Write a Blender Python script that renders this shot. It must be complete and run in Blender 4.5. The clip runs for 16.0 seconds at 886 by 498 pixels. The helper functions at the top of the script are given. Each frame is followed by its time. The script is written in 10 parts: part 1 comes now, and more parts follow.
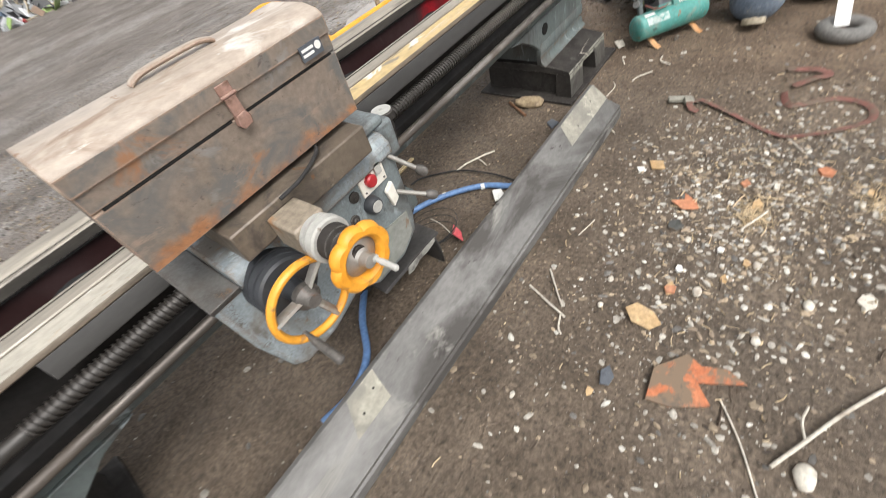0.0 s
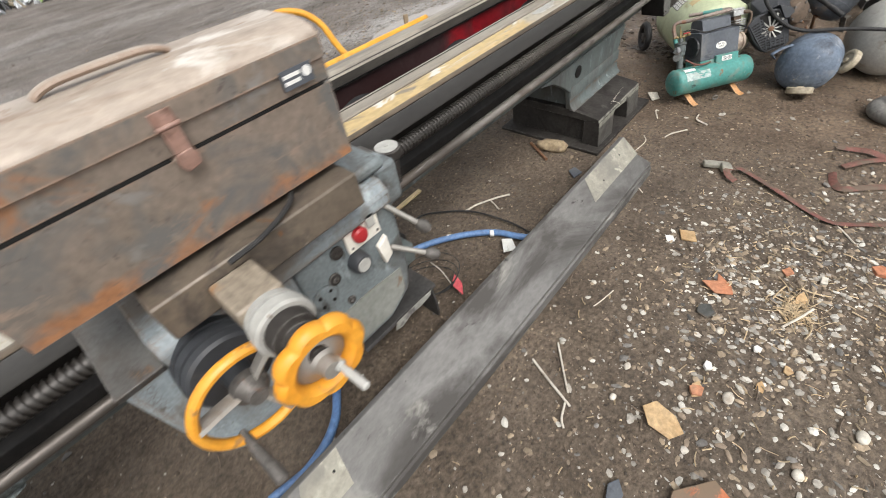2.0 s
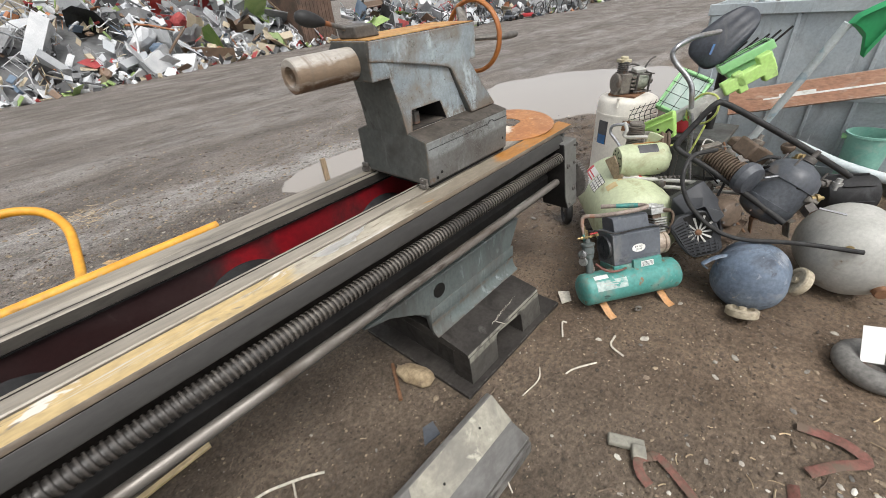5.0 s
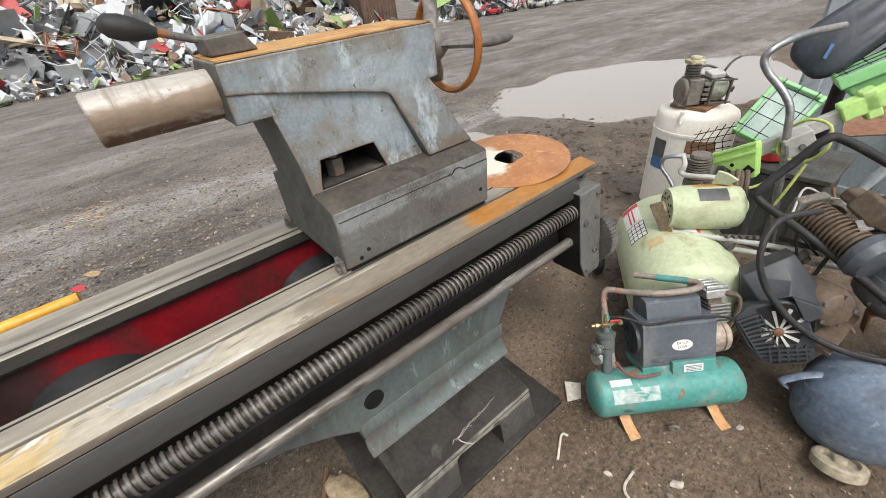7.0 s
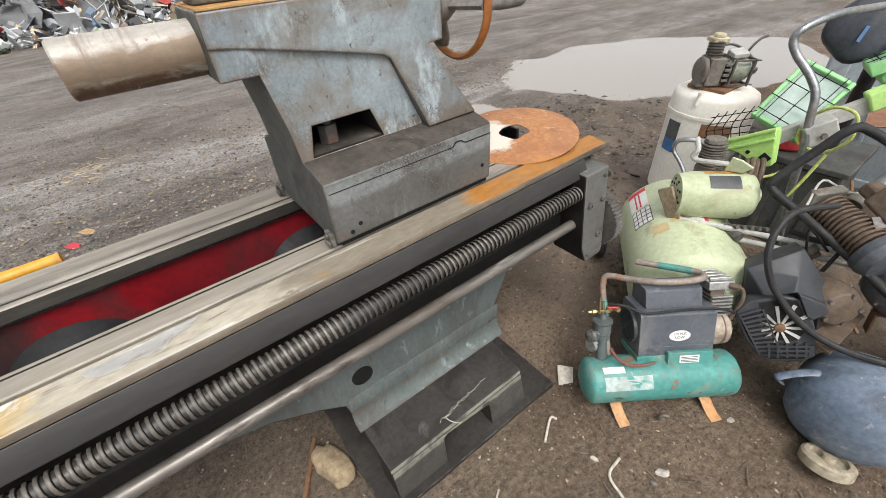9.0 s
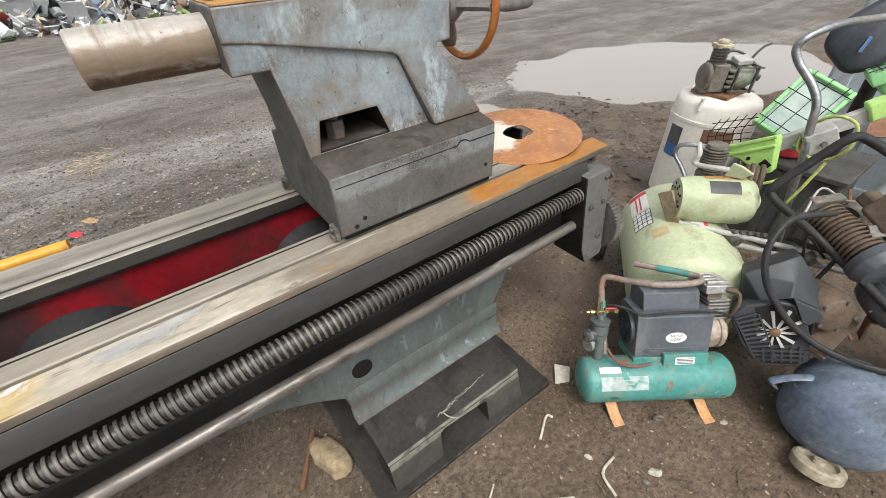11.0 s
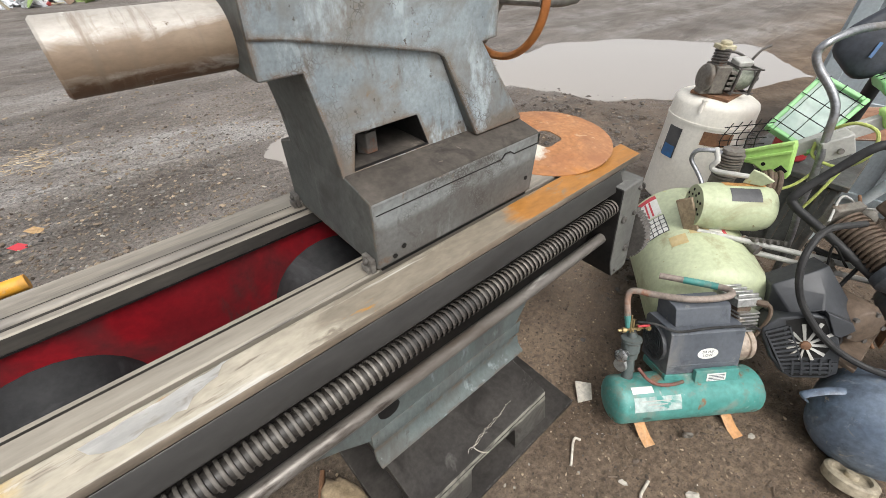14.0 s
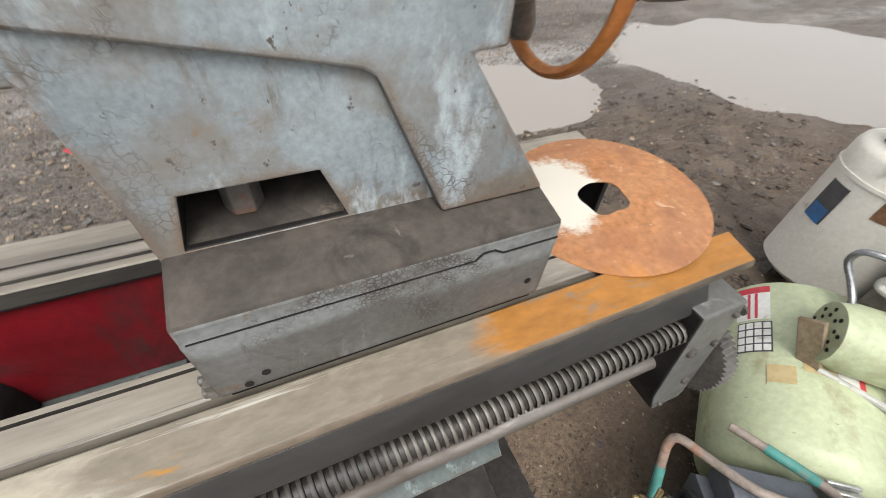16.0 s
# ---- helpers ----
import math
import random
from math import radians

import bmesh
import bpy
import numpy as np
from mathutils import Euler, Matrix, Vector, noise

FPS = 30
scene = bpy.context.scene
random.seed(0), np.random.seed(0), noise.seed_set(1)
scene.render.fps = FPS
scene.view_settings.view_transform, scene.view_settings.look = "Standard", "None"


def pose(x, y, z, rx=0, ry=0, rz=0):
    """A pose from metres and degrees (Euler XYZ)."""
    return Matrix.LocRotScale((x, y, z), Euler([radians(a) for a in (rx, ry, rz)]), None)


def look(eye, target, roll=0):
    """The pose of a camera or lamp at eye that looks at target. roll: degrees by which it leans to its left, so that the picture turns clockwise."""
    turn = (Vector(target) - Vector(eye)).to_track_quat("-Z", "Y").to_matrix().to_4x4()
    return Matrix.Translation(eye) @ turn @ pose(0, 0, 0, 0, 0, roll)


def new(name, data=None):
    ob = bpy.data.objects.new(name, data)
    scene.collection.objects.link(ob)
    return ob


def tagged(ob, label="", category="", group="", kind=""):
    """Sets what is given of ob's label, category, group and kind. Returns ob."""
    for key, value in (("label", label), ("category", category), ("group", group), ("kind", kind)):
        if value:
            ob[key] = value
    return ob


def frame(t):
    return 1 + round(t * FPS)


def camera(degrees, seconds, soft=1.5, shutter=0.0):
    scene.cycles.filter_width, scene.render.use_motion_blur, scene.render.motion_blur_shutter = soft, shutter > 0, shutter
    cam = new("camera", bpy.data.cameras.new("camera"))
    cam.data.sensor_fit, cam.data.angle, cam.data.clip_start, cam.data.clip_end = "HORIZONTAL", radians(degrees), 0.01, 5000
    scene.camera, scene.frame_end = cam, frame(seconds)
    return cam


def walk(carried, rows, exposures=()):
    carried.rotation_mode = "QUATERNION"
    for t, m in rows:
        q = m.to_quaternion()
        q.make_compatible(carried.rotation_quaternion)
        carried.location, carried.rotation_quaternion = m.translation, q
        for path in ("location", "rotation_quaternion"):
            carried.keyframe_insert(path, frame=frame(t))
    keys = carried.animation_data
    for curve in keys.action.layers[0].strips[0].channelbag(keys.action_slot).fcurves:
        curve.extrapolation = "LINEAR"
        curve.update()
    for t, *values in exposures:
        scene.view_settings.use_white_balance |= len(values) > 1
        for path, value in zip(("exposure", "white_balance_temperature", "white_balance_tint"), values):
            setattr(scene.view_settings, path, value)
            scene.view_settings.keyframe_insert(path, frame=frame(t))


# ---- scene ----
cam = camera(94.8, 16.0, 0.8, 0.4)
PATH = [
    (0, (0.018, 0.05, 1.487), (0.918, 1.075, 0.024), -18.2),
    (0.5, (0.039, 0.24, 1.459), (1.083, 1.169, 0.029), -4.6),
    (1, (0.0, 0.304, 1.452), (0.908, 1.307, -0.021), -0.9),
    (1.5, (0.041, 0.287, 1.457), (0.967, 1.308, 0.007), -1.2),
    (2, (0.219, 0.214, 1.424), (1.173, 1.273, 0.021), -10.5),
    (2.5, (0.439, 0.134, 1.441), (1.359, 1.263, 0.07), -15.5),
    (3, (0.592, 0.14, 1.461), (1.782, 0.99, 0.097), -9.3),
    (3.5, (0.816, 0.307, 1.469), (2.234, 0.905, 0.192), -1.7),
    (4, (0.951, 0.356, 1.5), (2.413, 1.145, 0.386), -1.4),
    (4.5, (1.286, 0.296, 1.47), (2.609, 1.387, 0.441), -3.5),
    (5, (1.49, 0.274, 1.475), (2.69, 1.461, 0.402), -5.9),
    (5.2, (1.544, 0.3, 1.473), (2.785, 1.416, 0.37), -3.9),
    (7.3, (2.245, 0.467, 1.452), (3.197, 1.831, 0.341), -7.2),
    (7.5, (2.257, 0.474, 1.452), (3.23, 1.817, 0.333), -6.0),
    (8, (2.258, 0.482, 1.446), (3.215, 1.816, 0.304), -5.0),
    (8.5, (2.246, 0.484, 1.434), (3.161, 1.794, 0.232), -5.0),
    (11, (2.218, 0.473, 1.44), (3.128, 1.771, 0.222), -3.3),
    (11.5, (2.211, 0.478, 1.446), (3.116, 1.799, 0.247), -2.6),
    (12, (2.191, 0.491, 1.45), (3.086, 1.831, 0.265), -1.9),
    (12.5, (2.157, 0.538, 1.452), (3.04, 1.897, 0.28), -1.2),
    (13, (2.144, 0.602, 1.448), (2.997, 1.958, 0.251), -0.7),
    (13.5, (2.157, 0.669, 1.436), (3.088, 1.918, 0.182), -2.3),
    (14, (2.166, 0.719, 1.431), (3.195, 1.89, 0.178), -0.5),
    (14.5, (2.297, 0.704, 1.445), (3.272, 2.009, 0.285), -3.9),
    (15, (2.506, 0.654, 1.417), (3.235, 2.069, 0.206), -7.8),
    (15.5, (2.605, 0.792, 1.407), (3.346, 2.187, 0.18), -0.3),
    (16, (2.648, 0.97, 1.399), (3.271, 2.224, -0.029), 4.1),
]
walk(cam, [(t, look(eye, target, roll)) for t, eye, target, roll in PATH], [(0.0, 0.98), (0.4, 0.7), (1.0, 0.74), (2.0, 0.8), (2.5, 0.78), (3.0, 0.96), (3.5, 0.86), (4.0, 0.8), (4.5, 0.74), (5.2, 0.73), (7.3, 0.83), (16.0, 0.83)])

# ---- light: an overcast sky ----
world = bpy.data.worlds.new("overcast_sky")
scene.world = world
world.use_nodes = True
wn = world.node_tree.nodes
sky = wn.new("ShaderNodeTexSky")
sky.sky_type = "NISHITA"
sky.sun_disc = False
sky.sun_elevation, sky.sun_rotation = radians(58), radians(200)
sky.dust_density, sky.air_density, sky.ozone_density = 4.0, 1.0, 1.0
hsv = wn.new("ShaderNodeHueSaturation")
hsv.inputs["Saturation"].default_value = 0.12
world.node_tree.links.new(sky.outputs[0], hsv.inputs["Color"])
world.node_tree.links.new(hsv.outputs[0], wn["Background"].inputs[0])
wn["Background"].inputs[1].default_value = 0.13
sun = new("sun", bpy.data.lights.new("sun", "SUN"))
sun.data.energy, sun.data.angle, sun.data.color = 1.0, radians(25), (1.0, 0.97, 0.93)
az = radians(200)
sun.matrix_basis = look((math.sin(az) * 5, math.cos(az) * 5, 8), (0, 0, 0))


# ---- materials ----
def surf(name, c1, c2, scale=6.0, rough=(0.5, 0.75), metal=0.0, bump=0.15, grain=60.0, stains=(), stretch=(1, 1, 1), spec=0.5, island=0.0, rand=0.0, coat=0.0, grain_amt=0.35, bands=(), streaks=(), edge=None, crack=None):
    """A worn surface: two tones, fine grain, stains, each (colour, low, high, scale[, roughness]), bands of another
    colour, each (colour, axis, from, to, softness), streaks (colour, low, high, scale, stretch), worn edges (colour,
    radius, low, high) and flaked cracks (colour, scale, width, low, high).
    """
    m = bpy.data.materials.new(name)
    m.use_nodes = True
    nt, n, link = m.node_tree, m.node_tree.nodes, m.node_tree.links.new
    b = n["Principled BSDF"]
    geo = n.new("ShaderNodeNewGeometry")
    mp = n.new("ShaderNodeMapping")
    mp.inputs["Scale"].default_value = stretch
    link(geo.outputs["Position"], mp.inputs[0])

    def noisy(s, det=5.0, dist=0.0, off=0.0):
        t = n.new("ShaderNodeTexNoise")
        t.inputs["Scale"].default_value, t.inputs["Detail"].default_value, t.inputs["Distortion"].default_value = s, det, dist
        t.inputs["Roughness"].default_value = 0.62
        if off:
            m2 = n.new("ShaderNodeMapping")
            m2.inputs["Location"].default_value = (off, off * 1.7, off * 0.6)
            link(mp.outputs[0], m2.inputs[0])
            link(m2.outputs[0], t.inputs[0])
        else:
            link(mp.outputs[0], t.inputs[0])
        return t.outputs[0]

    def ramp(src, lo, hi):
        r = n.new("ShaderNodeMapRange")
        r.inputs[1].default_value, r.inputs[2].default_value = lo, hi
        link(src, r.inputs[0])
        return r.outputs[0]

    def mixc(fac, a, c, mode="MIX"):
        x = n.new("ShaderNodeMix")
        x.data_type, x.blend_type = "RGBA", mode
        if isinstance(fac, float):
            x.inputs[0].default_value = fac
        else:
            link(fac, x.inputs[0])
        for k, v in ((6, a), (7, c)):
            if isinstance(v, tuple):
                x.inputs[k].default_value = (*v, 1)
            else:
                link(v, x.inputs[k])
        return x.outputs[2]

    col = mixc(ramp(noisy(scale, 6.0, 0.4), 0.35, 0.65), c1, c2)
    fine = noisy(grain, 4.0, 0.0, 3.1)
    g = mixc(ramp(fine, 0.3, 0.7), (1 - grain_amt, 1 - grain_amt, 1 - grain_amt), (1 + grain_amt * 0.5,) * 3)
    col = mixc(1.0, col, g, "MULTIPLY")
    rr = n.new("ShaderNodeMapRange")
    rr.inputs[1].default_value, rr.inputs[2].default_value, rr.inputs[3].default_value, rr.inputs[4].default_value = 0.3, 0.7, rough[0], rough[1]
    link(noisy(scale * 2.3, 4.0, 0.0, 7.7), rr.inputs[0])
    rough_out = rr.outputs[0]
    metal_out = None
    sep = n.new("ShaderNodeSeparateXYZ")
    if bands:
        link(geo.outputs["Position"], sep.inputs[0])
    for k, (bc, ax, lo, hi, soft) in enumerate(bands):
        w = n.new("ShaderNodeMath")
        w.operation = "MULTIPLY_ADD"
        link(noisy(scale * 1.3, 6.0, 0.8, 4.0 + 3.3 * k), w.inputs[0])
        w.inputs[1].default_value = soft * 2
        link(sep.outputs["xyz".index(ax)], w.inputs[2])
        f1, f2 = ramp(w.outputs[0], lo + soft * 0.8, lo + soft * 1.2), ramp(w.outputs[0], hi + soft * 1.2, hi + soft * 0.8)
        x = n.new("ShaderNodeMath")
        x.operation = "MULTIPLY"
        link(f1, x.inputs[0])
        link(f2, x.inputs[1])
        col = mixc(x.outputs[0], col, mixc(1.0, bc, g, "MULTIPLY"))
    for k, st in enumerate(stains):
        f = ramp(noisy(st[3], 7.0, 0.6, 11.3 + 5.1 * k), st[1], st[2])
        col = mixc(f, col, st[0])
        x = n.new("ShaderNodeMix")
        link(f, x.inputs[0])
        link(rough_out, x.inputs[2])
        x.inputs[3].default_value = st[4] if len(st) > 4 else 0.85
        rough_out = x.outputs[0]
        if metal:
            x = n.new("ShaderNodeMix")
            link(f, x.inputs[0])
            x.inputs[2].default_value = metal
            if metal_out:
                link(metal_out, x.inputs[2])
            x.inputs[3].default_value = 0.0
            metal_out = x.outputs[0]
    for k, (sc_, lo, hi, scl, stt) in enumerate(streaks):
        m3 = n.new("ShaderNodeMapping")
        m3.inputs["Scale"].default_value, m3.inputs["Location"].default_value = stt, (3.7 * k + 1.3, 0.9 * k, 2.1)
        link(geo.outputs["Position"], m3.inputs[0])
        t = n.new("ShaderNodeTexNoise")
        t.inputs["Scale"].default_value, t.inputs["Detail"].default_value, t.inputs["Roughness"].default_value = scl, 6.0, 0.7
        link(m3.outputs[0], t.inputs[0])
        col = mixc(ramp(t.outputs[0], lo, hi), col, sc_)
    if crack:
        vo = n.new("ShaderNodeTexVoronoi")
        vo.feature = "DISTANCE_TO_EDGE"
        vo.inputs["Scale"].default_value = crack[1]
        ad = n.new("ShaderNodeVectorMath")
        wob = n.new("ShaderNodeTexNoise")
        wob.inputs["Scale"].default_value = crack[1] * 0.7
        link(geo.outputs["Position"], wob.inputs[0])
        ad.operation = "MULTIPLY_ADD"
        link(wob.outputs[1], ad.inputs[0])
        ad.inputs[1].default_value = (1.2 / crack[1],) * 3
        link(geo.outputs["Position"], ad.inputs[2])
        link(ad.outputs[0], vo.inputs[0])
        x = n.new("ShaderNodeMath")
        x.operation = "MULTIPLY"
        link(ramp(vo.outputs[0], crack[2], crack[2] * 0.3), x.inputs[0])
        link(ramp(noisy(7.0, 6.0, 0.8, 21.0), crack[3], crack[4]), x.inputs[1])
        col = mixc(x.outputs[0], col, crack[0])
    if edge:
        bv = n.new("ShaderNodeBevel")
        bv.samples = 4
        bv.inputs[0].default_value = edge[1]
        dt = n.new("ShaderNodeVectorMath")
        dt.operation = "DOT_PRODUCT"
        link(bv.outputs[0], dt.inputs[0])
        link(geo.outputs["Normal"], dt.inputs[1])
        x = n.new("ShaderNodeMath")
        x.operation = "MULTIPLY"
        link(ramp(dt.outputs["Value"], 0.998, 0.93), x.inputs[0])
        link(ramp(noisy(26.0, 5.0, 0.3, 31.0), edge[2], edge[3]), x.inputs[1])
        col = mixc(x.outputs[0], col, edge[0])
    if island or rand:
        src = geo.outputs["Random Per Island"] if island else n.new("ShaderNodeObjectInfo").outputs["Random"]
        h = n.new("ShaderNodeHueSaturation")
        r = n.new("ShaderNodeMapRange")
        amt = island or rand
        r.inputs[3].default_value, r.inputs[4].default_value = 1 - amt, 1 + amt
        link(src, r.inputs[0])
        link(r.outputs[0], h.inputs["Value"])
        link(col, h.inputs["Color"])
        col = h.outputs[0]
    link(col, b.inputs["Base Color"])
    link(rough_out, b.inputs["Roughness"])
    if metal_out:
        link(metal_out, b.inputs["Metallic"])
    else:
        b.inputs["Metallic"].default_value = metal
    b.inputs["Specular IOR Level"].default_value = spec
    b.inputs["Coat Weight"].default_value = coat
    if bump:
        add = n.new("ShaderNodeMath")
        add.operation = "ADD"
        link(fine, add.inputs[0])
        link(noisy(scale * 3, 5.0, 0.0, 2.2), add.inputs[1])
        bp = n.new("ShaderNodeBump")
        bp.inputs["Strength"].default_value, bp.inputs["Distance"].default_value = bump, 0.004
        link(add.outputs[0], bp.inputs["Height"])
        link(bp.outputs[0], b.inputs["Normal"])
    return m


RUST, DUST = (0.21, 0.075, 0.025), (0.2, 0.17, 0.14)
M_blue = surf("worn_blue_grey_paint", (0.19, 0.222, 0.238), (0.27, 0.312, 0.33), 5, (0.42, 0.65), bump=0.25, grain=120, grain_amt=0.22, bands=[((0.15, 0.127, 0.105), "z", 0.9, 1.075, 0.07)], stains=[((0.175, 0.158, 0.135), 0.46, 0.64, 5.0), ((0.2, 0.12, 0.065), 0.63, 0.72, 11.0)], streaks=[((0.37, 0.42, 0.44), 0.55, 0.66, 12.0, (1, 1, 0.45)), ((0.13, 0.118, 0.105), 0.57, 0.68, 22.0, (1, 1, 0.3)), ((0.075, 0.064, 0.054), 0.63, 0.68, 50.0, (1, 1, 0.7))], edge=((0.15, 0.1, 0.065), 0.02, 0.3, 0.55), crack=((0.1, 0.092, 0.084), 95.0, 0.1, 0.54, 0.66))
M_greenpaint = surf("worn_grey_green_paint", (0.08, 0.097, 0.094), (0.122, 0.142, 0.137), 4, (0.45, 0.7), bump=0.2, grain=80, grain_amt=0.2, stretch=(1, 1, 0.5), stains=[((0.075, 0.068, 0.06), 0.48, 0.66, 4.0)], streaks=[((0.26, 0.295, 0.3), 0.6, 0.7, 14.0, (1, 1, 0.3)), ((0.05, 0.045, 0.04), 0.6, 0.7, 20.0, (1, 1, 0.2)), ((0.04, 0.036, 0.033), 0.65, 0.7, 50.0, (1, 1, 0.6))], edge=((0.09, 0.075, 0.06), 0.008, 0.42, 0.6))
# Oily steel, kept near-black to carry the shade of covered and recessed places.
M_oilshade = surf("oily_shaded_steel", (0.009, 0.0085, 0.008), (0.02, 0.018, 0.017), 5, (0.5, 0.75), bump=0.15, spec=0.25, stains=[((0.045, 0.04, 0.035), 0.6, 0.8, 6.0, 0.8)])
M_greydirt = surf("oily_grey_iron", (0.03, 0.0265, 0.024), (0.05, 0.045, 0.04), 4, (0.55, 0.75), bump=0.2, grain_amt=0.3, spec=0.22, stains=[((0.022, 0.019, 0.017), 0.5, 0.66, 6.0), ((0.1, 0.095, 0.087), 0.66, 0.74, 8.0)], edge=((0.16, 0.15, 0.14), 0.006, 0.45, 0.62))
M_endgrey = surf("grimy_grey_green_casting", (0.07, 0.075, 0.07), (0.1, 0.105, 0.098), 3, (0.5, 0.7), bump=0.22, grain_amt=0.25, spec=0.4, stains=[((0.045, 0.042, 0.038), 0.5, 0.66, 4.0)], streaks=[((0.15, 0.165, 0.16), 0.6, 0.74, 12.0, (1, 1, 0.3)), ((0.035, 0.031, 0.028), 0.6, 0.7, 25.0, (1, 1, 0.3))], edge=((0.14, 0.1, 0.065), 0.012, 0.4, 0.6))
M_slide = surf("brownish_worn_slide", (0.13, 0.105, 0.08), (0.19, 0.155, 0.12), 6, (0.35, 0.6), metal=0.25, bump=0.15, grain_amt=0.2, stains=[((0.06, 0.05, 0.042), 0.52, 0.64, 7.0, 0.5), ((0.3, 0.27, 0.23), 0.62, 0.68, 9.0, 0.45), ((0.2, 0.09, 0.035), 0.65, 0.72, 12.0)])
# Two bands turn the quill brown towards its underside.
M_quill = surf("steel_quill_brown_below", (0.37, 0.335, 0.295), (0.5, 0.47, 0.425), 7, (0.4, 0.6), metal=0.12, bump=0.08, grain_amt=0.15, stretch=(1, 1, 2.5), bands=[((0.13, 0.075, 0.045), "z", 1.0, 1.264, 0.035), ((0.22, 0.16, 0.11), "z", 1.268, 1.312, 0.03)], stains=[((0.25, 0.19, 0.13), 0.6, 0.72, 6.0, 0.6)], streaks=[((0.2, 0.15, 0.1), 0.6, 0.72, 30.0, (0.1, 1, 2)), ((0.19, 0.145, 0.105), 0.56, 0.7, 22.0, (1.2, 0.12, 0.12)), ((0.62, 0.6, 0.56), 0.6, 0.68, 16.0, (1, 0.3, 0.5)), ((0.13, 0.09, 0.06), 0.63, 0.7, 45.0, (1, 1, 0.5))])
M_way = surf("worn_bed_way", (0.255, 0.225, 0.182), (0.335, 0.302, 0.25), 6, (0.35, 0.6), metal=0.12, bump=0.12, grain_amt=0.2, stretch=(0.2, 1.2, 1), stains=[((0.15, 0.133, 0.112), 0.52, 0.66, 8.0, 0.5), ((0.42, 0.4, 0.36), 0.64, 0.7, 9.0, 0.5)], streaks=[((0.1, 0.088, 0.076), 0.62, 0.7, 40.0, (0.04, 1.5, 1))])
M_frontway = surf("front_way_grease", (0.355, 0.315, 0.245), (0.49, 0.445, 0.36), 7, (0.4, 0.62), bump=0.2, grain_amt=0.24, stretch=(0.4, 1, 1), bands=[((0.5, 0.37, 0.18), "x", 0.3, 1.85, 0.3), ((0.23, 0.198, 0.152), "x", 2.36, 2.93, 0.2), ((0.36, 0.155, 0.03), "x", 2.9, 4.0, 0.16), ((0.4, 0.37, 0.31), "x", -0.5, 0.3, 0.2)], stains=[((0.2, 0.17, 0.13), 0.58, 0.64, 16.0, 0.5), ((0.62, 0.59, 0.53), 0.62, 0.65, 9.0, 0.5), ((0.4, 0.2, 0.045), 0.62, 0.7, 16.0)], streaks=[((0.5, 0.48, 0.43), 0.6, 0.67, 34.0, (0.04, 1, 1)), ((0.17, 0.14, 0.105), 0.6, 0.68, 45.0, (0.1, 1, 1))], edge=((0.14, 0.115, 0.09), 0.005, 0.4, 0.6))
M_rustway = surf("orange_rusty_way", (0.42, 0.19, 0.045), (0.5, 0.31, 0.12), 9, (0.55, 0.8), bump=0.3, stretch=(0.5, 1, 1), stains=[((0.25, 0.09, 0.03), 0.55, 0.65, 14.0), ((0.45, 0.4, 0.3), 0.6, 0.7, 7.0)])
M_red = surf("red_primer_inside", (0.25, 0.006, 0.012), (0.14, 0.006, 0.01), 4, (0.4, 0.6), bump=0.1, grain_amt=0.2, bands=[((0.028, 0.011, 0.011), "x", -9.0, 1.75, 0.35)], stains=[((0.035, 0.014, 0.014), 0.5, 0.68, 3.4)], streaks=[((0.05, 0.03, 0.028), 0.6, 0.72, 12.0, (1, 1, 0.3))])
M_steel = surf("machined_steel", (0.33, 0.31, 0.28), (0.43, 0.41, 0.37), 8, (0.36, 0.55), metal=0.55, bump=0.06, grain_amt=0.12, stains=[((0.2, 0.13, 0.08), 0.56, 0.72, 5.0, 0.6), ((0.5, 0.48, 0.44), 0.6, 0.7, 4.0, 0.5)])
M_screw = surf("greasy_threaded_steel", (0.03, 0.026, 0.023), (0.055, 0.049, 0.043), 9, (0.34, 0.52), metal=0.35, bump=0.08, grain_amt=0.15, stains=[((0.022, 0.02, 0.018), 0.46, 0.66, 3.0, 0.5)])
M_rod = surf("grey_feed_rod", (0.15, 0.134, 0.117), (0.25, 0.23, 0.208), 6, (0.34, 0.55), metal=0.5, bump=0.06, grain_amt=0.16, stretch=(0.4, 1, 1), bands=[((0.09, 0.078, 0.068), "x", -9.0, 1.2, 0.5)], stains=[((0.075, 0.06, 0.048), 0.5, 0.66, 6.0, 0.6), ((0.42, 0.4, 0.375), 0.6, 0.68, 9.0, 0.3)], streaks=[((0.06, 0.048, 0.04), 0.6, 0.7, 18.0, (0.25, 1, 1))])
M_orange = surf("orange_plastic_rim", (0.72, 0.29, 0.02), (0.78, 0.37, 0.045), 9, (0.35, 0.55), bump=0.06, stains=[((0.4, 0.2, 0.06), 0.6, 0.68, 22.0), ((0.6, 0.45, 0.22), 0.64, 0.7, 14.0)], grain_amt=0.14)
M_woodrim = surf("rusty_orange_rim", (0.42, 0.16, 0.035), (0.3, 0.1, 0.025), 10, (0.4, 0.6), bump=0.15, stains=[((0.1, 0.05, 0.025), 0.6, 0.72, 14.0)])
M_iron = surf("dull_cast_iron", (0.1, 0.092, 0.083), (0.165, 0.152, 0.14), 9, (0.5, 0.7), metal=0.35, bump=0.2, stains=[(RUST, 0.6, 0.72, 9.0), ((0.05, 0.045, 0.04), 0.58, 0.68, 14.0)])
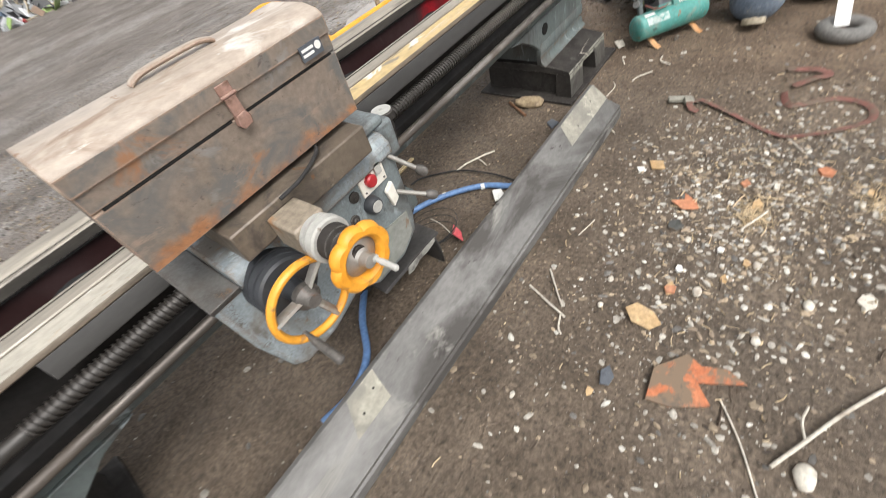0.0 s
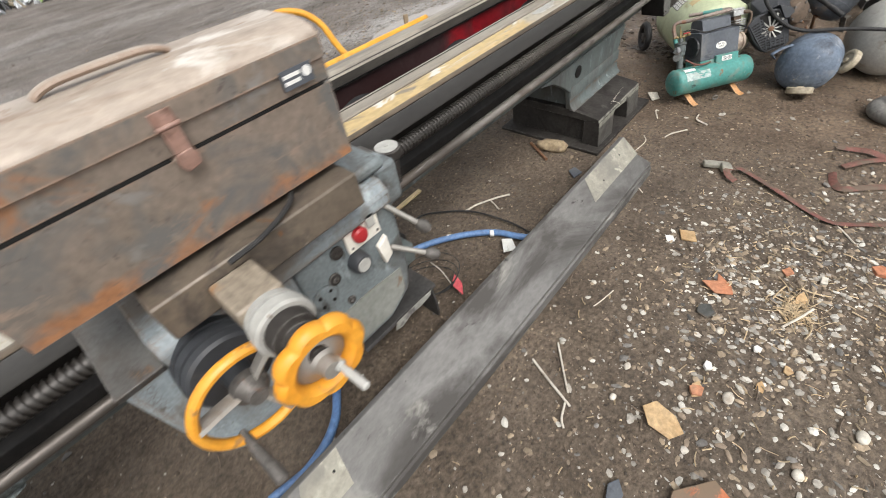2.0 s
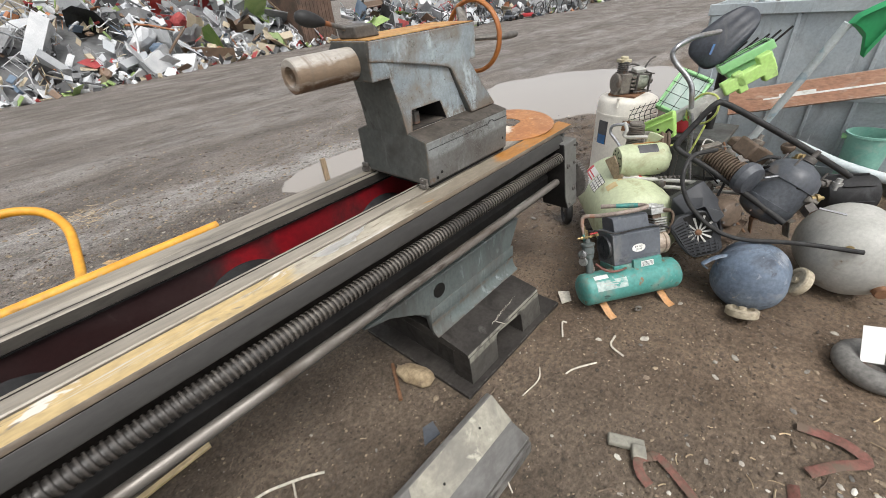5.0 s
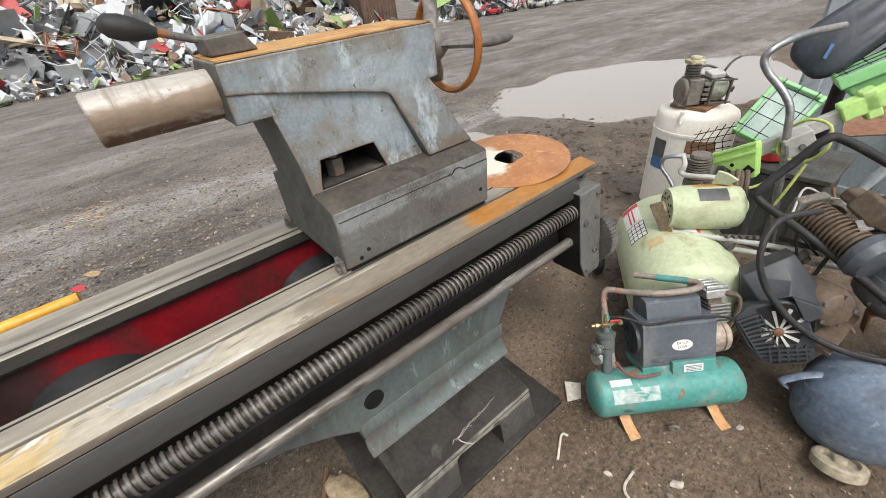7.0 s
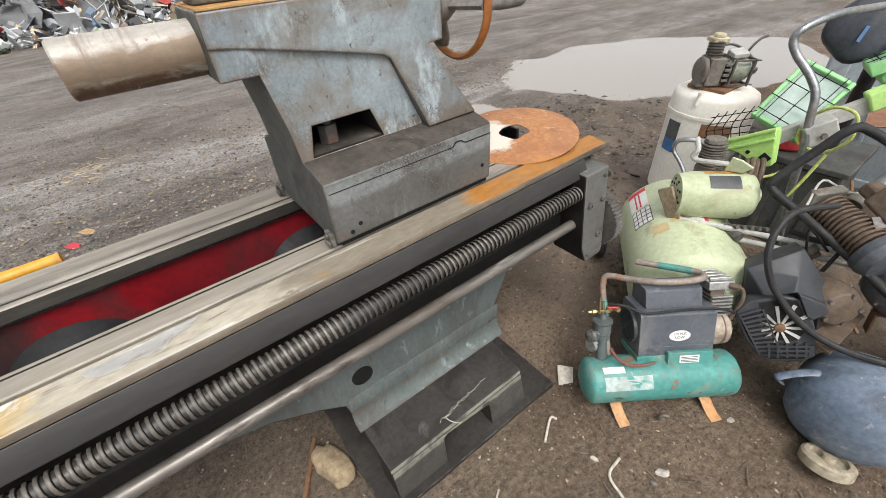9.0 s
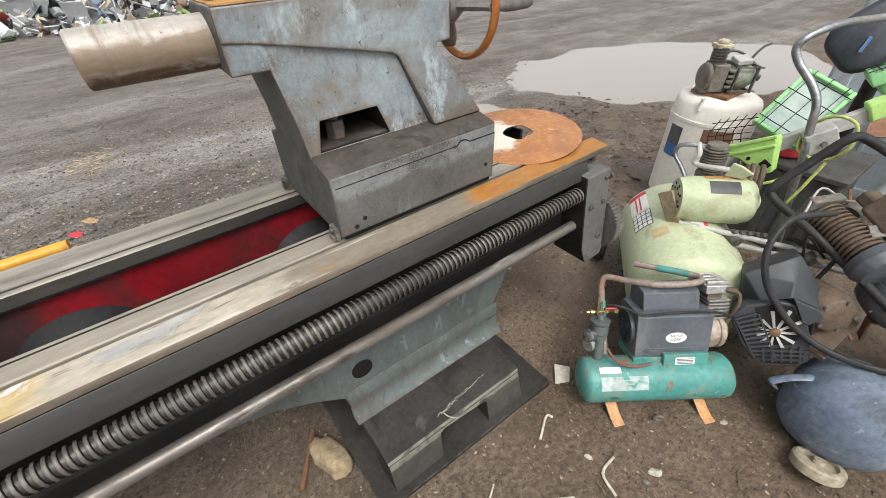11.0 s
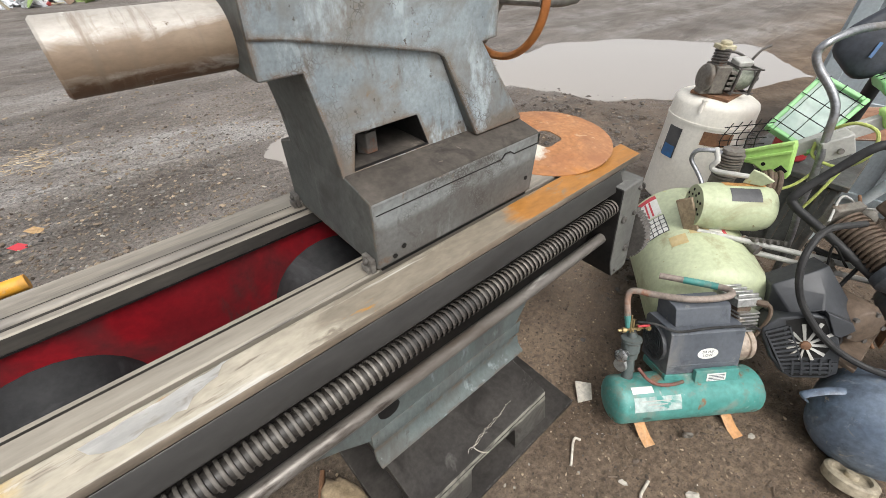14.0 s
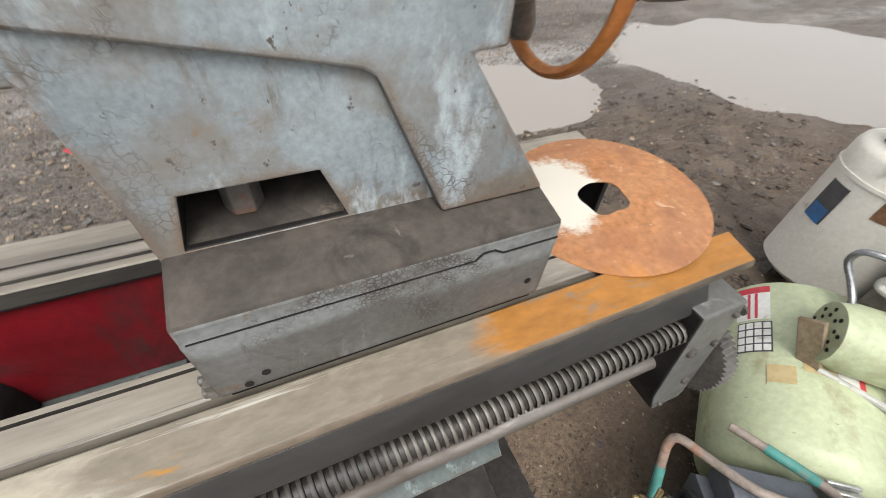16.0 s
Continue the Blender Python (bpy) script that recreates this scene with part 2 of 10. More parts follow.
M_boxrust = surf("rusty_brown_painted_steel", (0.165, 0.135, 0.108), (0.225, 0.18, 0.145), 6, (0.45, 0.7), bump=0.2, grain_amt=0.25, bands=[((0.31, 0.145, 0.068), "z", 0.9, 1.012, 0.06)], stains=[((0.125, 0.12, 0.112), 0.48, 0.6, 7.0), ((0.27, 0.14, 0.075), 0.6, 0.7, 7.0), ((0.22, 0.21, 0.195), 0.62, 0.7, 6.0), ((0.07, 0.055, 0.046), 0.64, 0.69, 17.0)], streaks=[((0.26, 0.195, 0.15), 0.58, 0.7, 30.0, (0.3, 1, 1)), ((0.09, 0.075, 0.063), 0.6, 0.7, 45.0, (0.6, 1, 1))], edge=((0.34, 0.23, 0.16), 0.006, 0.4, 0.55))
M_latch = surf("pinkish_rusty_hasp", (0.25, 0.135, 0.1), (0.33, 0.21, 0.17), 14, (0.45, 0.65), bump=0.2, stains=[((0.12, 0.065, 0.045), 0.54, 0.66, 22.0)])
M_boxlid = surf("pale_brown_lid", (0.34, 0.28, 0.225), (0.44, 0.375, 0.315), 6, (0.4, 0.65), bump=0.18, grain_amt=0.22, stretch=(0.5, 1, 1), stains=[((0.25, 0.185, 0.14), 0.54, 0.64, 9.0), ((0.58, 0.54, 0.49), 0.56, 0.66, 8.0), ((0.24, 0.14, 0.085), 0.64, 0.7, 18.0)], streaks=[((0.6, 0.57, 0.52), 0.62, 0.7, 26.0, (0.3, 1, 1))], edge=((0.24, 0.15, 0.1), 0.008, 0.35, 0.55))
M_rail = surf("weathered_grey_steel_beam", (0.1, 0.096, 0.09), (0.17, 0.164, 0.155), 4, (0.4, 0.65), metal=0.1, bump=0.16, grain_amt=0.2, stretch=(0.45, 1, 1), stains=[((0.06, 0.055, 0.05), 0.48, 0.6, 3.0), ((0.26, 0.25, 0.225), 0.58, 0.68, 5.0), ((0.045, 0.04, 0.036), 0.65, 0.7, 16.0)], edge=((0.24, 0.23, 0.21), 0.006, 0.45, 0.62))
M_cream = surf("pale_cream_patch", (0.33, 0.31, 0.25), (0.245, 0.235, 0.195), 7, (0.6, 0.8), bump=0.2, grain_amt=0.22, stains=[((0.17, 0.16, 0.14), 0.45, 0.66, 6.0), ((0.4, 0.38, 0.31), 0.6, 0.68, 12.0)])
M_disc = surf("orange_rusted_disc", (0.36, 0.135, 0.04), (0.41, 0.2, 0.09), 4, (0.55, 0.8), bump=0.15, stains=[((0.27, 0.12, 0.06), 0.5, 0.66, 5.0), ((0.5, 0.2, 0.035), 0.58, 0.7, 3.0), ((0.5, 0.33, 0.2), 0.64, 0.7, 22.0)], streaks=[((0.5, 0.4, 0.3), 0.66, 0.72, 30.0, (0.6, 1.4, 1))])
M_teal = surf("teal_tank_paint", (0.05, 0.225, 0.198), (0.085, 0.285, 0.252), 5, (0.35, 0.55), bump=0.08, stains=[((0.19, 0.24, 0.205), 0.52, 0.66, 8.0), ((0.2, 0.12, 0.07), 0.62, 0.69, 14.0), ((0.05, 0.09, 0.08), 0.64, 0.7, 10.0)], streaks=[((0.14, 0.17, 0.14), 0.56, 0.68, 10.0, (1, 1, 0.4)), ((0.3, 0.36, 0.33), 0.63, 0.7, 30.0, (1, 1, 0.7))], grain_amt=0.22)
M_pale = surf("pale_green_tank_paint", (0.44, 0.49, 0.31), (0.52, 0.565, 0.37), 4, (0.35, 0.55), bump=0.08, stains=[((0.3, 0.27, 0.16), 0.56, 0.72, 5.0), ((0.48, 0.36, 0.1), 0.65, 0.72, 6.0), ((0.2, 0.13, 0.06), 0.67, 0.72, 20.0)], grain_amt=0.14)
M_white = surf("dirty_cream_tank_paint", (0.7, 0.66, 0.58), (0.77, 0.74, 0.67), 4, (0.4, 0.6), bump=0.06, stains=[((0.32, 0.24, 0.16), 0.64, 0.76, 6.0)], grain_amt=0.1)
M_black = surf("dark_grey_plastic", (0.026, 0.028, 0.032), (0.042, 0.045, 0.05), 6, (0.4, 0.6), bump=0.1, stains=[((0.12, 0.11, 0.1), 0.58, 0.76, 5.0)], grain_amt=0.18)
M_slate = surf("slate_grey_plastic", (0.07, 0.079, 0.094), (0.1, 0.11, 0.126), 6, (0.4, 0.6), bump=0.1, stains=[((0.17, 0.165, 0.155), 0.55, 0.72, 5.0), ((0.04, 0.044, 0.052), 0.58, 0.7, 9.0)], streaks=[((0.2, 0.2, 0.195), 0.6, 0.7, 18.0, (0.5, 1, 1))], grain_amt=0.18)
M_bluetank = surf("faded_blue_grey_tank", (0.105, 0.14, 0.195), (0.16, 0.2, 0.255), 5, (0.35, 0.55), bump=0.1, stains=[((0.3, 0.28, 0.23), 0.63, 0.7, 7.0), ((0.06, 0.07, 0.09), 0.54, 0.66, 5.0), ((0.24, 0.26, 0.29), 0.56, 0.68, 10.0), ((0.36, 0.33, 0.27), 0.66, 0.7, 18.0)], streaks=[((0.3, 0.32, 0.35), 0.6, 0.7, 24.0, (1, 1, 0.5)), ((0.05, 0.06, 0.08), 0.58, 0.7, 16.0, (0.6, 1, 1))], grain_amt=0.28)
M_greytank = surf("pale_grey_tank", (0.38, 0.375, 0.345), (0.44, 0.435, 0.405), 4, (0.4, 0.6), bump=0.1, stains=[((0.24, 0.205, 0.16), 0.6, 0.74, 6.0), ((0.5, 0.49, 0.46), 0.6, 0.7, 9.0), ((0.15, 0.11, 0.08), 0.69, 0.73, 18.0)], grain_amt=0.16)
M_binplastic = surf("grey_bin_steel", (0.36, 0.41, 0.44), (0.44, 0.485, 0.505), 2.5, (0.45, 0.65), bump=0.1, stains=[((0.25, 0.265, 0.27), 0.54, 0.7, 3.0), ((0.27, 0.22, 0.17), 0.68, 0.74, 6.0)], streaks=[((0.26, 0.28, 0.29), 0.58, 0.7, 10.0, (1, 1, 0.15)), ((0.52, 0.55, 0.57), 0.62, 0.7, 14.0, (1, 1, 0.2))], grain_amt=0.14)
M_alu = surf("bare_aluminium", (0.5, 0.5, 0.49), (0.6, 0.6, 0.58), 12, (0.3, 0.5), metal=0.8, bump=0.1, stains=[((0.3, 0.22, 0.15), 0.6, 0.75, 9.0)])
M_lime = surf("lime_green_plastic", (0.4, 0.66, 0.18), (0.48, 0.72, 0.24), 6, (0.35, 0.5), bump=0.04, grain_amt=0.14, stains=[((0.28, 0.36, 0.17), 0.58, 0.74, 8.0)])
M_rubber = surf("black_rubber", (0.015, 0.015, 0.016), (0.032, 0.031, 0.03), 10, (0.5, 0.75), bump=0.1, spec=0.4, stains=[((0.11, 0.1, 0.085), 0.6, 0.78, 6.0)])
M_yellow = surf("yellow_paint", (0.64, 0.29, 0.02), (0.72, 0.36, 0.04), 6, (0.4, 0.6), bump=0.08, grain_amt=0.14, stains=[((0.32, 0.18, 0.06), 0.56, 0.7, 8.0), ((0.45, 0.4, 0.3), 0.64, 0.7, 16.0)])
M_hose = surf("blue_rubber_hose", (0.1, 0.19, 0.38), (0.13, 0.24, 0.45), 9, (0.4, 0.6), bump=0.05, stains=[((0.2, 0.19, 0.17), 0.6, 0.76, 7.0)])
M_paper = surf("white_paper", (0.8, 0.8, 0.78), (0.72, 0.71, 0.68), 9, (0.7, 0.85), bump=0.03, grain_amt=0.06)
# Near-black for wires; on openings and gaps it stands in for their shade.
M_dark = surf("near_black", (0.008, 0.0075, 0.007), (0.016, 0.015, 0.014), 7, (0.65, 0.85), bump=0.1, spec=0.25)
M_redplastic = surf("red_plastic", (0.36, 0.018, 0.024), (0.43, 0.035, 0.038), 6, (0.3, 0.5), bump=0.03, grain_amt=0.12, stains=[((0.2, 0.06, 0.05), 0.6, 0.74, 7.0)])
M_strap = surf("faded_red_webbing", (0.15, 0.062, 0.048), (0.21, 0.088, 0.068), 10, (0.7, 0.9), bump=0.2, stains=[((0.12, 0.086, 0.062), 0.42, 0.56, 9.0)])
M_brownrust = surf("brown_rusty_steel", (0.15, 0.075, 0.04), (0.22, 0.11, 0.055), 6, (0.6, 0.85), bump=0.25, stains=[((0.1, 0.07, 0.05), 0.55, 0.7, 5.0)])
M_boardrust = surf("reddish_brown_board", (0.33, 0.165, 0.1), (0.4, 0.225, 0.145), 4, (0.55, 0.75), bump=0.12, stretch=(1, 0.4, 1), stains=[((0.5, 0.4, 0.32), 0.58, 0.7, 6.0), ((0.2, 0.12, 0.085), 0.62, 0.7, 9.0)], edge=((0.5, 0.42, 0.34), 0.012, 0.3, 0.5))
M_greenplastic = surf("green_plastic", (0.03, 0.33, 0.12), (0.05, 0.4, 0.16), 6, (0.35, 0.5), bump=0.03, grain_amt=0.08)
M_dull = surf("dull_chrome", (0.26, 0.265, 0.275), (0.36, 0.365, 0.38), 9, (0.25, 0.45), metal=0.85, bump=0.05, stains=[((0.16, 0.14, 0.12), 0.5, 0.68, 7.0)])
M_chrome = surf("tarnished_chrome", (0.55, 0.55, 0.55), (0.62, 0.62, 0.62), 12, (0.15, 0.3), metal=0.95, bump=0.03, stains=[((0.25, 0.2, 0.16), 0.62, 0.75, 9.0)])


# ---- mesh kit ----
def box(bm, x0, y0, z0, x1, y1, z1):
    bmesh.ops.create_cube(bm, size=1.0, matrix=Matrix.Translation(((x0 + x1) / 2, (y0 + y1) / 2, (z0 + z1) / 2)) @ Matrix.Diagonal((x1 - x0, y1 - y0, z1 - z0, 1)))


def obox(bm, m, sx, sy, sz):
    bmesh.ops.create_cube(bm, size=1.0, matrix=m @ Matrix.Diagonal((sx, sy, sz, 1)))


def prism(bm, pts, axis, a, b):
    """A polygon given in the two other axes, drawn out along axis from a to b."""
    k = "xyz".index(axis)

    def put(p, v):
        q = list(p)
        q.insert(k, v)
        return bm.verts.new(q)

    lo, hi = [put(p, a) for p in pts], [put(p, b) for p in pts]
    n = len(pts)
    faces = [bm.faces.new(lo), bm.faces.new(hi)]
    for i in range(n):
        faces.append(bm.faces.new((lo[i], lo[(i + 1) % n], hi[(i + 1) % n], hi[i])))
    bmesh.ops.recalc_face_normals(bm, faces=faces)


def frame_of(d):
    d = Vector(d).normalized()
    u = d.orthogonal().normalized() if abs(d.z) > 0.99 else Vector((0, 0, 1)).cross(d).normalized()
    return d, u, d.cross(u).normalized()


def turned(bm, p, d, prof, seg=24, caps=True):
    """A turned shape round the axis through p along d; prof: (distance along the axis, radius)."""
    p = Vector(p)
    d, u, v = frame_of(d)
    rings = []
    for h, r in prof:
        rings.append([bm.verts.new(p + d * h + (u * math.cos(2 * math.pi * i / seg) + v * math.sin(2 * math.pi * i / seg)) * max(r, 1e-4)) for i in range(seg)])
    fs = []
    for a, b in zip(rings, rings[1:]):
        for i in range(seg):
            fs.append(bm.faces.new((a[i], a[(i + 1) % seg], b[(i + 1) % seg], b[i])))
    if caps:
        fs += [bm.faces.new(rings[0][::-1]), bm.faces.new(rings[-1])]
    bmesh.ops.recalc_face_normals(bm, faces=fs)


def rod(bm, a, b, r, r2=None, seg=16):
    a, b = Vector(a), Vector(b)
    turned(bm, a, b - a, [(0, r), ((b - a).length, r if r2 is None else r2)], seg)


def smooth_line(pts, steps=6):
    """A Catmull-Rom curve through the points."""
    P = [Vector(p) for p in pts]
    P = [P[0] * 2 - P[1]] + P + [P[-1] * 2 - P[-2]]
    out = []
    for i in range(1, len(P) - 2):
        a, b, c, d = P[i - 1:i + 3]
        for s in range(steps):
            t = s / steps
            out.append(0.5 * ((2 * b) + (c - a) * t + (2 * a - 5 * b + 4 * c - d) * t * t + (3 * b - a - 3 * c + d) * t ** 3))
    out.append(P[-2])
    return out


def tube(bm, pts, r, seg=10, steps=6, flat=None):
    """A bent pipe along the points; flat: (half width, half height) for a band in place of a round pipe."""
    L = smooth_line(pts, steps) if steps > 1 else [Vector(p) for p in pts]
    rings = []
    u = None
    for i, p in enumerate(L):
        d = (L[min(i + 1, len(L) - 1)] - L[max(i - 1, 0)]).normalized()
        if u is None:
            u = frame_of(d)[1]
        u = (u - d * u.dot(d)).normalized()
        v = d.cross(u)
        a, b = flat or (r, r)
        rings.append([bm.verts.new(p + u * math.cos(2 * math.pi * k / seg) * a + v * math.sin(2 * math.pi * k / seg) * b) for k in range(seg)])
    fs = []
    for a, b in zip(rings, rings[1:]):
        for i in range(seg):
            fs.append(bm.faces.new((a[i], a[(i + 1) % seg], b[(i + 1) % seg], b[i])))
    fs += [bm.faces.new(rings[0][::-1]), bm.faces.new(rings[-1])]
    bmesh.ops.recalc_face_normals(bm, faces=fs)


def ring(bm, c, axis, R, r, seg=40, sub=10, r2=None, arc=(0, 360)):
    """A torus round axis; r2: its half thickness along the axis."""
    c = Vector(c)
    d, u, v = frame_of(axis)
    full = arc[1] - arc[0] >= 360
    rows = []
    for i in range(seg if full else seg + 1):
        a = radians(arc[0] + (arc[1] - arc[0]) * i / seg)
        o = u * math.cos(a) + v * math.sin(a)
        rows.append([bm.verts.new(c + o * (R + r * math.cos(2 * math.pi * k / sub)) + d * (r2 or r) * math.sin(2 * math.pi * k / sub)) for k in range(sub)])
    fs = []
    n = len(rows)
    for i in range(n if full else n - 1):
        a, b = rows[i], rows[(i + 1) % n]
        for k in range(sub):
            fs.append(bm.faces.new((a[k], a[(k + 1) % sub], b[(k + 1) % sub], b[k])))
    if not full:
        fs += [bm.faces.new(rows[0]), bm.faces.new(rows[-1][::-1])]
    bmesh.ops.recalc_face_normals(bm, faces=fs)


def dome_profile(length, r, cap):
    """A tank's outline: domed ends of depth cap."""
    n = 7
    pr = [(cap * (1 - math.cos(math.pi / 2 * i / n)), r * math.sin(math.pi / 2 * i / n)) for i in range(n + 1)]
    return pr + [(length - h, q) for h, q in reversed(pr)]


def roughen(bm, amt, scale):
    for v in bm.verts:
        v.co += noise.noise_vector(v.co * scale) * amt


def thing(name, m, label, category, group="", kind=""):
    ob = new(name)
    ob.empty_display_size = 0.05
    ob.matrix_basis = m
    return tagged(ob, label, category, group, kind)


def part(name, bm, material, parent=None, label="", bevel=0.0, local=False, sharp=35, pick=None):
    """Links a bmesh as one mesh object, under parent when given. Unless local, the mesh is in world metres."""
    top = parent
    chain = Matrix.Identity(4)
    while top:
        chain = top.matrix_basis @ chain
        top = top.parent
    if not local:
        bm.transform(chain.inverted())
    lim = radians(sharp)
    bm.normal_update()
    for e in bm.edges:
        e.smooth = len(e.link_faces) == 2 and e.calc_face_angle(0.0) < lim
    for f in bm.faces:
        f.smooth = True
        if pick:
            f.material_index = pick(f.normal, f.calc_center_median())
    me = bpy.data.meshes.new(name)
    bm.to_mesh(me)
    bm.free()
    for x in material if isinstance(material, (list, tuple)) else [material]:
        me.materials.append(x)
    ob = new(name, me)
    if parent:
        ob.parent = parent
    if bevel:
        md = ob.modifiers.new("bevel", "BEVEL")
        md.width, md.segments, md.limit_method, md.angle_limit = bevel, 2, "ANGLE", radians(40)
    return tagged(ob, label) if label else ob


def B():
    return bmesh.new()


GROUND = -0.03


# ---- ground ----
PUDDLES = [(7.98, 3.27, 2.1, 1.33, -28), (4.25, 3.72, 1.12, 0.62, -8), (-1.2, 7.5, 0.5, 0.3, 0)]


def wet(x, y):
    """How deep a place lies in a puddle: over 0 inside, falling off outside."""
    best = -9.0
    for cx, cy, a, b, turn in PUDDLES:
        c, s = math.cos(radians(turn)), math.sin(radians(turn))
        u, v = (x - cx) * c + (y - cy) * s, -(x - cx) * s + (y - cy) * c
        k = 1.0 - math.hypot(u / a, v / b) + 0.13 * noise.noise(Vector((x * 1.3, y * 1.3, 5.0))) + 0.05 * noise.noise(Vector((x * 4, y * 4, 2.0)))
        best = max(best, k)
    return best


def height(x, y):
    z = 0.010 * noise.noise(Vector((x * 1.6, y * 1.6, 0.0))) + 0.006 * noise.noise(Vector((x * 6, y * 6, 1.0)))
    if y > 2.0 and y < 12:
        z += 0.014 * noise.noise(Vector((x * 0.5 + y * 0.12, y * 4.0 - x * 0.5, 3.0))) + 0.011 * noise.noise(Vector((x * 11, y * 14, 7.0))) + 0.006 * noise.noise(Vector((x * 24, y * 27, 9.0)))
        for t0 in (3.05, 3.75, 4.25):
            d = abs(y - t0 + 0.06 * (x - 2))
            if d < 0.11:
                z += 0.008 * (1 if math.sin((x + (0.5 if y > t0 else -0.5) * d * 4) * 48) > 0 else -1) - 0.006
    if x > 3.4 and abs(y) < 3:
        z += 0.016 * noise.noise(Vector((x * 8, y * 8, 4.0))) + 0.008 * noise.noise(Vector((x * 20, y * 20, 6.0)))
    w = wet(x, y) if x > -3 and y < 9 and y > 0.5 else -1
    if w > -0.25:
        z *= max(0.2, min(1.0, abs(min(w, 0.0)) / 0.25))
        z -= 0.05 * min(1.0, (w + 0.25) / 0.45)
    return GROUND + z


def steps_axis(lo, hi, fine_lo, fine_hi, d, grow):
    v = list(np.arange(fine_lo, fine_hi, d))
    s, x = d, fine_lo
    while x > lo:
        s *= grow
        x -= s
        v.insert(0, x)
    s, x = d, v[-1]
    while x < hi:
        s *= grow
        x += s
        v.append(x)
    return v


gx, gy = steps_axis(-900, 900, -0.9, 6.0, 0.03, 1.06), steps_axis(-900, 900, -1.6, 5.5, 0.03, 1.06)
gv = [(x, y, height(x, y)) for y in gy for x in gx]
nx = len(gx)
gf = [(j * nx + i, j * nx + i + 1, (j + 1) * nx + i + 1, (j + 1) * nx + i) for j in range(len(gy) - 1) for i in range(nx - 1)]
gm = bpy.data.meshes.new("ground")
gm.from_pydata(gv, [], gf)
gm.polygons.foreach_set("use_smooth", [True] * len(gf))
ground = tagged(new("ground", gm), "damp brown dirt yard with gravel and tyre tracks", "ground", kind="structure")


def ground_material():
    m = bpy.data.materials.new("damp_dirt")
    m.use_nodes = True
    n, link = m.node_tree.nodes, m.node_tree.links.new
    b = n["Principled BSDF"]
    geo = n.new("ShaderNodeNewGeometry")

    def noisy(s, det=6.0, stretch=(1, 1, 1), rot=0.0, dist=0.0):
        mp = n.new("ShaderNodeMapping")
        mp.inputs["Scale"].default_value, mp.inputs["Rotation"].default_value = stretch, (0, 0, rot)
        link(geo.outputs["Position"], mp.inputs[0])
        t = n.new("ShaderNodeTexNoise")
        t.inputs["Scale"].default_value, t.inputs["Detail"].default_value, t.inputs["Roughness"].default_value, t.inputs["Distortion"].default_value = s, det, 0.65, dist
        link(mp.outputs[0], t.inputs[0])
        return t.outputs[0]

    def ramp(src, lo, hi, a=0.0, c=1.0):
        r = n.new("ShaderNodeMapRange")
        for k, v in enumerate((lo, hi, a, c)):
            r.inputs[k + 1].default_value = v
        link(src, r.inputs[0])
        return r.outputs[0]

    def mixc(fac, a, c, mode="MIX"):
        x = n.new("ShaderNodeMix")
        x.data_type, x.blend_type = "RGBA", mode
        if isinstance(fac, float):
            x.inputs[0].default_value = fac
        else:
            link(fac, x.inputs[0])
        for k, v in ((6, a), (7, c)):
            if isinstance(v, tuple):
                x.inputs[k].default_value = (*v, 1)
            else:
                link(v, x.inputs[k])
        return x.outputs[2]

    def mul(a, c):
        x = n.new("ShaderNodeMath")
        x.operation = "MULTIPLY"
        link(a, x.inputs[0])
        link(c, x.inputs[1])
        return x.outputs[0]

    sep = n.new("ShaderNodeSeparateXYZ")
    link(geo.outputs["Position"], sep.inputs[0])
    # brown soil on the near side, grey packed gravel on the drive beyond the machine
    drive = ramp(sep.outputs[1], 1.9, 3.2)
    soil = mixc(ramp(noisy(2.2), 0.35, 0.65), (0.088, 0.068, 0.05), (0.155, 0.121, 0.09))
    soil = mixc(ramp(sep.outputs[0], 2.3, 3.2), soil, mixc(ramp(noisy(2.6), 0.35, 0.65), (0.102, 0.072, 0.049), (0.185, 0.134, 0.092)))
    packed = mixc(ramp(noisy(1.1, 9, (0.5, 1.3, 1), 0.2, 1.2), 0.38, 0.62), (0.128, 0.111, 0.097), (0.222, 0.197, 0.177))
    pale = ramp(noisy(0.7, 9, (0.35, 1.3, 1), 0.15, 1.5), 0.53, 0.68)
    packed = mixc(pale, packed, (0.29, 0.272, 0.255))
    # dried pale ruts along the drive
    wob = noisy(1.3, 6, (0.6, 1, 1), 0.0, 0.6)
    for y0, slope, half, fade in ((5.45, -0.24, 0.24, 1.0), (4.5, -0.02, 0.16, 0.6), (7.3, -0.15, 0.3, 0.4), (9.6, -0.1, 0.35, 0.45)):
        a_ = n.new("ShaderNodeMath")
        a_.operation = "MULTIPLY_ADD"
        link(sep.outputs[0], a_.inputs[0])
        a_.inputs[1].default_value = -slope
        link(sep.outputs[1], a_.inputs[2])
        b2 = n.new("ShaderNodeMath")
        b2.operation = "MULTIPLY_ADD"
        link(wob, b2.inputs[0])
        b2.inputs[1].default_value = 0.4
        link(a_.outputs[0], b2.inputs[2])
        c_ = n.new("ShaderNodeMath")
        c_.operation = "SUBTRACT"
        link(b2.outputs[0], c_.inputs[0])
        c_.inputs[1].default_value = y0 + 0.2
        d_ = n.new("ShaderNodeMath")
        d_.operation = "ABSOLUTE"
        link(c_.outputs[0], d_.inputs[0])
        packed = mixc(mul(ramp(d_.outputs[0], half * 1.6, half * 0.5), ramp(noisy(6.0, 6, (0.5, 1, 1)), 0.35, 0.6, 0.0, fade)), packed, (0.36, 0.345, 0.33))
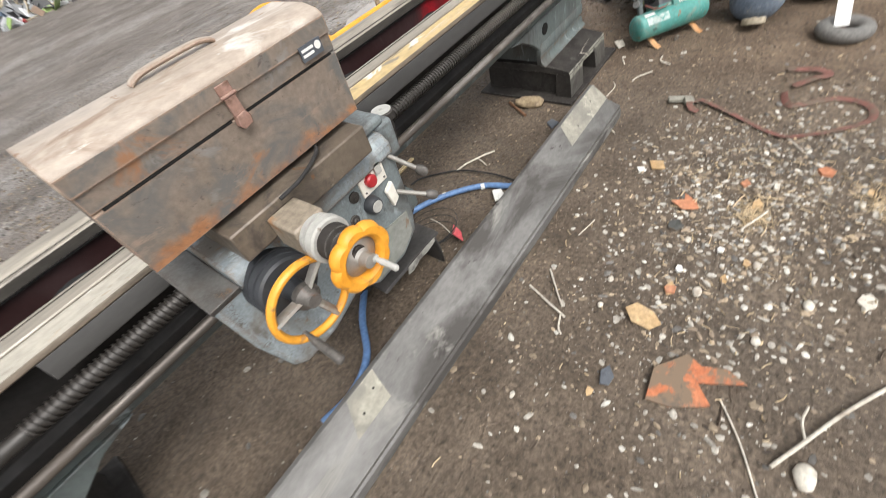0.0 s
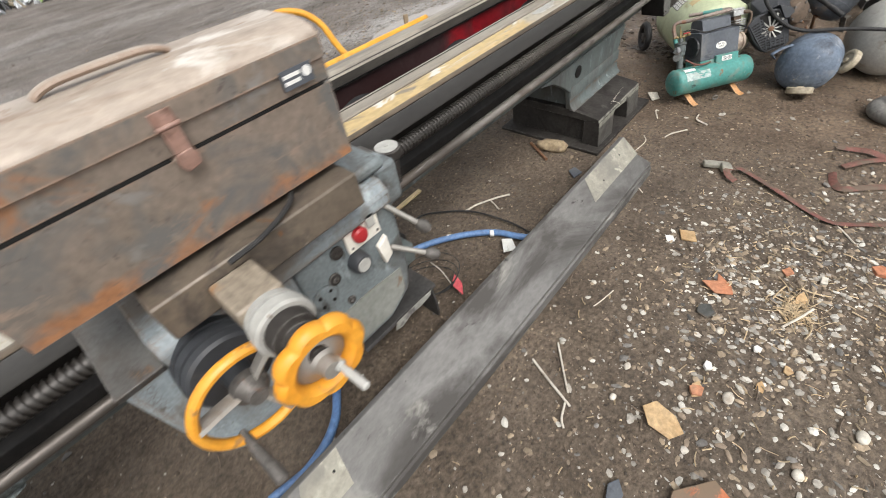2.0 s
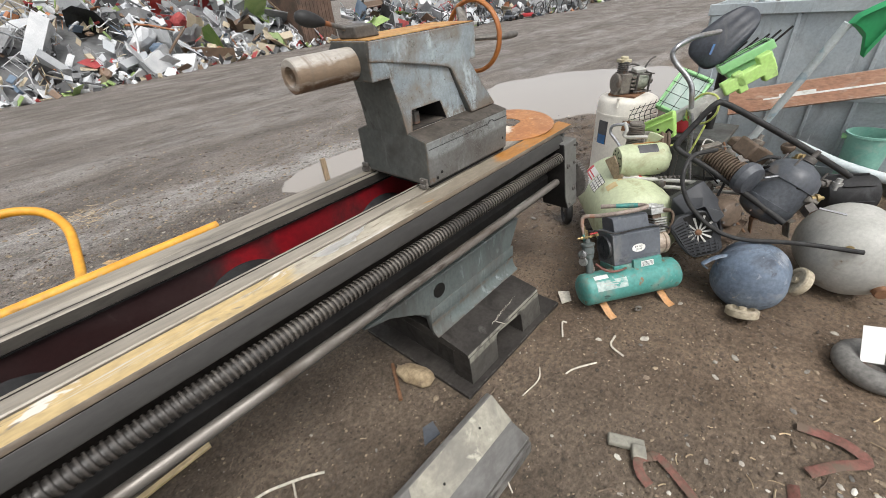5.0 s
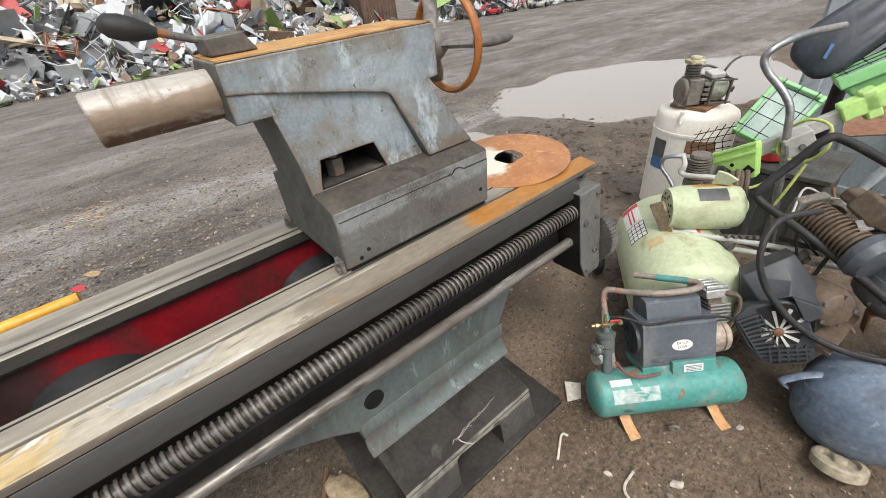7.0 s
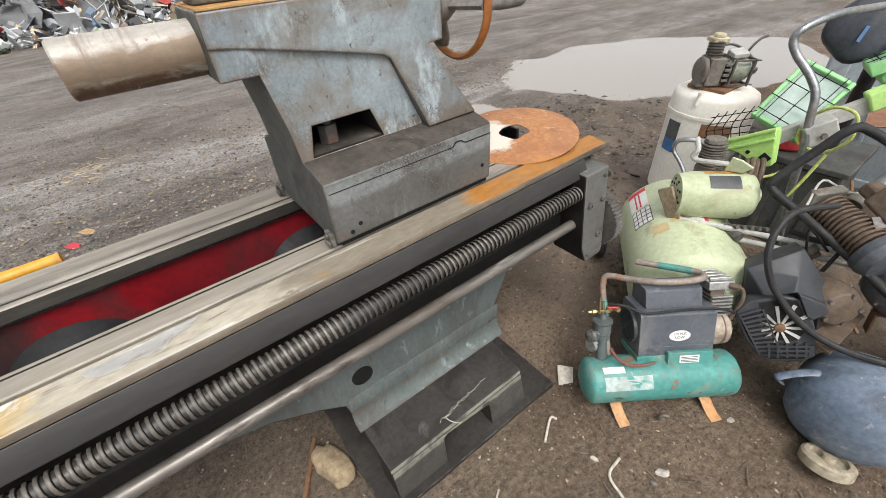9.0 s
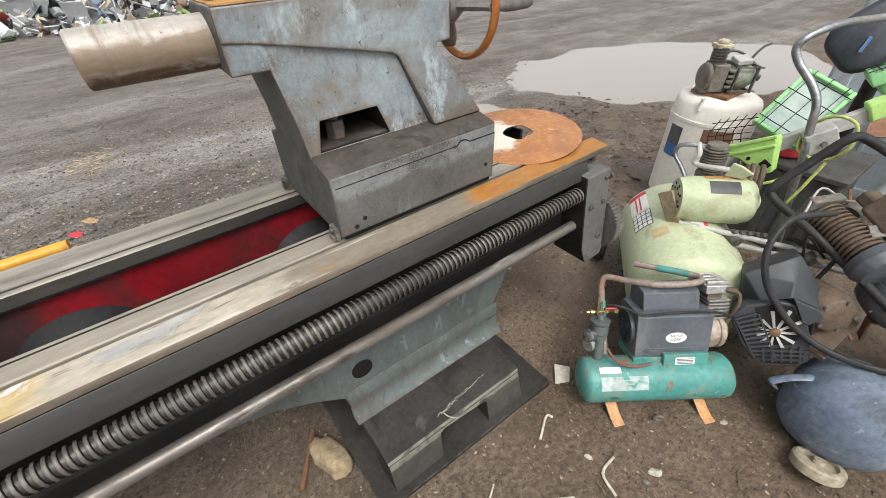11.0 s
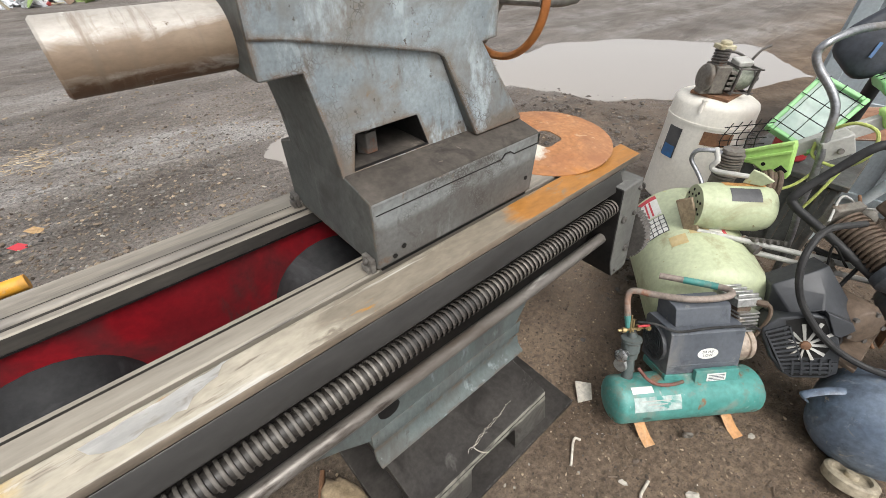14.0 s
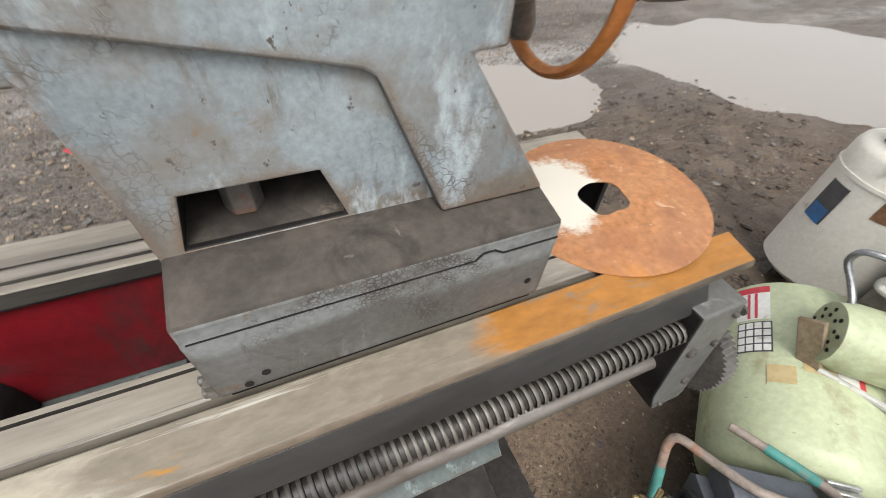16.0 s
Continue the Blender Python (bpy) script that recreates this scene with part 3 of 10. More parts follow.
    packed = mixc(ramp(noisy(3.2, 6, (0.3, 7.0, 1), 0.06, 0.5), 0.58, 0.71), packed, (0.085, 0.074, 0.064))
    col = mixc(drive, soil, packed)
    grit = noisy(55.0, 4)
    col = mixc(1.0, col, mixc(ramp(grit, 0.3, 0.72), (0.45, 0.45, 0.45), (1.45, 1.43, 1.4)), "MULTIPLY")
    col = mixc(ramp(noisy(9.0, 5), 0.62, 0.75), col, (0.05, 0.038, 0.03))
    # churned mud, wet in patches, lies beyond the end of the machine
    mud = mul(mul(ramp(sep.outputs[0], 3.1, 4.0), ramp(sep.outputs[0], 7.5, 6.0)), mul(ramp(sep.outputs[1], 3.9, 3.0), ramp(sep.outputs[1], -0.2, 0.7)))
    wetness = mul(mud, ramp(noisy(3.2, 7, (1, 1, 1), 0.0, 0.8), 0.4, 0.56))
    col = mixc(ramp(mud, 0, 1, 0.0, 0.75), col, mixc(ramp(noisy(5.0, 7), 0.35, 0.65), (0.1, 0.074, 0.054), (0.185, 0.142, 0.106)))
    col = mixc(wetness, col, mixc(1.0, col, (0.64, 0.62, 0.6), "MULTIPLY"))
    link(col, b.inputs["Base Color"])
    damp = ramp(noisy(1.3, 5), 0.42, 0.62)
    dry = n.new("ShaderNodeMix")
    link(wetness, dry.inputs[0])
    link(ramp(damp, 0, 1, 0.88, 0.5), dry.inputs[2])
    dry.inputs[3].default_value = 0.22
    link(dry.outputs[0], b.inputs["Roughness"])
    b.inputs["Specular IOR Level"].default_value = 0.35
    bp = n.new("ShaderNodeBump")
    bp.inputs["Strength"].default_value, bp.inputs["Distance"].default_value = 0.9, 0.018
    s = n.new("ShaderNodeMath")
    s.operation = "ADD"
    ruts = n.new("ShaderNodeMath")
    ruts.operation = "MULTIPLY_ADD"
    link(mul(noisy(3.2, 6, (0.3, 7.0, 1), 0.06, 0.5), drive), ruts.inputs[0])
    ruts.inputs[1].default_value = 3.0
    link(noisy(38.0, 6), ruts.inputs[2])
    link(ruts.outputs[0], s.inputs[0])
    link(noisy(9.0, 6, (0.8, 1.6, 1)), s.inputs[1])
    link(s.outputs[0], bp.inputs["Height"])
    link(bp.outputs[0], b.inputs["Normal"])
    return m


gm.materials.append(ground_material())


def water_material():
    m = bpy.data.materials.new("muddy_water")
    m.use_nodes = True
    n, link = m.node_tree.nodes, m.node_tree.links.new
    b = n["Principled BSDF"]
    b.inputs["Base Color"].default_value = (0.3, 0.27, 0.24, 1)
    b.inputs["Roughness"].default_value = 0.06
    b.inputs["Specular IOR Level"].default_value = 0.5
    t = n.new("ShaderNodeTexNoise")
    t.inputs["Scale"].default_value = 14
    bp = n.new("ShaderNodeBump")
    bp.inputs["Strength"].default_value, bp.inputs["Distance"].default_value = 0.04, 0.002
    link(t.outputs[0], bp.inputs["Height"])
    link(bp.outputs[0], b.inputs["Normal"])
    return m


M_water = water_material()
for k, (cx, cy, a, b_, turn) in enumerate(PUDDLES):
    bm = B()
    c, s = math.cos(radians(turn)), math.sin(radians(turn))
    pts = [(math.cos(2 * math.pi * i / 48) * a * 1.35, math.sin(2 * math.pi * i / 48) * b_ * 1.35) for i in range(48)]
    bm.faces.new([bm.verts.new((cx + u * c - v * s, cy + u * s + v * c, GROUND - 0.027 - 0.001 * k)) for u, v in pts])
    tagged(part("puddle", bm, M_water), "shallow muddy puddle reflecting the grey sky", "puddle", kind="structure")

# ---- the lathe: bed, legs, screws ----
M_darkcast = surf("dark_dusty_casting", (0.012, 0.012, 0.013), (0.024, 0.0235, 0.024), 4, (0.55, 0.75), bump=0.2, spec=0.35, stains=[((0.06, 0.06, 0.063), 0.52, 0.72, 7.0)])
# Worn crests tinted as lit; the band below x 1.6 paints the cover's shade.
M_crest = surf("worn_lit_thread_crest", (0.13, 0.116, 0.1), (0.21, 0.192, 0.168), 7, (0.34, 0.52), metal=0.4, bump=0.06, grain_amt=0.18, bands=[((0.045, 0.041, 0.037), "x", -9.0, 1.6, 0.5)], stains=[((0.055, 0.048, 0.042), 0.46, 0.66, 3.0, 0.5)])
# Brown oil on the way's front, with that side's soft shade in the colour.
M_wayface = surf("oily_shaded_way_face", (0.1, 0.078, 0.056), (0.165, 0.13, 0.095), 8, (0.45, 0.65), bump=0.12, stretch=(0.3, 1, 1), stains=[((0.03, 0.025, 0.02), 0.5, 0.64, 6.0), ((0.2, 0.15, 0.1), 0.62, 0.7, 12.0)])
# Darker than the ways, for groove faces and the rear way's inner side.
M_groove = surf("dark_groove", (0.032, 0.028, 0.024), (0.06, 0.053, 0.044), 8, (0.6, 0.8), bump=0.1, stretch=(0.2, 1, 1))
lathe = thing("lathe_bed", pose(1.0, 1.45, GROUND), "long cast-iron lathe bed with greasy ways on two legs", "lathe bed", kind="thing")
X0, X1 = -1.7, 3.46
bm = B()
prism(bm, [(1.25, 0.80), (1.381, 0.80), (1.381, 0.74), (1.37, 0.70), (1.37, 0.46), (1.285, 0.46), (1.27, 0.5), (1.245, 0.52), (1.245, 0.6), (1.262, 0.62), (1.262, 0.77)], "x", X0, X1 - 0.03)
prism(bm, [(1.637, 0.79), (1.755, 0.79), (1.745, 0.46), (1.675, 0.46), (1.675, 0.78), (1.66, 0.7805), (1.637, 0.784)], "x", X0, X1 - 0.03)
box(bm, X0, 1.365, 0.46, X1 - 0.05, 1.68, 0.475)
# Upper body is oily; the shade below the cover is in its colour too.
part("bed_body", bm, [M_oilshade, M_greenpaint], lathe, "oily casting, shaded dark, with grey-green lower edge", 0.004, pick=lambda n, c: 1 if c.z < 0.57 else 0)
bm = B()
prism(bm, [(1.3135, 0.8005), (1.3135, 0.831), (1.317, 0.835), (1.366, 0.835), (1.367, 0.826), (1.3715, 0.826), (1.3725, 0.835), (1.382, 0.835), (1.385, 0.832), (1.385, 0.79), (1.3815, 0.79), (1.3815, 0.8005)], "x", X0, X1 - 0.02)
part("inner_way", bm, [M_way, M_groove], lathe, "smooth greyish tan guideway", pick=lambda n, c: 1 if -0.085 < c.y < -0.0775 and c.z + GROUND < 0.833 else 0)
bm = B()
prism(bm, [(1.2135, 0.8175), (1.215, 0.829), (1.2185, 0.8335), (1.297, 0.836), (1.3005, 0.832), (1.3005, 0.8005), (1.24, 0.8005)], "x", X0, X1 + 0.01)
for v in bm.verts:
    # the end is cut off on a slant
    if v.co.x > 3 and v.co.y > 1.25:
        v.co.x += 0.016
# Chamfer and front face take the shaded brown.
part("front_way", bm, [M_frontway, M_wayface], lathe, "broad front way, ochre grease and orange rust at its end", 0.0015, pick=lambda n, c: 1 if n.y < -0.3 else 0)
# white scraped patch with ragged ends
rs = random.Random(5)
bm = B()
rows = []
for i in range(17):
    t = i / 16
    up_ = 1.284 + 0.013 * t + rs.uniform(-0.0025, 0.001)
    lo_ = up_ - 0.001 - (0.043 * math.sin(math.pi * min(1.0, 0.06 + t * 1.08)) ** 0.6 if t < 0.87 else 0.0) * rs.uniform(0.75, 1.1) - 0.004 * (1 - t)
    xx = 1.95 + 0.225 * t
    rows.append([bm.verts.new((xx + 0.012 * (k == 1), y, 0.8335 + 0.0314 * (y - 1.2175) + 0.0009)) for k, y in enumerate((up_, lo_))])
for a, b_ in zip(rows, rows[1:]):
    bm.faces.new((a[0], a[1], b_[1], b_[0]))
bmesh.ops.solidify(bm, geom=bm.faces[:], thickness=0.0006)
bmesh.ops.recalc_face_normals(bm, faces=bm.faces)
part("scraped_patch", bm, surf("white_scraped_filler", (0.6, 0.59, 0.56), (0.76, 0.75, 0.72), 18, (0.5, 0.7), bump=0.15, stretch=(0.3, 1, 1), grain_amt=0.2, stains=[((0.45, 0.42, 0.37), 0.6, 0.68, 24.0)]), lathe, "whitish scraped patch on the front way")
bm = B()
prism(bm, [(1.301, 0.8003), (1.301, 0.808), (1.313, 0.808), (1.313, 0.8003)], "x", X0, X1 - 0.03)
part("way_groove", bm, M_groove, lathe, "dark groove between the ways")
bm = B()
prism(bm, [(1.632, 0.795), (1.632, 0.828), (1.635, 0.832), (1.649, 0.832), (1.651, 0.812), (1.659, 0.812), (1.661, 0.83), (1.666, 0.837), (1.675, 0.841), (1.684, 0.837), (1.689, 0.83), (1.691, 0.808), (1.699, 0.808), (1.701, 0.828), (1.768, 0.828), (1.772, 0.824), (1.772, 0.7905), (1.64, 0.7905)], "x", X0, X1 - 0.02)
part("rear_way", bm, [M_way, M_groove], lathe, "smooth tan rear guideway with ridge", pick=lambda n, c: 1 if c.z + GROUND < 0.8225 and 0.19 < c.y < 0.255 and c.z + GROUND > 0.8 else 1 if n.y < -0.8 and c.y < 0.19 else 0)
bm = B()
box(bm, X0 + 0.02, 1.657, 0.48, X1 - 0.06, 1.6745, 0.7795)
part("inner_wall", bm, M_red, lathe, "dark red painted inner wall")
bm = B()
prism(bm, [(1.6385, 0.7898), (1.6385, 0.788), (1.643, 0.781), (1.648, 0.786), (1.6565, 0.782), (1.6565, 0.7898)], "x", X0 + 0.02, X1 - 0.06)
part("inner_rail", bm, M_greydirt, lathe, "oily grey inner rail")
for k in range(-5, 3):
    # each web sags in the middle and climbs in a rounded hump up the rear wall
    xc = 1.853 + 0.665 * k
    bm = B()
    rows = []
    for i, (y, top) in enumerate(((1.3705, 0.62), (1.44, 0.635), (1.52, 0.655), (1.58, 0.672), (1.62, 0.695), (1.656, 0.715))):
        rows.append([bm.verts.new((xc + 0.18 * math.cos(math.pi * a / 14), y, 0.476 + (top - 0.476) * math.sin(math.pi * a / 14) ** 0.75)) for a in range(15)])
    for a, b_ in zip(rows, rows[1:]):
        for q in range(14):
            bm.faces.new((a[q], a[q + 1], b_[q + 1], b_[q]))
    bm.faces.new(rows[0])
    bm.faces.new(rows[-1][::-1])
    for a, b_ in zip(rows, rows[1:]):
        bm.faces.new((a[14], a[0], b_[0], b_[14]))
    bmesh.ops.recalc_face_normals(bm, faces=bm.faces)
    part("cross_web", bm, M_darkcast, lathe, "rounded dark casting web", sharp=60)
# cover strip above the screw
M_cover = surf("oily_dark_sheet", (0.03, 0.0285, 0.027), (0.045, 0.043, 0.04), 5, (0.42, 0.6), bump=0.12, grain_amt=0.2, spec=0.4, stretch=(0.3, 1, 1), stains=[((0.02, 0.018, 0.016), 0.52, 0.66, 5.0, 0.5), ((0.09, 0.083, 0.075), 0.67, 0.73, 12.0)], edge=((0.15, 0.14, 0.13), 0.003, 0.42, 0.6))
bm = B()
prism(bm, [(1.219, 0.8105), (1.2145, 0.815), (1.19, 0.77), (1.19, 0.763), (1.196, 0.763), (1.224, 0.808)], "x", -0.28, 3.35)
part("cover_strip", bm, M_cover, lathe, "oily grey sheet cover over the screw", 0.001)
# leadscrew with a real thread
bm = B()
turned(bm, (-1.6, 1.19, 0.712), (1, 0, 0), [(0, 0.022), (1.2, 0.022)], 20)
PITCH, RS = 0.0157, 0.0275
seg = 12
n_turn = int((3.36 + 0.4) / PITCH)
rows = []
for k in range(n_turn * seg + 1):
    a = 2 * math.pi * k / seg
    xk = -0.4 + PITCH * k / seg
    rows.append([bm.verts.new((xk + o * PITCH, 1.19 + math.cos(a) * r, 0.712 + math.sin(a) * r)) for o, r in ((-0.24, RS - 0.001), (-0.12, RS), (0.08, RS), (0.2, RS - 0.001), (0.27, 0.0225), (0.76, 0.0225))])
for a, b_ in zip(rows, rows[1:]):
    for j in range(5):
        bm.faces.new((a[j], a[j + 1], b_[j + 1], b_[j]))
bmesh.ops.recalc_face_normals(bm, faces=bm.faces)
part("leadscrew", bm, [M_screw, M_crest], lathe, "greasy threaded leadscrew with worn crests coloured as lit", sharp=40, pick=lambda n, c: 1 if math.hypot(c.y + 0.26, c.z - 0.712 + GROUND) > 0.0255 else 0)
bm = B()
rod(bm, (-1.6, 1.195, 0.58), (3.36, 1.195, 0.58), 0.0185, seg=20)
part("feed_rod", bm, M_rod, lathe, "smooth grey feed rod")
# bracket that carries screw and rod at the end
M_bracket = surf("grimy_grey_bracket", (0.1, 0.099, 0.092), (0.15, 0.148, 0.138), 6, (0.45, 0.65), bump=0.2, grain_amt=0.22, stains=[((0.055, 0.05, 0.044), 0.54, 0.68, 7.0), ((0.22, 0.22, 0.2), 0.64, 0.71, 12.0)], edge=((0.12, 0.11, 0.1), 0.005, 0.4, 0.6))
bm = B()
prism(bm, [(3.305, 0.782), (3.305, 0.5), (3.33, 0.43), (3.42, 0.43), (3.43, 0.45), (3.43, 0.782)], "y", 1.13, 1.28)
for v in bm.verts:
    if v.co.y < 1.2:
        v.co.y += (v.co.z - 0.43) * 0.1
# Lit faces grey, the others near-black: oil and side shading in the colour.
br = part("end_bracket", bm, [M_oilshade, M_bracket], lathe, "grey end bracket with bolts", 0.006, pick=lambda n, c: 1 if n.x > 0.6 or n.y < -0.6 or n.z > 0.6 else 0)
for x, z, r_ in ((3.405, 0.755, 0.007), (3.335, 0.665, 0.013), (3.40, 0.665, 0.008), (3.39, 0.53, 0.013), (3.34, 0.46, 0.006)):
    bm = B()
    turned(bm, (x, 1.1292 + (z - 0.43) * 0.1, z), (0, -1, 0.1), [(0, r_), (0.006, r_), (0.008, r_ * 0.7), (0.008, r_ * 0.4), (0.003, r_ * 0.4)], 12)
    part("bolt", bm, M_iron, br)
for y, z in ((1.165, 0.75), (1.165, 0.56), (1.25, 0.75)):
    bm = B()
    turned(bm, (3.43, y, z), (1, 0, 0), [(0, 0.012), (0.006, 0.012), (0.008, 0.009), (0.008, 0.005), (0.003, 0.005)], 12)
    part("bolt", bm, M_iron, br)
bm = B()
rod(bm, (3.432, 1.21, 0.60), (3.46, 1.21, 0.60), 0.02)
nt_ = 52
gear_prof = [(1.212 + math.cos(math.pi * (i // 2 * 2 + (0.75 if i % 2 else 0.25)) / (2 * nt_)) * (0.117 if i // 2 % 2 else 0.11), 0.54 + math.sin(math.pi * (i // 2 * 2 + (0.75 if i % 2 else 0.25)) / (2 * nt_)) * (0.117 if i // 2 % 2 else 0.11)) for i in range(4 * nt_)]
prism(bm, gear_prof, "x", 3.442, 3.482)
part("gear", bm, M_iron, lathe, "toothed drive gear")
bm = B()
for y in (1.24, 1.6):
    box(bm, X1 - 0.03, y, 0.48, X1 - 0.012, y + 0.08, 0.79)
box(bm, X1 - 0.04, 1.24, 0.5, X1 - 0.014, 1.69, 0.62)
part("end_plate", bm, M_greenpaint, lathe, "grey-green end plate", 0.004)


M_footside = surf("worn_pale_foot_side", (0.055, 0.051, 0.046), (0.09, 0.085, 0.075), 5, (0.5, 0.7), bump=0.15, grain_amt=0.25, bands=[((0.23, 0.225, 0.185), "z", 0.112, 0.162, 0.02)], stains=[((0.06, 0.055, 0.048), 0.5, 0.6, 7.0), ((0.05, 0.045, 0.04), 0.6, 0.68, 12.0)], streaks=[((0.04, 0.035, 0.03), 0.56, 0.68, 14.0, (1, 1, 0.3))])


def leg(flip, xa, xb):
    """A flared leg on a stepped foot; xa: the side towards the middle of the bed."""
    s = -1 if flip else 1
    body = [(xa - s * 0.32, 0.461), (xa - s * 0.2, 0.43), (xa - s * 0.08, 0.36), (xa, 0.3), (xa + s * 0.02, 0.185), (xb - s * 0.05, 0.185), (xb - s * 0.045, 0.28), (xb, 0.36), (xb + s * 0.05, 0.461)]
    cx = xa + s * 0.075
    bm = B()
    for y0, y1 in ((1.268, 1.30), (1.62, 1.65)):
        prism(bm, body, "y", y0, y1)
    prism(bm, [(xa + s * 0.06, 0.461), (xa + s * 0.06, 0.185), (xb - s * 0.07, 0.185), (xb - s * 0.02, 0.461)], "y", 1.30, 1.62)
    lg = part("leg", bm, M_greenpaint, lathe, "flared grey-green cast leg with a round hole", 0.006)
    bm = B()
    turned(bm, (cx, 1.262, 0.395), (0, 1, 0), [(0, 0.029), (0.001, 0.034), (0.008, 0.034)], 24)
    part("hole", bm, M_dark, lg, "dark round opening")
    # foot: a sloping top on a front with a slot, hollow behind
    lo, hi = sorted((xa + s * 0.02, xb - s * 0.065))
    bm = B()
    sl = (lo + 0.2, lo + 0.405) if s > 0 else (lo + 0.155, lo + 0.36)
    prism(bm, [(1.078, 0.144), (1.082, 0.158), (1.093, 0.165), (1.27, 0.19), (1.66, 0.19), (1.70, 0.15), (1.16, 0.14), (1.16, 0.143)], "x", lo, hi)
    for xa_, xb_ in ((lo + 0.03, sl[0] - 0.02), (sl[1] + 0.02, hi - 0.002)):
        box(bm, xa_, 1.171, -0.012, xb_, 1.698, 0.139)
    prism(bm, [(lo + 0.002, -0.012), (lo + 0.002, 0.1425), (hi - 0.002, 0.1425), (hi + 0.02, -0.012), (sl[1] + 0.004, -0.012), (sl[1], 0.098), (sl[1] - 0.014, 0.114), (sl[0] + 0.014, 0.132), (sl[0], 0.118), (sl[0] - 0.004, -0.012)], "y", 1.076, 1.17)
    for v in bm.verts:
        if v.co.y < 1.08 and v.co.z < 0:
            v.co.y -= 0.012
    part("foot", bm, [M_greydirt, M_footside], lathe, "dark oily sloping foot with a slot", 0.004, pick=lambda n, c: 1 if n.y < -0.9 else 0)
    # hollow fillet and a casting step where the leg meets the foot
    bm = B()
    lo, hi = sorted((xa + s * 0.006, xb - s * 0.006))
    prism(bm, [(1.2675, 0.25), (1.264, 0.225), (1.257, 0.208), (1.246, 0.196), (1.232, 0.1865), (1.2675, 0.1905)], "x", lo, hi)
    prism(bm, [(1.2675, 0.325), (1.2645, 0.32), (1.264, 0.262), (1.2675, 0.262)], "x", lo, hi)
    part("fillet", bm, M_greenpaint, lg, "grey-green fillet at the foot of the leg", 0.002)
    lo, hi = sorted((xa - s * 0.04, xb + s * 0.09))
    bm = B()
    box(bm, lo, 1.035, GROUND - 0.012, hi, 1.73, -0.0125)
    part("base_plate", bm, M_greydirt, lathe, "flat steel base plate", 0.003)


leg(False, 2.37, 3.015)
leg(True, -0.62, -1.27)

# ---- tailstock ----
M_pumpgrey = surf("grimy_grey_iron", (0.15, 0.14, 0.125), (0.22, 0.205, 0.185), 9, (0.45, 0.65), metal=0.25, bump=0.2, stains=[((0.12, 0.07, 0.04), 0.6, 0.7, 12.0), ((0.07, 0.06, 0.052), 0.56, 0.66, 9.0)])
tail = thing("tailstock", pose(2.75, 1.5, 0.84), "blue-grey lathe tailstock clamped on the bed", "tailstock")


def grimy(n, c):
    """Oily dust lies on the ledges and covers the end that faces the carriage."""
    return 1 if n.z > 0.7 else 2 if n.x < -0.6 else 0


M_ledge = surf("oily_brown_dust", (0.05, 0.043, 0.036), (0.085, 0.073, 0.061), 8, (0.6, 0.8), bump=0.15, grain_amt=0.25, spec=0.3, stains=[((0.035, 0.03, 0.026), 0.52, 0.66, 9.0), ((0.14, 0.12, 0.1), 0.66, 0.72, 22.0)])
M_base = surf("dirty_blue_grey_paint", (0.088, 0.084, 0.077), (0.135, 0.134, 0.128), 4, (0.45, 0.65), bump=0.25, grain=90, grain_amt=0.22, bands=[((0.19, 0.2, 0.195), "z", 0.955, 1.03, 0.04)], stains=[((0.085, 0.075, 0.065), 0.48, 0.64, 4.0), ((0.14, 0.085, 0.05), 0.63, 0.7, 9.0)], streaks=[((0.18, 0.186, 0.18), 0.6, 0.7, 18.0, (1, 1, 0.3)), ((0.06, 0.053, 0.047), 0.6, 0.7, 26.0, (1, 1, 0.3))], edge=((0.07, 0.058, 0.048), 0.012, 0.42, 0.58), crack=((0.06, 0.053, 0.047), 150.0, 0.2, 0.52, 0.64))
bm = B()
prism(bm, [(1.299, 0.849), (1.293, 0.985), (1.2945, 0.988), (1.2945, 1.015), (1.30, 1.02), (1.405, 1.044), (1.62, 1.044), (1.69, 1.02), (1.69, 0.858), (1.655, 0.858), (1.645, 0.849)], "x", 2.492, 2.999)
part("base", bm, [M_base, M_ledge, M_endgrey], tail, "dirty blue-grey base block with chipped edge", 0.005, pick=grimy)
bm = B()
box(bm, 2.5, 1.2927, 0.9872, 2.86, 1.2949, 0.9886)
prism(bm, [(2.858, 0.9875), (2.87, 1.0), (2.89, 1.0), (2.905, 0.99), (2.996, 0.99), (2.996, 0.9878), (2.9035, 0.9878), (2.8885, 0.9978), (2.8715, 0.9978), (2.861, 0.9865)], "y", 1.2925, 1.2949)
part("joint_line", bm, M_oilshade, tail, "dark joint line with a step")
# Added near-black strip: the shade of the gap between base and way.
bm = B()
prism(bm, [(1.306, 0.8368), (1.306, 0.8485), (1.62, 0.8485), (1.62, 0.8368)], "x", 2.505, 2.99)
part("slide_plate", bm, M_dark, tail, "near-black strip for the shaded gap under the base")
for y, dy in ((1.305, 0.036), (1.655, 0.034)):
    bm = B()
    box(bm, 2.4795, y, 0.8425, 2.4915, y + dy, 0.878)
    box(bm, 2.472, y + 0.004, 0.8425, 2.4793, y + dy - 0.004, 0.858)
    wp = part("way_wiper", bm, M_pumpgrey, tail, "small grey metal way wiper", 0.002)
    bm = B()
    turned(bm, (2.4793, y + dy * 0.5, 0.869), (-1, 0, 0), [(0, 0.007), (0.005, 0.007), (0.007, 0.004)], 12)
    part("screw", bm, M_iron, wp)
bm = B()
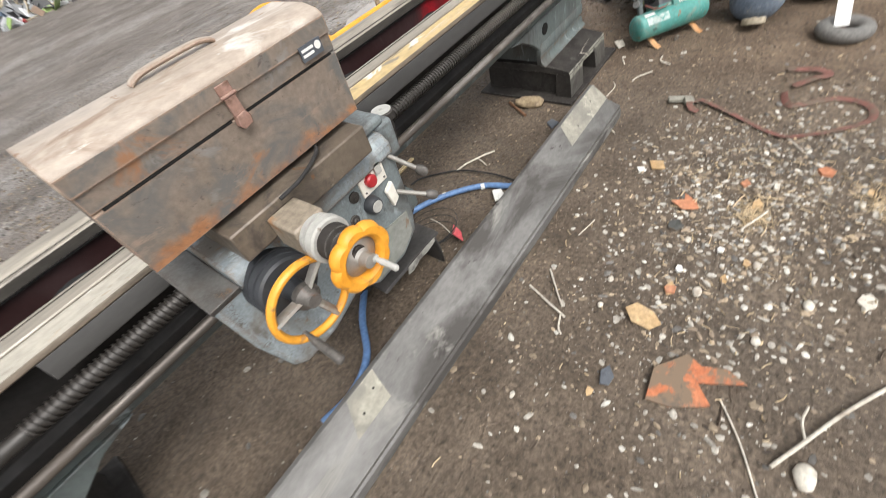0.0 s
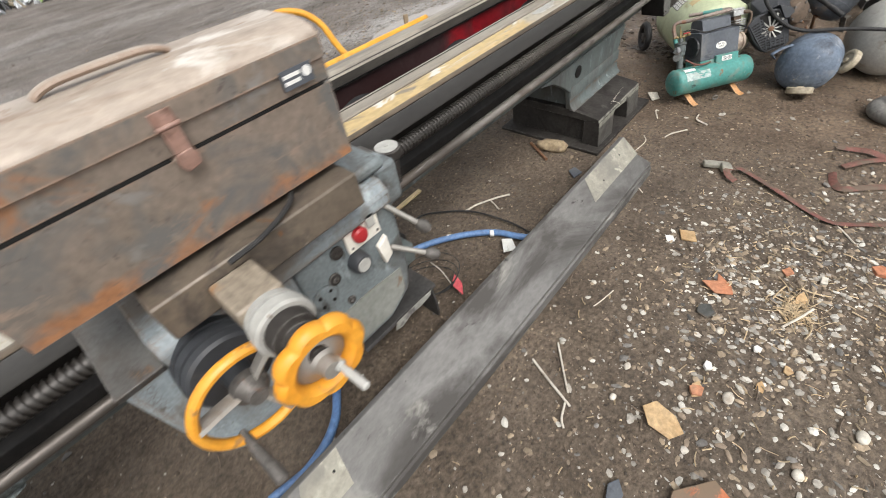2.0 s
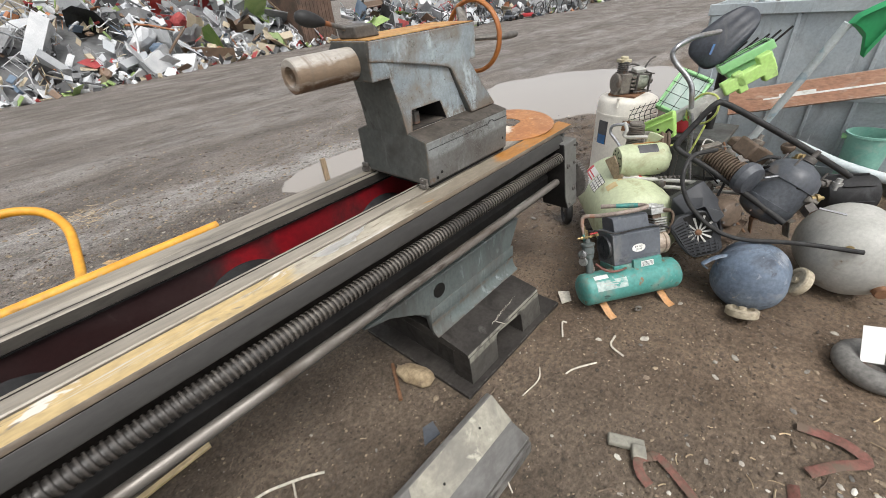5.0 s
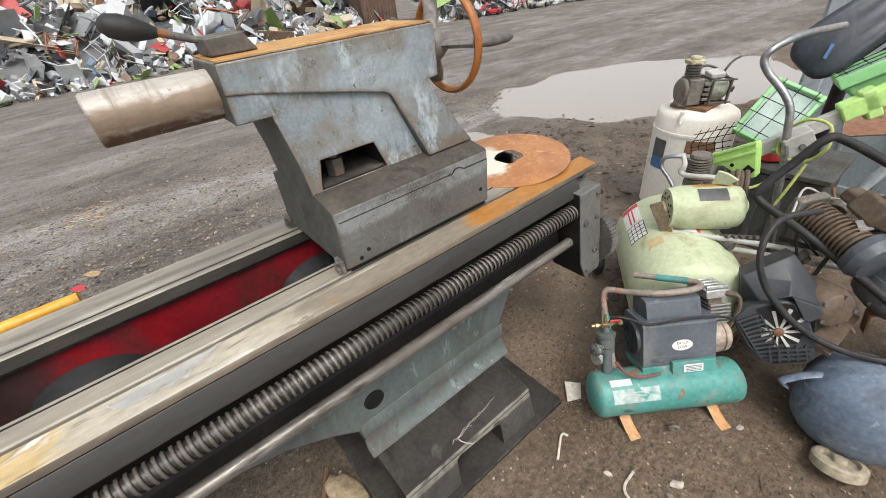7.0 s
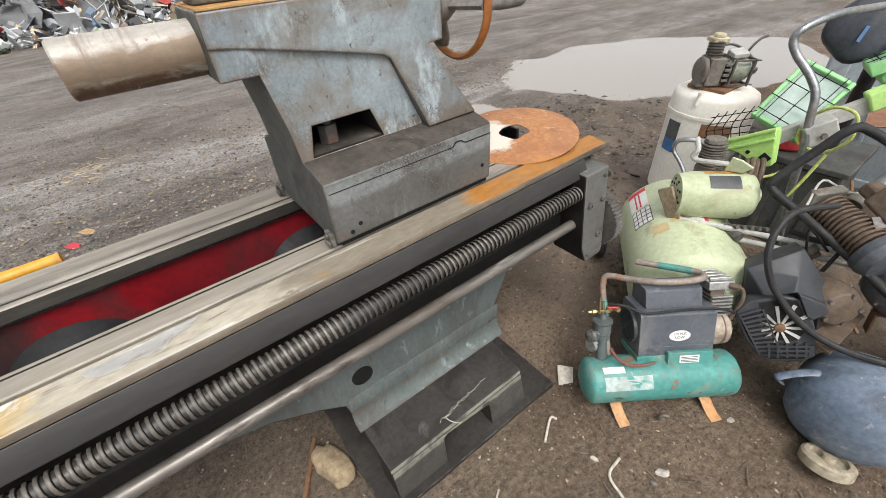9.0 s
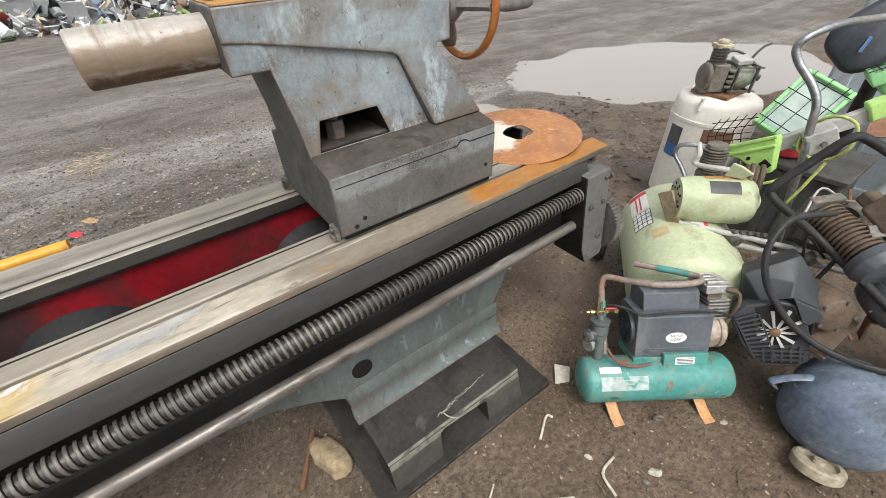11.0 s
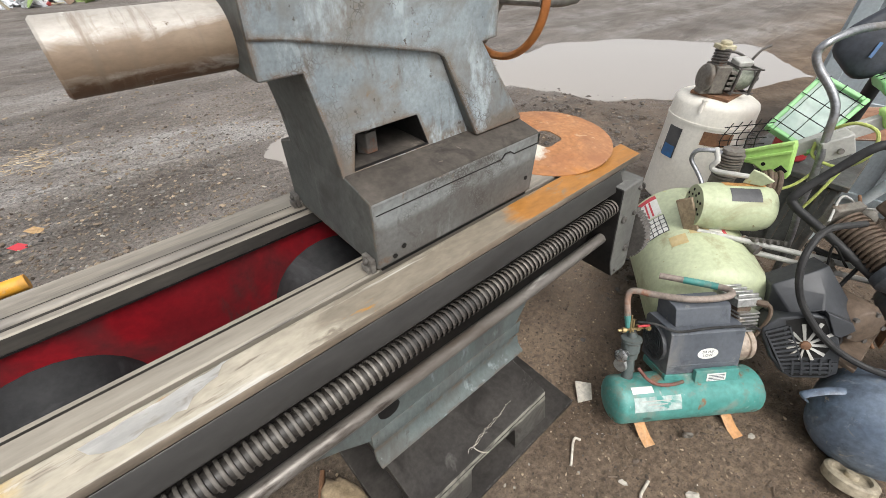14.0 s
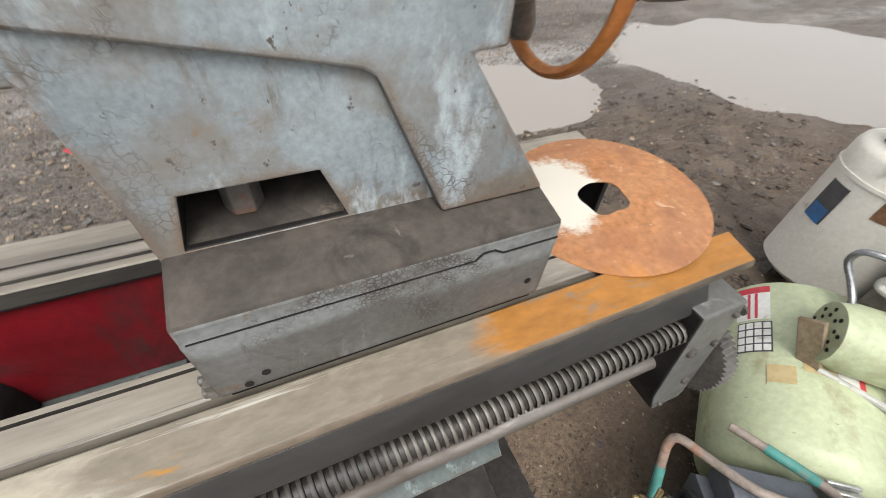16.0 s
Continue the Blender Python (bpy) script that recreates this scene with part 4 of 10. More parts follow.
LEVELS = ((1.02, (2.4935, 2.518, 2.716, 2.995)), (1.042, (2.49, 2.52, 2.712, 2.982)), (1.112, (2.484, 2.537, 2.688, 2.942)), (1.3, (2.452, 2.537, 2.688, 2.83)))
fr = [[bm.verts.new((x, 1.405 - (1.235 - z) * 0.1, z)) for x in xs] for z, xs in LEVELS]
rear = [[bm.verts.new((x, 1.62, z)) for x in xs] for z, xs in LEVELS]
deep = [[bm.verts.new((fr[k][i].co.x, 1.58, fr[k][i].co.z)) for i in (1, 2)] for k in (1, 2)]
for k in range(3):
    for i in range(3):
        bm.faces.new((rear[k][i + 1], rear[k][i], rear[k + 1][i], rear[k + 1][i + 1]))
        if (k, i) != (1, 1):
            bm.faces.new((fr[k][i], fr[k][i + 1], fr[k + 1][i + 1], fr[k + 1][i]))
    bm.faces.new((fr[k][0], fr[k + 1][0], rear[k + 1][0], rear[k][0]))
    bm.faces.new((fr[k][3], rear[k][3], rear[k + 1][3], fr[k + 1][3]))
for i in range(3):
    bm.faces.new((fr[3][i], fr[3][i + 1], rear[3][i + 1], rear[3][i]))
bm.faces.new((deep[0][0], deep[0][1], deep[1][1], deep[1][0]))
bm.faces.new((fr[1][1], fr[2][1], deep[1][0], deep[0][0]))
bm.faces.new((fr[2][1], fr[2][2], deep[1][1], deep[1][0]))
bm.faces.new((fr[2][2], fr[1][2], deep[0][1], deep[1][1]))
bm.faces.new((fr[1][1], deep[0][0], deep[0][1], fr[1][2]))
bmesh.ops.recalc_face_normals(bm, faces=bm.faces)
# Recess faces take the near-black: the shade inside is put into the colour.
part("body", bm, [M_blue, M_greydirt, M_endgrey, M_oilshade], tail, "blue-grey painted casting with a clamp recess", 0.003, pick=lambda n, c: 3 if -0.23 < c.x < -0.05 and 0.19 < c.z < 0.29 and -0.08 < c.y < 0.1 else grimy(n, c))
bm = B()
prism(bm, [(2.385, 1.294), (2.44, 1.287), (2.60, 1.256), (2.75, 1.223), (2.763, 1.215), (2.769, 1.203), (2.834, 1.036), (2.997, 1.036), (2.88, 1.226), (2.925, 1.229), (2.925, 1.358), (2.385, 1.358)], "y", 1.392, 1.415)
for v in bm.verts:
    if v.co.z < 1.23 and v.co.y < 1.4:
        v.co.y -= (1.23 - v.co.z) * 0.2
    elif v.co.y < 1.4 and v.co.x < 2.5 and v.co.z < 1.3:
        v.co.y += 0.01
part("face_plate", bm, [M_blue, M_greydirt, M_endgrey], tail, "flat blue-grey front with a raised rib", 0.005, pick=grimy)
bm = B()
prism(bm, [(1.406, 1.3577), (1.59, 1.3577), (1.615, 1.335), (1.615, 1.275), (1.58, 1.236), (1.406, 1.234)], "x", 2.386, 2.9245)
hs = part("barrel_housing", bm, [M_blue, M_endgrey], tail, "blue-grey barrel housing", 0.004, pick=lambda n, c: 1 if n.x < -0.6 else 0)
bm = B()
turned(bm, (2.9255, 1.505, 1.288), (1, 0, 0), [(0, 0.064), (0.016, 0.064), (0.024, 0.056), (0.044, 0.052), (0.056, 0.044)], 32)
part("bearing_cap", bm, M_iron, tail, "iron bearing cap")
bm = B()
box(bm, 2.39, 1.398, 1.3585, 2.921, 1.605, 1.3615)
part("top_edge", bm, M_rustway, tail, "rusty orange top face")
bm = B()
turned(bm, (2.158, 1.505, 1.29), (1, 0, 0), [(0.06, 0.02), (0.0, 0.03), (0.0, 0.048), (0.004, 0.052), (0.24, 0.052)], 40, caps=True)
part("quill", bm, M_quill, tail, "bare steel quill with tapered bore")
bm = B()
hexa = [(2.592 + 0.025 * math.cos(math.pi / 3 * i), 1.45 + 0.025 * math.sin(math.pi / 3 * i)) for i in range(6)]
prism(bm, hexa, "z", 1.0445, 1.09)
rod(bm, (2.592, 1.45, 1.08), (2.592, 1.45, 1.1), 0.012)
part("clamp_nut", bm, M_iron, tail, "rusty hexagonal clamp nut", 0.002)
for x, z in ((2.56, 0.885), (2.965, 0.9), (2.535, 0.87)):
    bm = B()
    turned(bm, (x, 1.2945, z), (0, -1, 0), [(0, 0.006), (0.001, 0.006), (0.001, 0.004)], 10)
    part("screw_hole", bm, M_dark, tail)
bm = B()
C = Vector((3.055, 1.505, 1.288))
ring(bm, C, (1, 0, 0), 0.138, 0.0095, 56, 12, r2=0.013)
hw = part("handwheel_rim", bm, M_woodrim, tail, "rusty orange handwheel rim")
for k in range(3):
    a = radians(180 + 120 * k)
    bm = B()
    o = Vector((0, math.cos(a), math.sin(a)))
    tube(bm, [C + Vector((-0.045, 0, 0)) + o * 0.02, C + Vector((-0.03, 0, 0)) + o * 0.06, C + Vector((-0.008, 0, 0)) + o * 0.10, C + o * 0.13], 0.012, 10, 4, flat=(0.021, 0.012))
    part("spoke", bm, M_pumpgrey, hw, "curved iron spoke")
bm = B()
turned(bm, C + Vector((-0.075, 0, 0)), (1, 0, 0), [(0, 0.04), (0.012, 0.046), (0.035, 0.044), (0.05, 0.034), (0.062, 0.028), (0.068, 0.014), (0.076, 0.012)], 24)
part("hub", bm, M_pumpgrey, hw, "iron hub")
bm = B()
h0 = C + Vector((0.006, -0.134, -0.004))
turned(bm, h0, (1, 0, 0), [(-0.014, 0.01), (0.008, 0.012), (0.016, 0.009), (0.03, 0.0125), (0.07, 0.0145), (0.115, 0.0135), (0.13, 0.008)], 16)
part("crank_handle", bm, M_iron, hw, "grey turned crank handle")
bm = B()
prism(bm, [(2.40, 1.3625), (2.395, 1.398), (2.475, 1.402), (2.50, 1.3625)], "y", 1.465, 1.56)
lv = part("lever_base", bm, M_iron, tail, "iron clamp lever block", 0.004)
bm = B()
rod(bm, (2.41, 1.515, 1.39), (2.325, 1.53, 1.42), 0.0075)
part("lever_rod", bm, M_iron, lv, "thin rusty lever")
bm = B()
turned(bm, (2.335, 1.53, 1.417), (-0.93, 0.15, 0.28), [(0, 0.009), (0.012, 0.014), (0.035, 0.021), (0.06, 0.024), (0.08, 0.021), (0.092, 0.013), (0.096, 0.004)], 20)
part("lever_knob", bm, M_rubber, lv, "black egg-shaped lever knob", sharp=60)

# rusty disc lying on the bed's end
disc = thing("rusty_disc", pose(3.288, 1.472, 0.842, 2, -4, 0), "orange rusty steel disc with a rounded hole on the bed", "steel disc")
bm = B()
NS = 48
outer = [(0.222 * math.cos(2 * math.pi * i / NS), 0.222 * math.sin(2 * math.pi * i / NS)) for i in range(NS)]
sq = []
for i in range(NS):
    a = 2 * math.pi * i / NS
    q = 0.048 / (abs(math.cos(a)) ** 3 + abs(math.sin(a)) ** 3) ** 0.333 + 0.002 * math.sin(5 * a)
    sq.append((q * math.cos(a) - 0.024, q * math.sin(a) - 0.016))
vt = [[bm.verts.new((x, y, 0.022 * (math.hypot(x, y) / 0.222) ** 2 * -1 + 0.03 + z)) for x, y in L] for L, z in ((outer, 0.003), (sq, 0.003), (sq, 0), (outer, 0))]
mid = [[bm.verts.new((x * 0.6, y * 0.6, 0.03 - 0.022 * 0.36 + z)) for x, y in outer] for z in (0.003, 0)]
loops = [vt[0], mid[0], vt[1], vt[2], mid[1], vt[3]]
for A, D in zip(loops, loops[1:] + loops[:1]):
    for i in range(NS):
        bm.faces.new((A[i], A[(i + 1) % NS], D[(i + 1) % NS], D[i]))
bmesh.ops.recalc_face_normals(bm, faces=bm.faces)
# white scale in a ragged patch round the hole
nt = M_disc.node_tree
bs = next(n for n in nt.nodes if n.type == "BSDF_PRINCIPLED")
src = bs.inputs["Base Color"].links[0].from_socket
tc, nz = nt.nodes.new("ShaderNodeTexCoord"), nt.nodes.new("ShaderNodeTexNoise")
vm, ma = nt.nodes.new("ShaderNodeVectorMath"), nt.nodes.new("ShaderNodeMath")
rmp, mx = nt.nodes.new("ShaderNodeMapRange"), nt.nodes.new("ShaderNodeMix")
nz.inputs["Scale"].default_value, nz.inputs["Detail"].default_value, nz.inputs["Roughness"].default_value = 26.0, 8.0, 0.75
vm.operation, ma.operation, mx.data_type = "DISTANCE", "MULTIPLY_ADD", "RGBA"
vm.inputs[1].default_value = (-0.115, 0.05, 0.03)
ma.inputs[1].default_value = 0.13
rmp.inputs["From Min"].default_value, rmp.inputs["From Max"].default_value = 0.195, 0.165
mx.inputs[7].default_value = (0.6, 0.56, 0.48, 1)
nt.links.new(tc.outputs["Object"], vm.inputs[0])
nt.links.new(tc.outputs["Object"], nz.inputs["Vector"])
nt.links.new(nz.outputs["Fac"], ma.inputs[0])
nt.links.new(vm.outputs["Value"], ma.inputs[2])
nt.links.new(ma.outputs[0], rmp.inputs["Value"])
nt.links.new(rmp.outputs["Result"], mx.inputs[0])
nt.links.new(src, mx.inputs[6])
nt.links.new(mx.outputs[2], bs.inputs["Base Color"])
part("plate", bm, M_disc, disc, local=True)

# ---- carriage with apron ----
carr = thing("lathe_carriage", pose(0.37, 1.1, 0.84), "blue-grey lathe carriage with apron, handwheels and levers", "lathe carriage")
bm = B()
prism(bm, [(0.905, 0.80), (0.905, 0.838), (0.93, 0.865), (1.22, 0.872), (1.73, 0.872), (1.73, 0.843), (1.19, 0.843), (1.185, 0.80)], "x", 0.12, 0.70)
part("saddle", bm, M_blue, carr, "blue-grey saddle across the ways", 0.006)
bm = B()
prism(bm, [(0.9, 0.826), (1.18, 0.848), (1.19, 0.842), (1.19, 0.815), (0.915, 0.80)], "x", 0.032, 0.1195)
part("saddle_wing", bm, M_base, carr, "oily blue-grey saddle wing", 0.004)
bm = B()
prism(bm, [(0.035, 0.815), (0.40, 0.825), (0.40, 0.48), (0.24, 0.425), (0.11, 0.42), (0.075, 0.46), (0.045, 0.62)], "y", 0.915, 1.10)
M_apron = surf("grimy_apron_paint", (0.135, 0.158, 0.165), (0.205, 0.235, 0.24), 5, (0.42, 0.65), bump=0.25, grain=110, grain_amt=0.24, stains=[((0.07, 0.063, 0.055), 0.5, 0.66, 6.0, 0.45), ((0.16, 0.1, 0.06), 0.63, 0.72, 10.0)], streaks=[((0.3, 0.34, 0.35), 0.57, 0.67, 13.0, (1, 1, 0.4)), ((0.045, 0.04, 0.035), 0.58, 0.68, 20.0, (1, 1, 0.3))], edge=((0.06, 0.052, 0.045), 0.012, 0.38, 0.58))
ap = part("apron_gearcase", bm, M_blue, carr, "pale blue painted gear case", 0.015)
bm = B()
prism(bm, [(0.402, 0.825), (0.70, 0.84), (0.712, 0.82), (0.71, 0.55), (0.69, 0.46), (0.60, 0.405), (0.46, 0.405), (0.402, 0.45)], "y", 0.922, 1.10)
ap2 = part("apron_panel", bm, M_apron, carr, "worn blue-grey control side of the apron", 0.008)
bm = B()
box(bm, 0.165, 0.86, 0.885, 0.60, 1.6, 0.966)
prism(bm, [(0.24, 0.8725), (0.53, 0.8725), (0.50, 0.8845), (0.27, 0.8845)], "y", 0.9, 1.6)
part("cross_slide", bm, M_slide, carr, "oily brownish cross slide", 0.005)
bm = B()
box(bm, 0.64, 0.94, 0.8725, 0.735, 1.10, 0.905)
box(bm, 0.7125, 0.98, 0.72, 0.80, 1.13, 0.85)
part("end_block", bm, M_apron, carr, "blue-grey end block", 0.012)
bm = B()
prism(bm, [(0.455, 0.425), (0.6, 0.425), (0.672, 0.475), (0.675, 0.565), (0.56, 0.578), (0.455, 0.575)], "y", 0.918, 0.9215)
part("cover_plate", bm, surf("grey_green_cover_plate", (0.2, 0.21, 0.19), (0.27, 0.275, 0.25), 5, (0.4, 0.6), bump=0.1, grain_amt=0.2, stains=[((0.12, 0.115, 0.1), 0.54, 0.7, 6.0), ((0.2, 0.12, 0.07), 0.64, 0.7, 12.0)], edge=((0.12, 0.11, 0.1), 0.006, 0.4, 0.6)), ap2, "grey-green cover plate")
# Black block filling the dark area below and right of the apron.
bm = B()
prism(bm, [(0.60, 0.40), (0.63, 0.355), (0.73, 0.37), (0.80, 0.46), (0.79, 0.56), (0.715, 0.60), (0.715, 0.47), (0.69, 0.45)], "y", 1.01, 1.12)
part("rod_bracket", bm, M_oilshade, carr, "black oily bracket below the apron", 0.006)
# cross-feed: square boss, collar, small scalloped wheel
bm = B()
box(bm, 0.25, 0.755, 0.862, 0.337, 0.8595, 0.944)
part("feed_boss", bm, surf("tan_greasy_paint", (0.25, 0.21, 0.16), (0.3, 0.25, 0.19), 8, (0.45, 0.6), bump=0.1, stains=[((0.3, 0.15, 0.06), 0.56, 0.7, 9.0)]), carr, "tan greasy square boss", 0.006)
bm = B()
A = Vector((0.2965, 0.755, 0.898))
turned(bm, A, (0, -1, 0), [(0, 0.05), (0.016, 0.053), (0.018, 0.047), (0.023, 0.047), (0.025, 0.055), (0.045, 0.055), (0.049, 0.05), (0.049, 0.03)], 40)
part("dial_collar", bm, M_greytank, carr, "pale graduated collar")
bm = B()
turned(bm, A, (0, -1, 0), [(0.0495, 0.043), (0.075, 0.042), (0.08, 0.03), (0.12, 0.018), (0.135, 0.017)], 32)
part("black_sleeve", bm, M_greydirt, carr, "dark oily sleeve")


def handwheel(c, R, r, seg, scallop, spokes, name, mat_rim, tilt=(0, -1, 0)):
    bm = B()
    c = Vector(c)
    d, u, v = frame_of(tilt)
    rows = []
    for i in range(seg):
        a = 2 * math.pi * i / seg
        RR = R
        o = u * math.cos(a) + v * math.sin(a)
        rows.append([bm.verts.new(c + o * (RR - r + r * math.cos(2 * math.pi * k / 10) + (scallop * abs(math.cos(a * 4)) ** 0.8 if k in (0, 1, 2, 8, 9) else 0.0)) + d * r * 1.1 * math.sin(2 * math.pi * k / 10)) for k in range(10)])
    for i in range(seg):
        for k in range(10):
            bm.faces.new((rows[i][k], rows[i][(k + 1) % 10], rows[(i + 1) % seg][(k + 1) % 10], rows[(i + 1) % seg][k]))
    bmesh.ops.recalc_face_normals(bm, faces=bm.faces)
    rim = part(name, bm, mat_rim, carr, "bright orange rim, spotted with grime")
    for k in range(spokes):
        a = 2 * math.pi * (k + 0.4) / spokes
        o = u * math.cos(a) + v * math.sin(a)
        bm = B()
        tube(bm, [c - d * 0.02 + o * 0.012, c - d * 0.012 + o * R * 0.5, c + o * (R - r)], 0.01, 8, 3, flat=(0.017, 0.008))
        part("spoke", bm, M_steel, rim, "bare metal spoke")
    bm = B()
    turned(bm, c - d * 0.03, d, [(0, R * 0.3), (0.02, R * 0.3), (0.032, R * 0.2), (0.045, R * 0.16)], 18)
    part("hub", bm, M_iron, rim, "iron hub")
    return rim


w = handwheel((0.297, 0.625, 0.882), 0.075, 0.0145, 128, 0.0075, 0, "feed_wheel_rim", M_orange)
bm = B()
turned(bm, (0.297, 0.645, 0.882), (0, -1, 0), [(0, 0.05), (0.006, 0.06), (0.012, 0.05), (0.02, 0.03), (0.03, 0.018), (0.05, 0.016)], 30)
part("wheel_web", bm, M_steel, w, "bare metal dished web")
bm = B()
turned(bm, (0.309, 0.61, 0.878), (0.05, -0.98, -0.08), [(0, 0.009), (0.015, 0.01), (0.018, 0.006), (0.03, 0.006), (0.03, 0.0075), (0.07, 0.0075), (0.073, 0.005)], 12)
part("crank_handle", bm, M_greytank, w, "whitish worn crank handle")
# big handwheel on a dark drum
bm = B()
turned(bm, (0.195, 0.914, 0.765), (0, -1, 0), [(0, 0.086), (0.02, 0.086), (0.022, 0.08), (0.026, 0.08), (0.028, 0.086), (0.048, 0.086), (0.05, 0.08), (0.054, 0.08), (0.056, 0.086), (0.07, 0.084), (0.076, 0.078), (0.076, 0.03), (0.13, 0.025)], 48)
part("wheel_drum", bm, M_black, carr, "black ribbed drum")
w = handwheel((0.197, 0.765, 0.762), 0.117, 0.0105, 64, 0, 3, "traverse_wheel_rim", M_orange)
bm = B()
turned(bm, (0.135, 0.765, 0.685), (0, -0.95, -0.3), [(-0.012, 0.007), (0.02, 0.009), (0.025, 0.011), (0.11, 0.013), (0.115, 0.008)], 12)
part("crank_handle", bm, M_iron, w, "grey steel crank handle")
# switch panel, knobs, levers
bm = B()
box(bm, 0.543, 0.914, 0.736, 0.65, 0.9215, 0.83)
sp = part("switch_plate", bm, M_white, carr, "cream switch plate", 0.002)
bm = B()
turned(bm, (0.583, 0.9138, 0.778), (0, -1, 0), [(0, 0.02), (0.012, 0.021), (0.018, 0.017), (0.02, 0.008)], 20)
part("stop_button", bm, M_redplastic, sp, "red mushroom stop button")
bm = B()
box(bm, 0.61, 0.905, 0.775, 0.635, 0.9138, 0.815)
part("rocker", bm, M_greytank, sp, "pale grey rocker switch", 0.002)
for x, z in ((0.556, 0.748), (0.639, 0.748), (0.556, 0.819), (0.639, 0.819)):
    bm = B()
    turned(bm, (x, 0.9138, z), (0, -1, 0), [(0, 0.004), (0.002, 0.003)], 8)
    part("screw", bm, M_iron, sp)
bm = B()
turned(bm, (0.558, 0.9218, 0.7), (0, -1, 0), [(0, 0.03), (0.024, 0.028), (0.03, 0.024)], 24)
kn = part("selector_knob", bm, M_black, carr, "black round selector knob")
bm = B()
turned(bm, (0.558, 0.8915, 0.7), (0, -1, 0), [(0, 0.02), (0.002, 0.019)], 20)
part("knob_cap", bm, M_greytank, kn, "pale grey cap")
for x, z, r in ((0.514, 0.765, 0.018), (0.482, 0.7, 0.017), (0.50, 0.60, 0.012)):
    bm = B()
    turned(bm, (x, 0.9218, z), (0, -1, 0), [(0, r), (0.006, r), (0.008, r * 0.7), (0.008, r * 0.4), (0.012, r * 0.35)], 18)
    part("screw_cap", bm, M_greydirt, carr, "round dark screw cap")
bm = B()
turned(bm, (0.441, 0.9218, 0.668), (0, -1, 0), [(0, 0.036), (0.007, 0.036), (0.009, 0.033), (0.009, 0.006)], 32)
cv_ = part("round_cover", bm, M_apron, carr, "round grimy cover with four holes")
for k in range(4):
    a_ = math.pi / 4 + math.pi / 2 * k
    bm = B()
    turned(bm, (0.441 + 0.023 * math.cos(a_), 0.9127, 0.668 + 0.023 * math.sin(a_)), (0, -1, 0), [(0, 0.0055), (0.0006, 0.0055)], 10)
    part("hole", bm, M_dark, cv_)
bm = B()
prism(bm, [(0.62, 0.70), (0.655, 0.72), (0.66, 0.65), (0.63, 0.63)], "y", 0.905, 0.9215)
part("lever_boss", bm, M_white, carr, "cream lever boss", 0.004)
for a, b_ in (((0.68, 0.925, 0.80), (0.735, 0.86, 0.72)), ((0.66, 0.91, 0.67), (0.735, 0.85, 0.615))):
    bm = B()
    rod(bm, a, b_, 0.0075)
    l = part("lever", bm, M_steel, carr, "bare steel lever")
    bm = B()
    d = (Vector(b_) - Vector(a)).normalized()
    turned(bm, Vector(b_) - d * 0.01, d, [(0, 0.008), (0.008, 0.015), (0.025, 0.018), (0.04, 0.013), (0.045, 0.005)], 14)
    part("ball_grip", bm, M_iron, l, "dull grey ball grip")
bm = B()
turned(bm, (0.875, 1.11, 0.69), (0, 0, 1), [(0, 0.02), (0.05, 0.03), (0.08, 0.03), (0.082, 0.042), (0.11, 0.042), (0.113, 0.039)], 28)
box(bm, 0.78, 1.07, 0.69, 0.875, 1.15, 0.77)
td = part("thread_dial", bm, M_greydirt, carr, "grey thread-chasing dial housing", 0.003)
bm = B()
turned(bm, (0.875, 1.11, 0.8035), (0, 0, 1), [(0, 0.036), (0.002, 0.036)], 28)
turned(bm, (0.875, 1.11, 0.8055), (0, 0, 1), [(0, 0.006), (0.004, 0.005)], 10)
part("dial_face", bm, M_greytank, td, "pale dial face")
bm = B()
box(bm, 0.66, 0.93, 0.53, 0.75, 0.99, 0.6)
part("lower_bracket", bm, M_greenpaint, carr, "grey lower bracket", 0.006)

# ---- toolbox ----
tb = thing("toolbox", pose(0.33, 0.98, 0.975), "closed rusty brown steel toolbox on the carriage", "toolbox")
bm = B()
prism(bm, [(0.902, 0.985), (0.898, 1.139), (0.9015, 1.1395), (0.9015, 1.1435), (0.898, 1.144), (0.8965, 1.183), (1.105, 1.183), (1.105, 0.985)], "x", 0.03, 0.634)
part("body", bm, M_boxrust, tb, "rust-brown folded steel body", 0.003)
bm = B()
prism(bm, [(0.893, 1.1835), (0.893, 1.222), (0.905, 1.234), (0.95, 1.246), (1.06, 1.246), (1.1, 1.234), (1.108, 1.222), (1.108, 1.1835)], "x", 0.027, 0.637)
lid = part("lid", bm, M_boxlid, tb, "pale tan lid with worn edges", 0.003)
# The lid's front takes the body's darker brown; its top stays paler.
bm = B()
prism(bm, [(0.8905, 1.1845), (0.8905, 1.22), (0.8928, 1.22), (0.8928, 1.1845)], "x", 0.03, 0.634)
part("lid_front", bm, M_boxrust, lid, "brown lid front")
bm = B()
tube(bm, [(0.245, 1.015, 1.247), (0.255, 1.015, 1.254), (0.29, 1.015, 1.26), (0.39, 1.015, 1.26), (0.425, 1.015, 1.254), (0.435, 1.015, 1.247)], 0.009, 10, 4, flat=(0.011, 0.006))
part("handle", bm, M_boxlid, tb, "flat worn carrying handle")
bm = B()
box(bm, 0.331, 0.8865, 1.188, 0.363, 0.8903, 1.213)
box(bm, 0.334, 0.883, 1.15, 0.36, 0.8905, 1.192)
prism(bm, [(0.336, 1.15), (0.331, 1.13), (0.338, 1.12), (0.36, 1.124), (0.364, 1.14), (0.358, 1.152)], "y", 0.8795, 0.8965)
rod(bm, (0.329, 0.8845, 1.19), (0.365, 0.8845, 1.19), 0.004, seg=8)
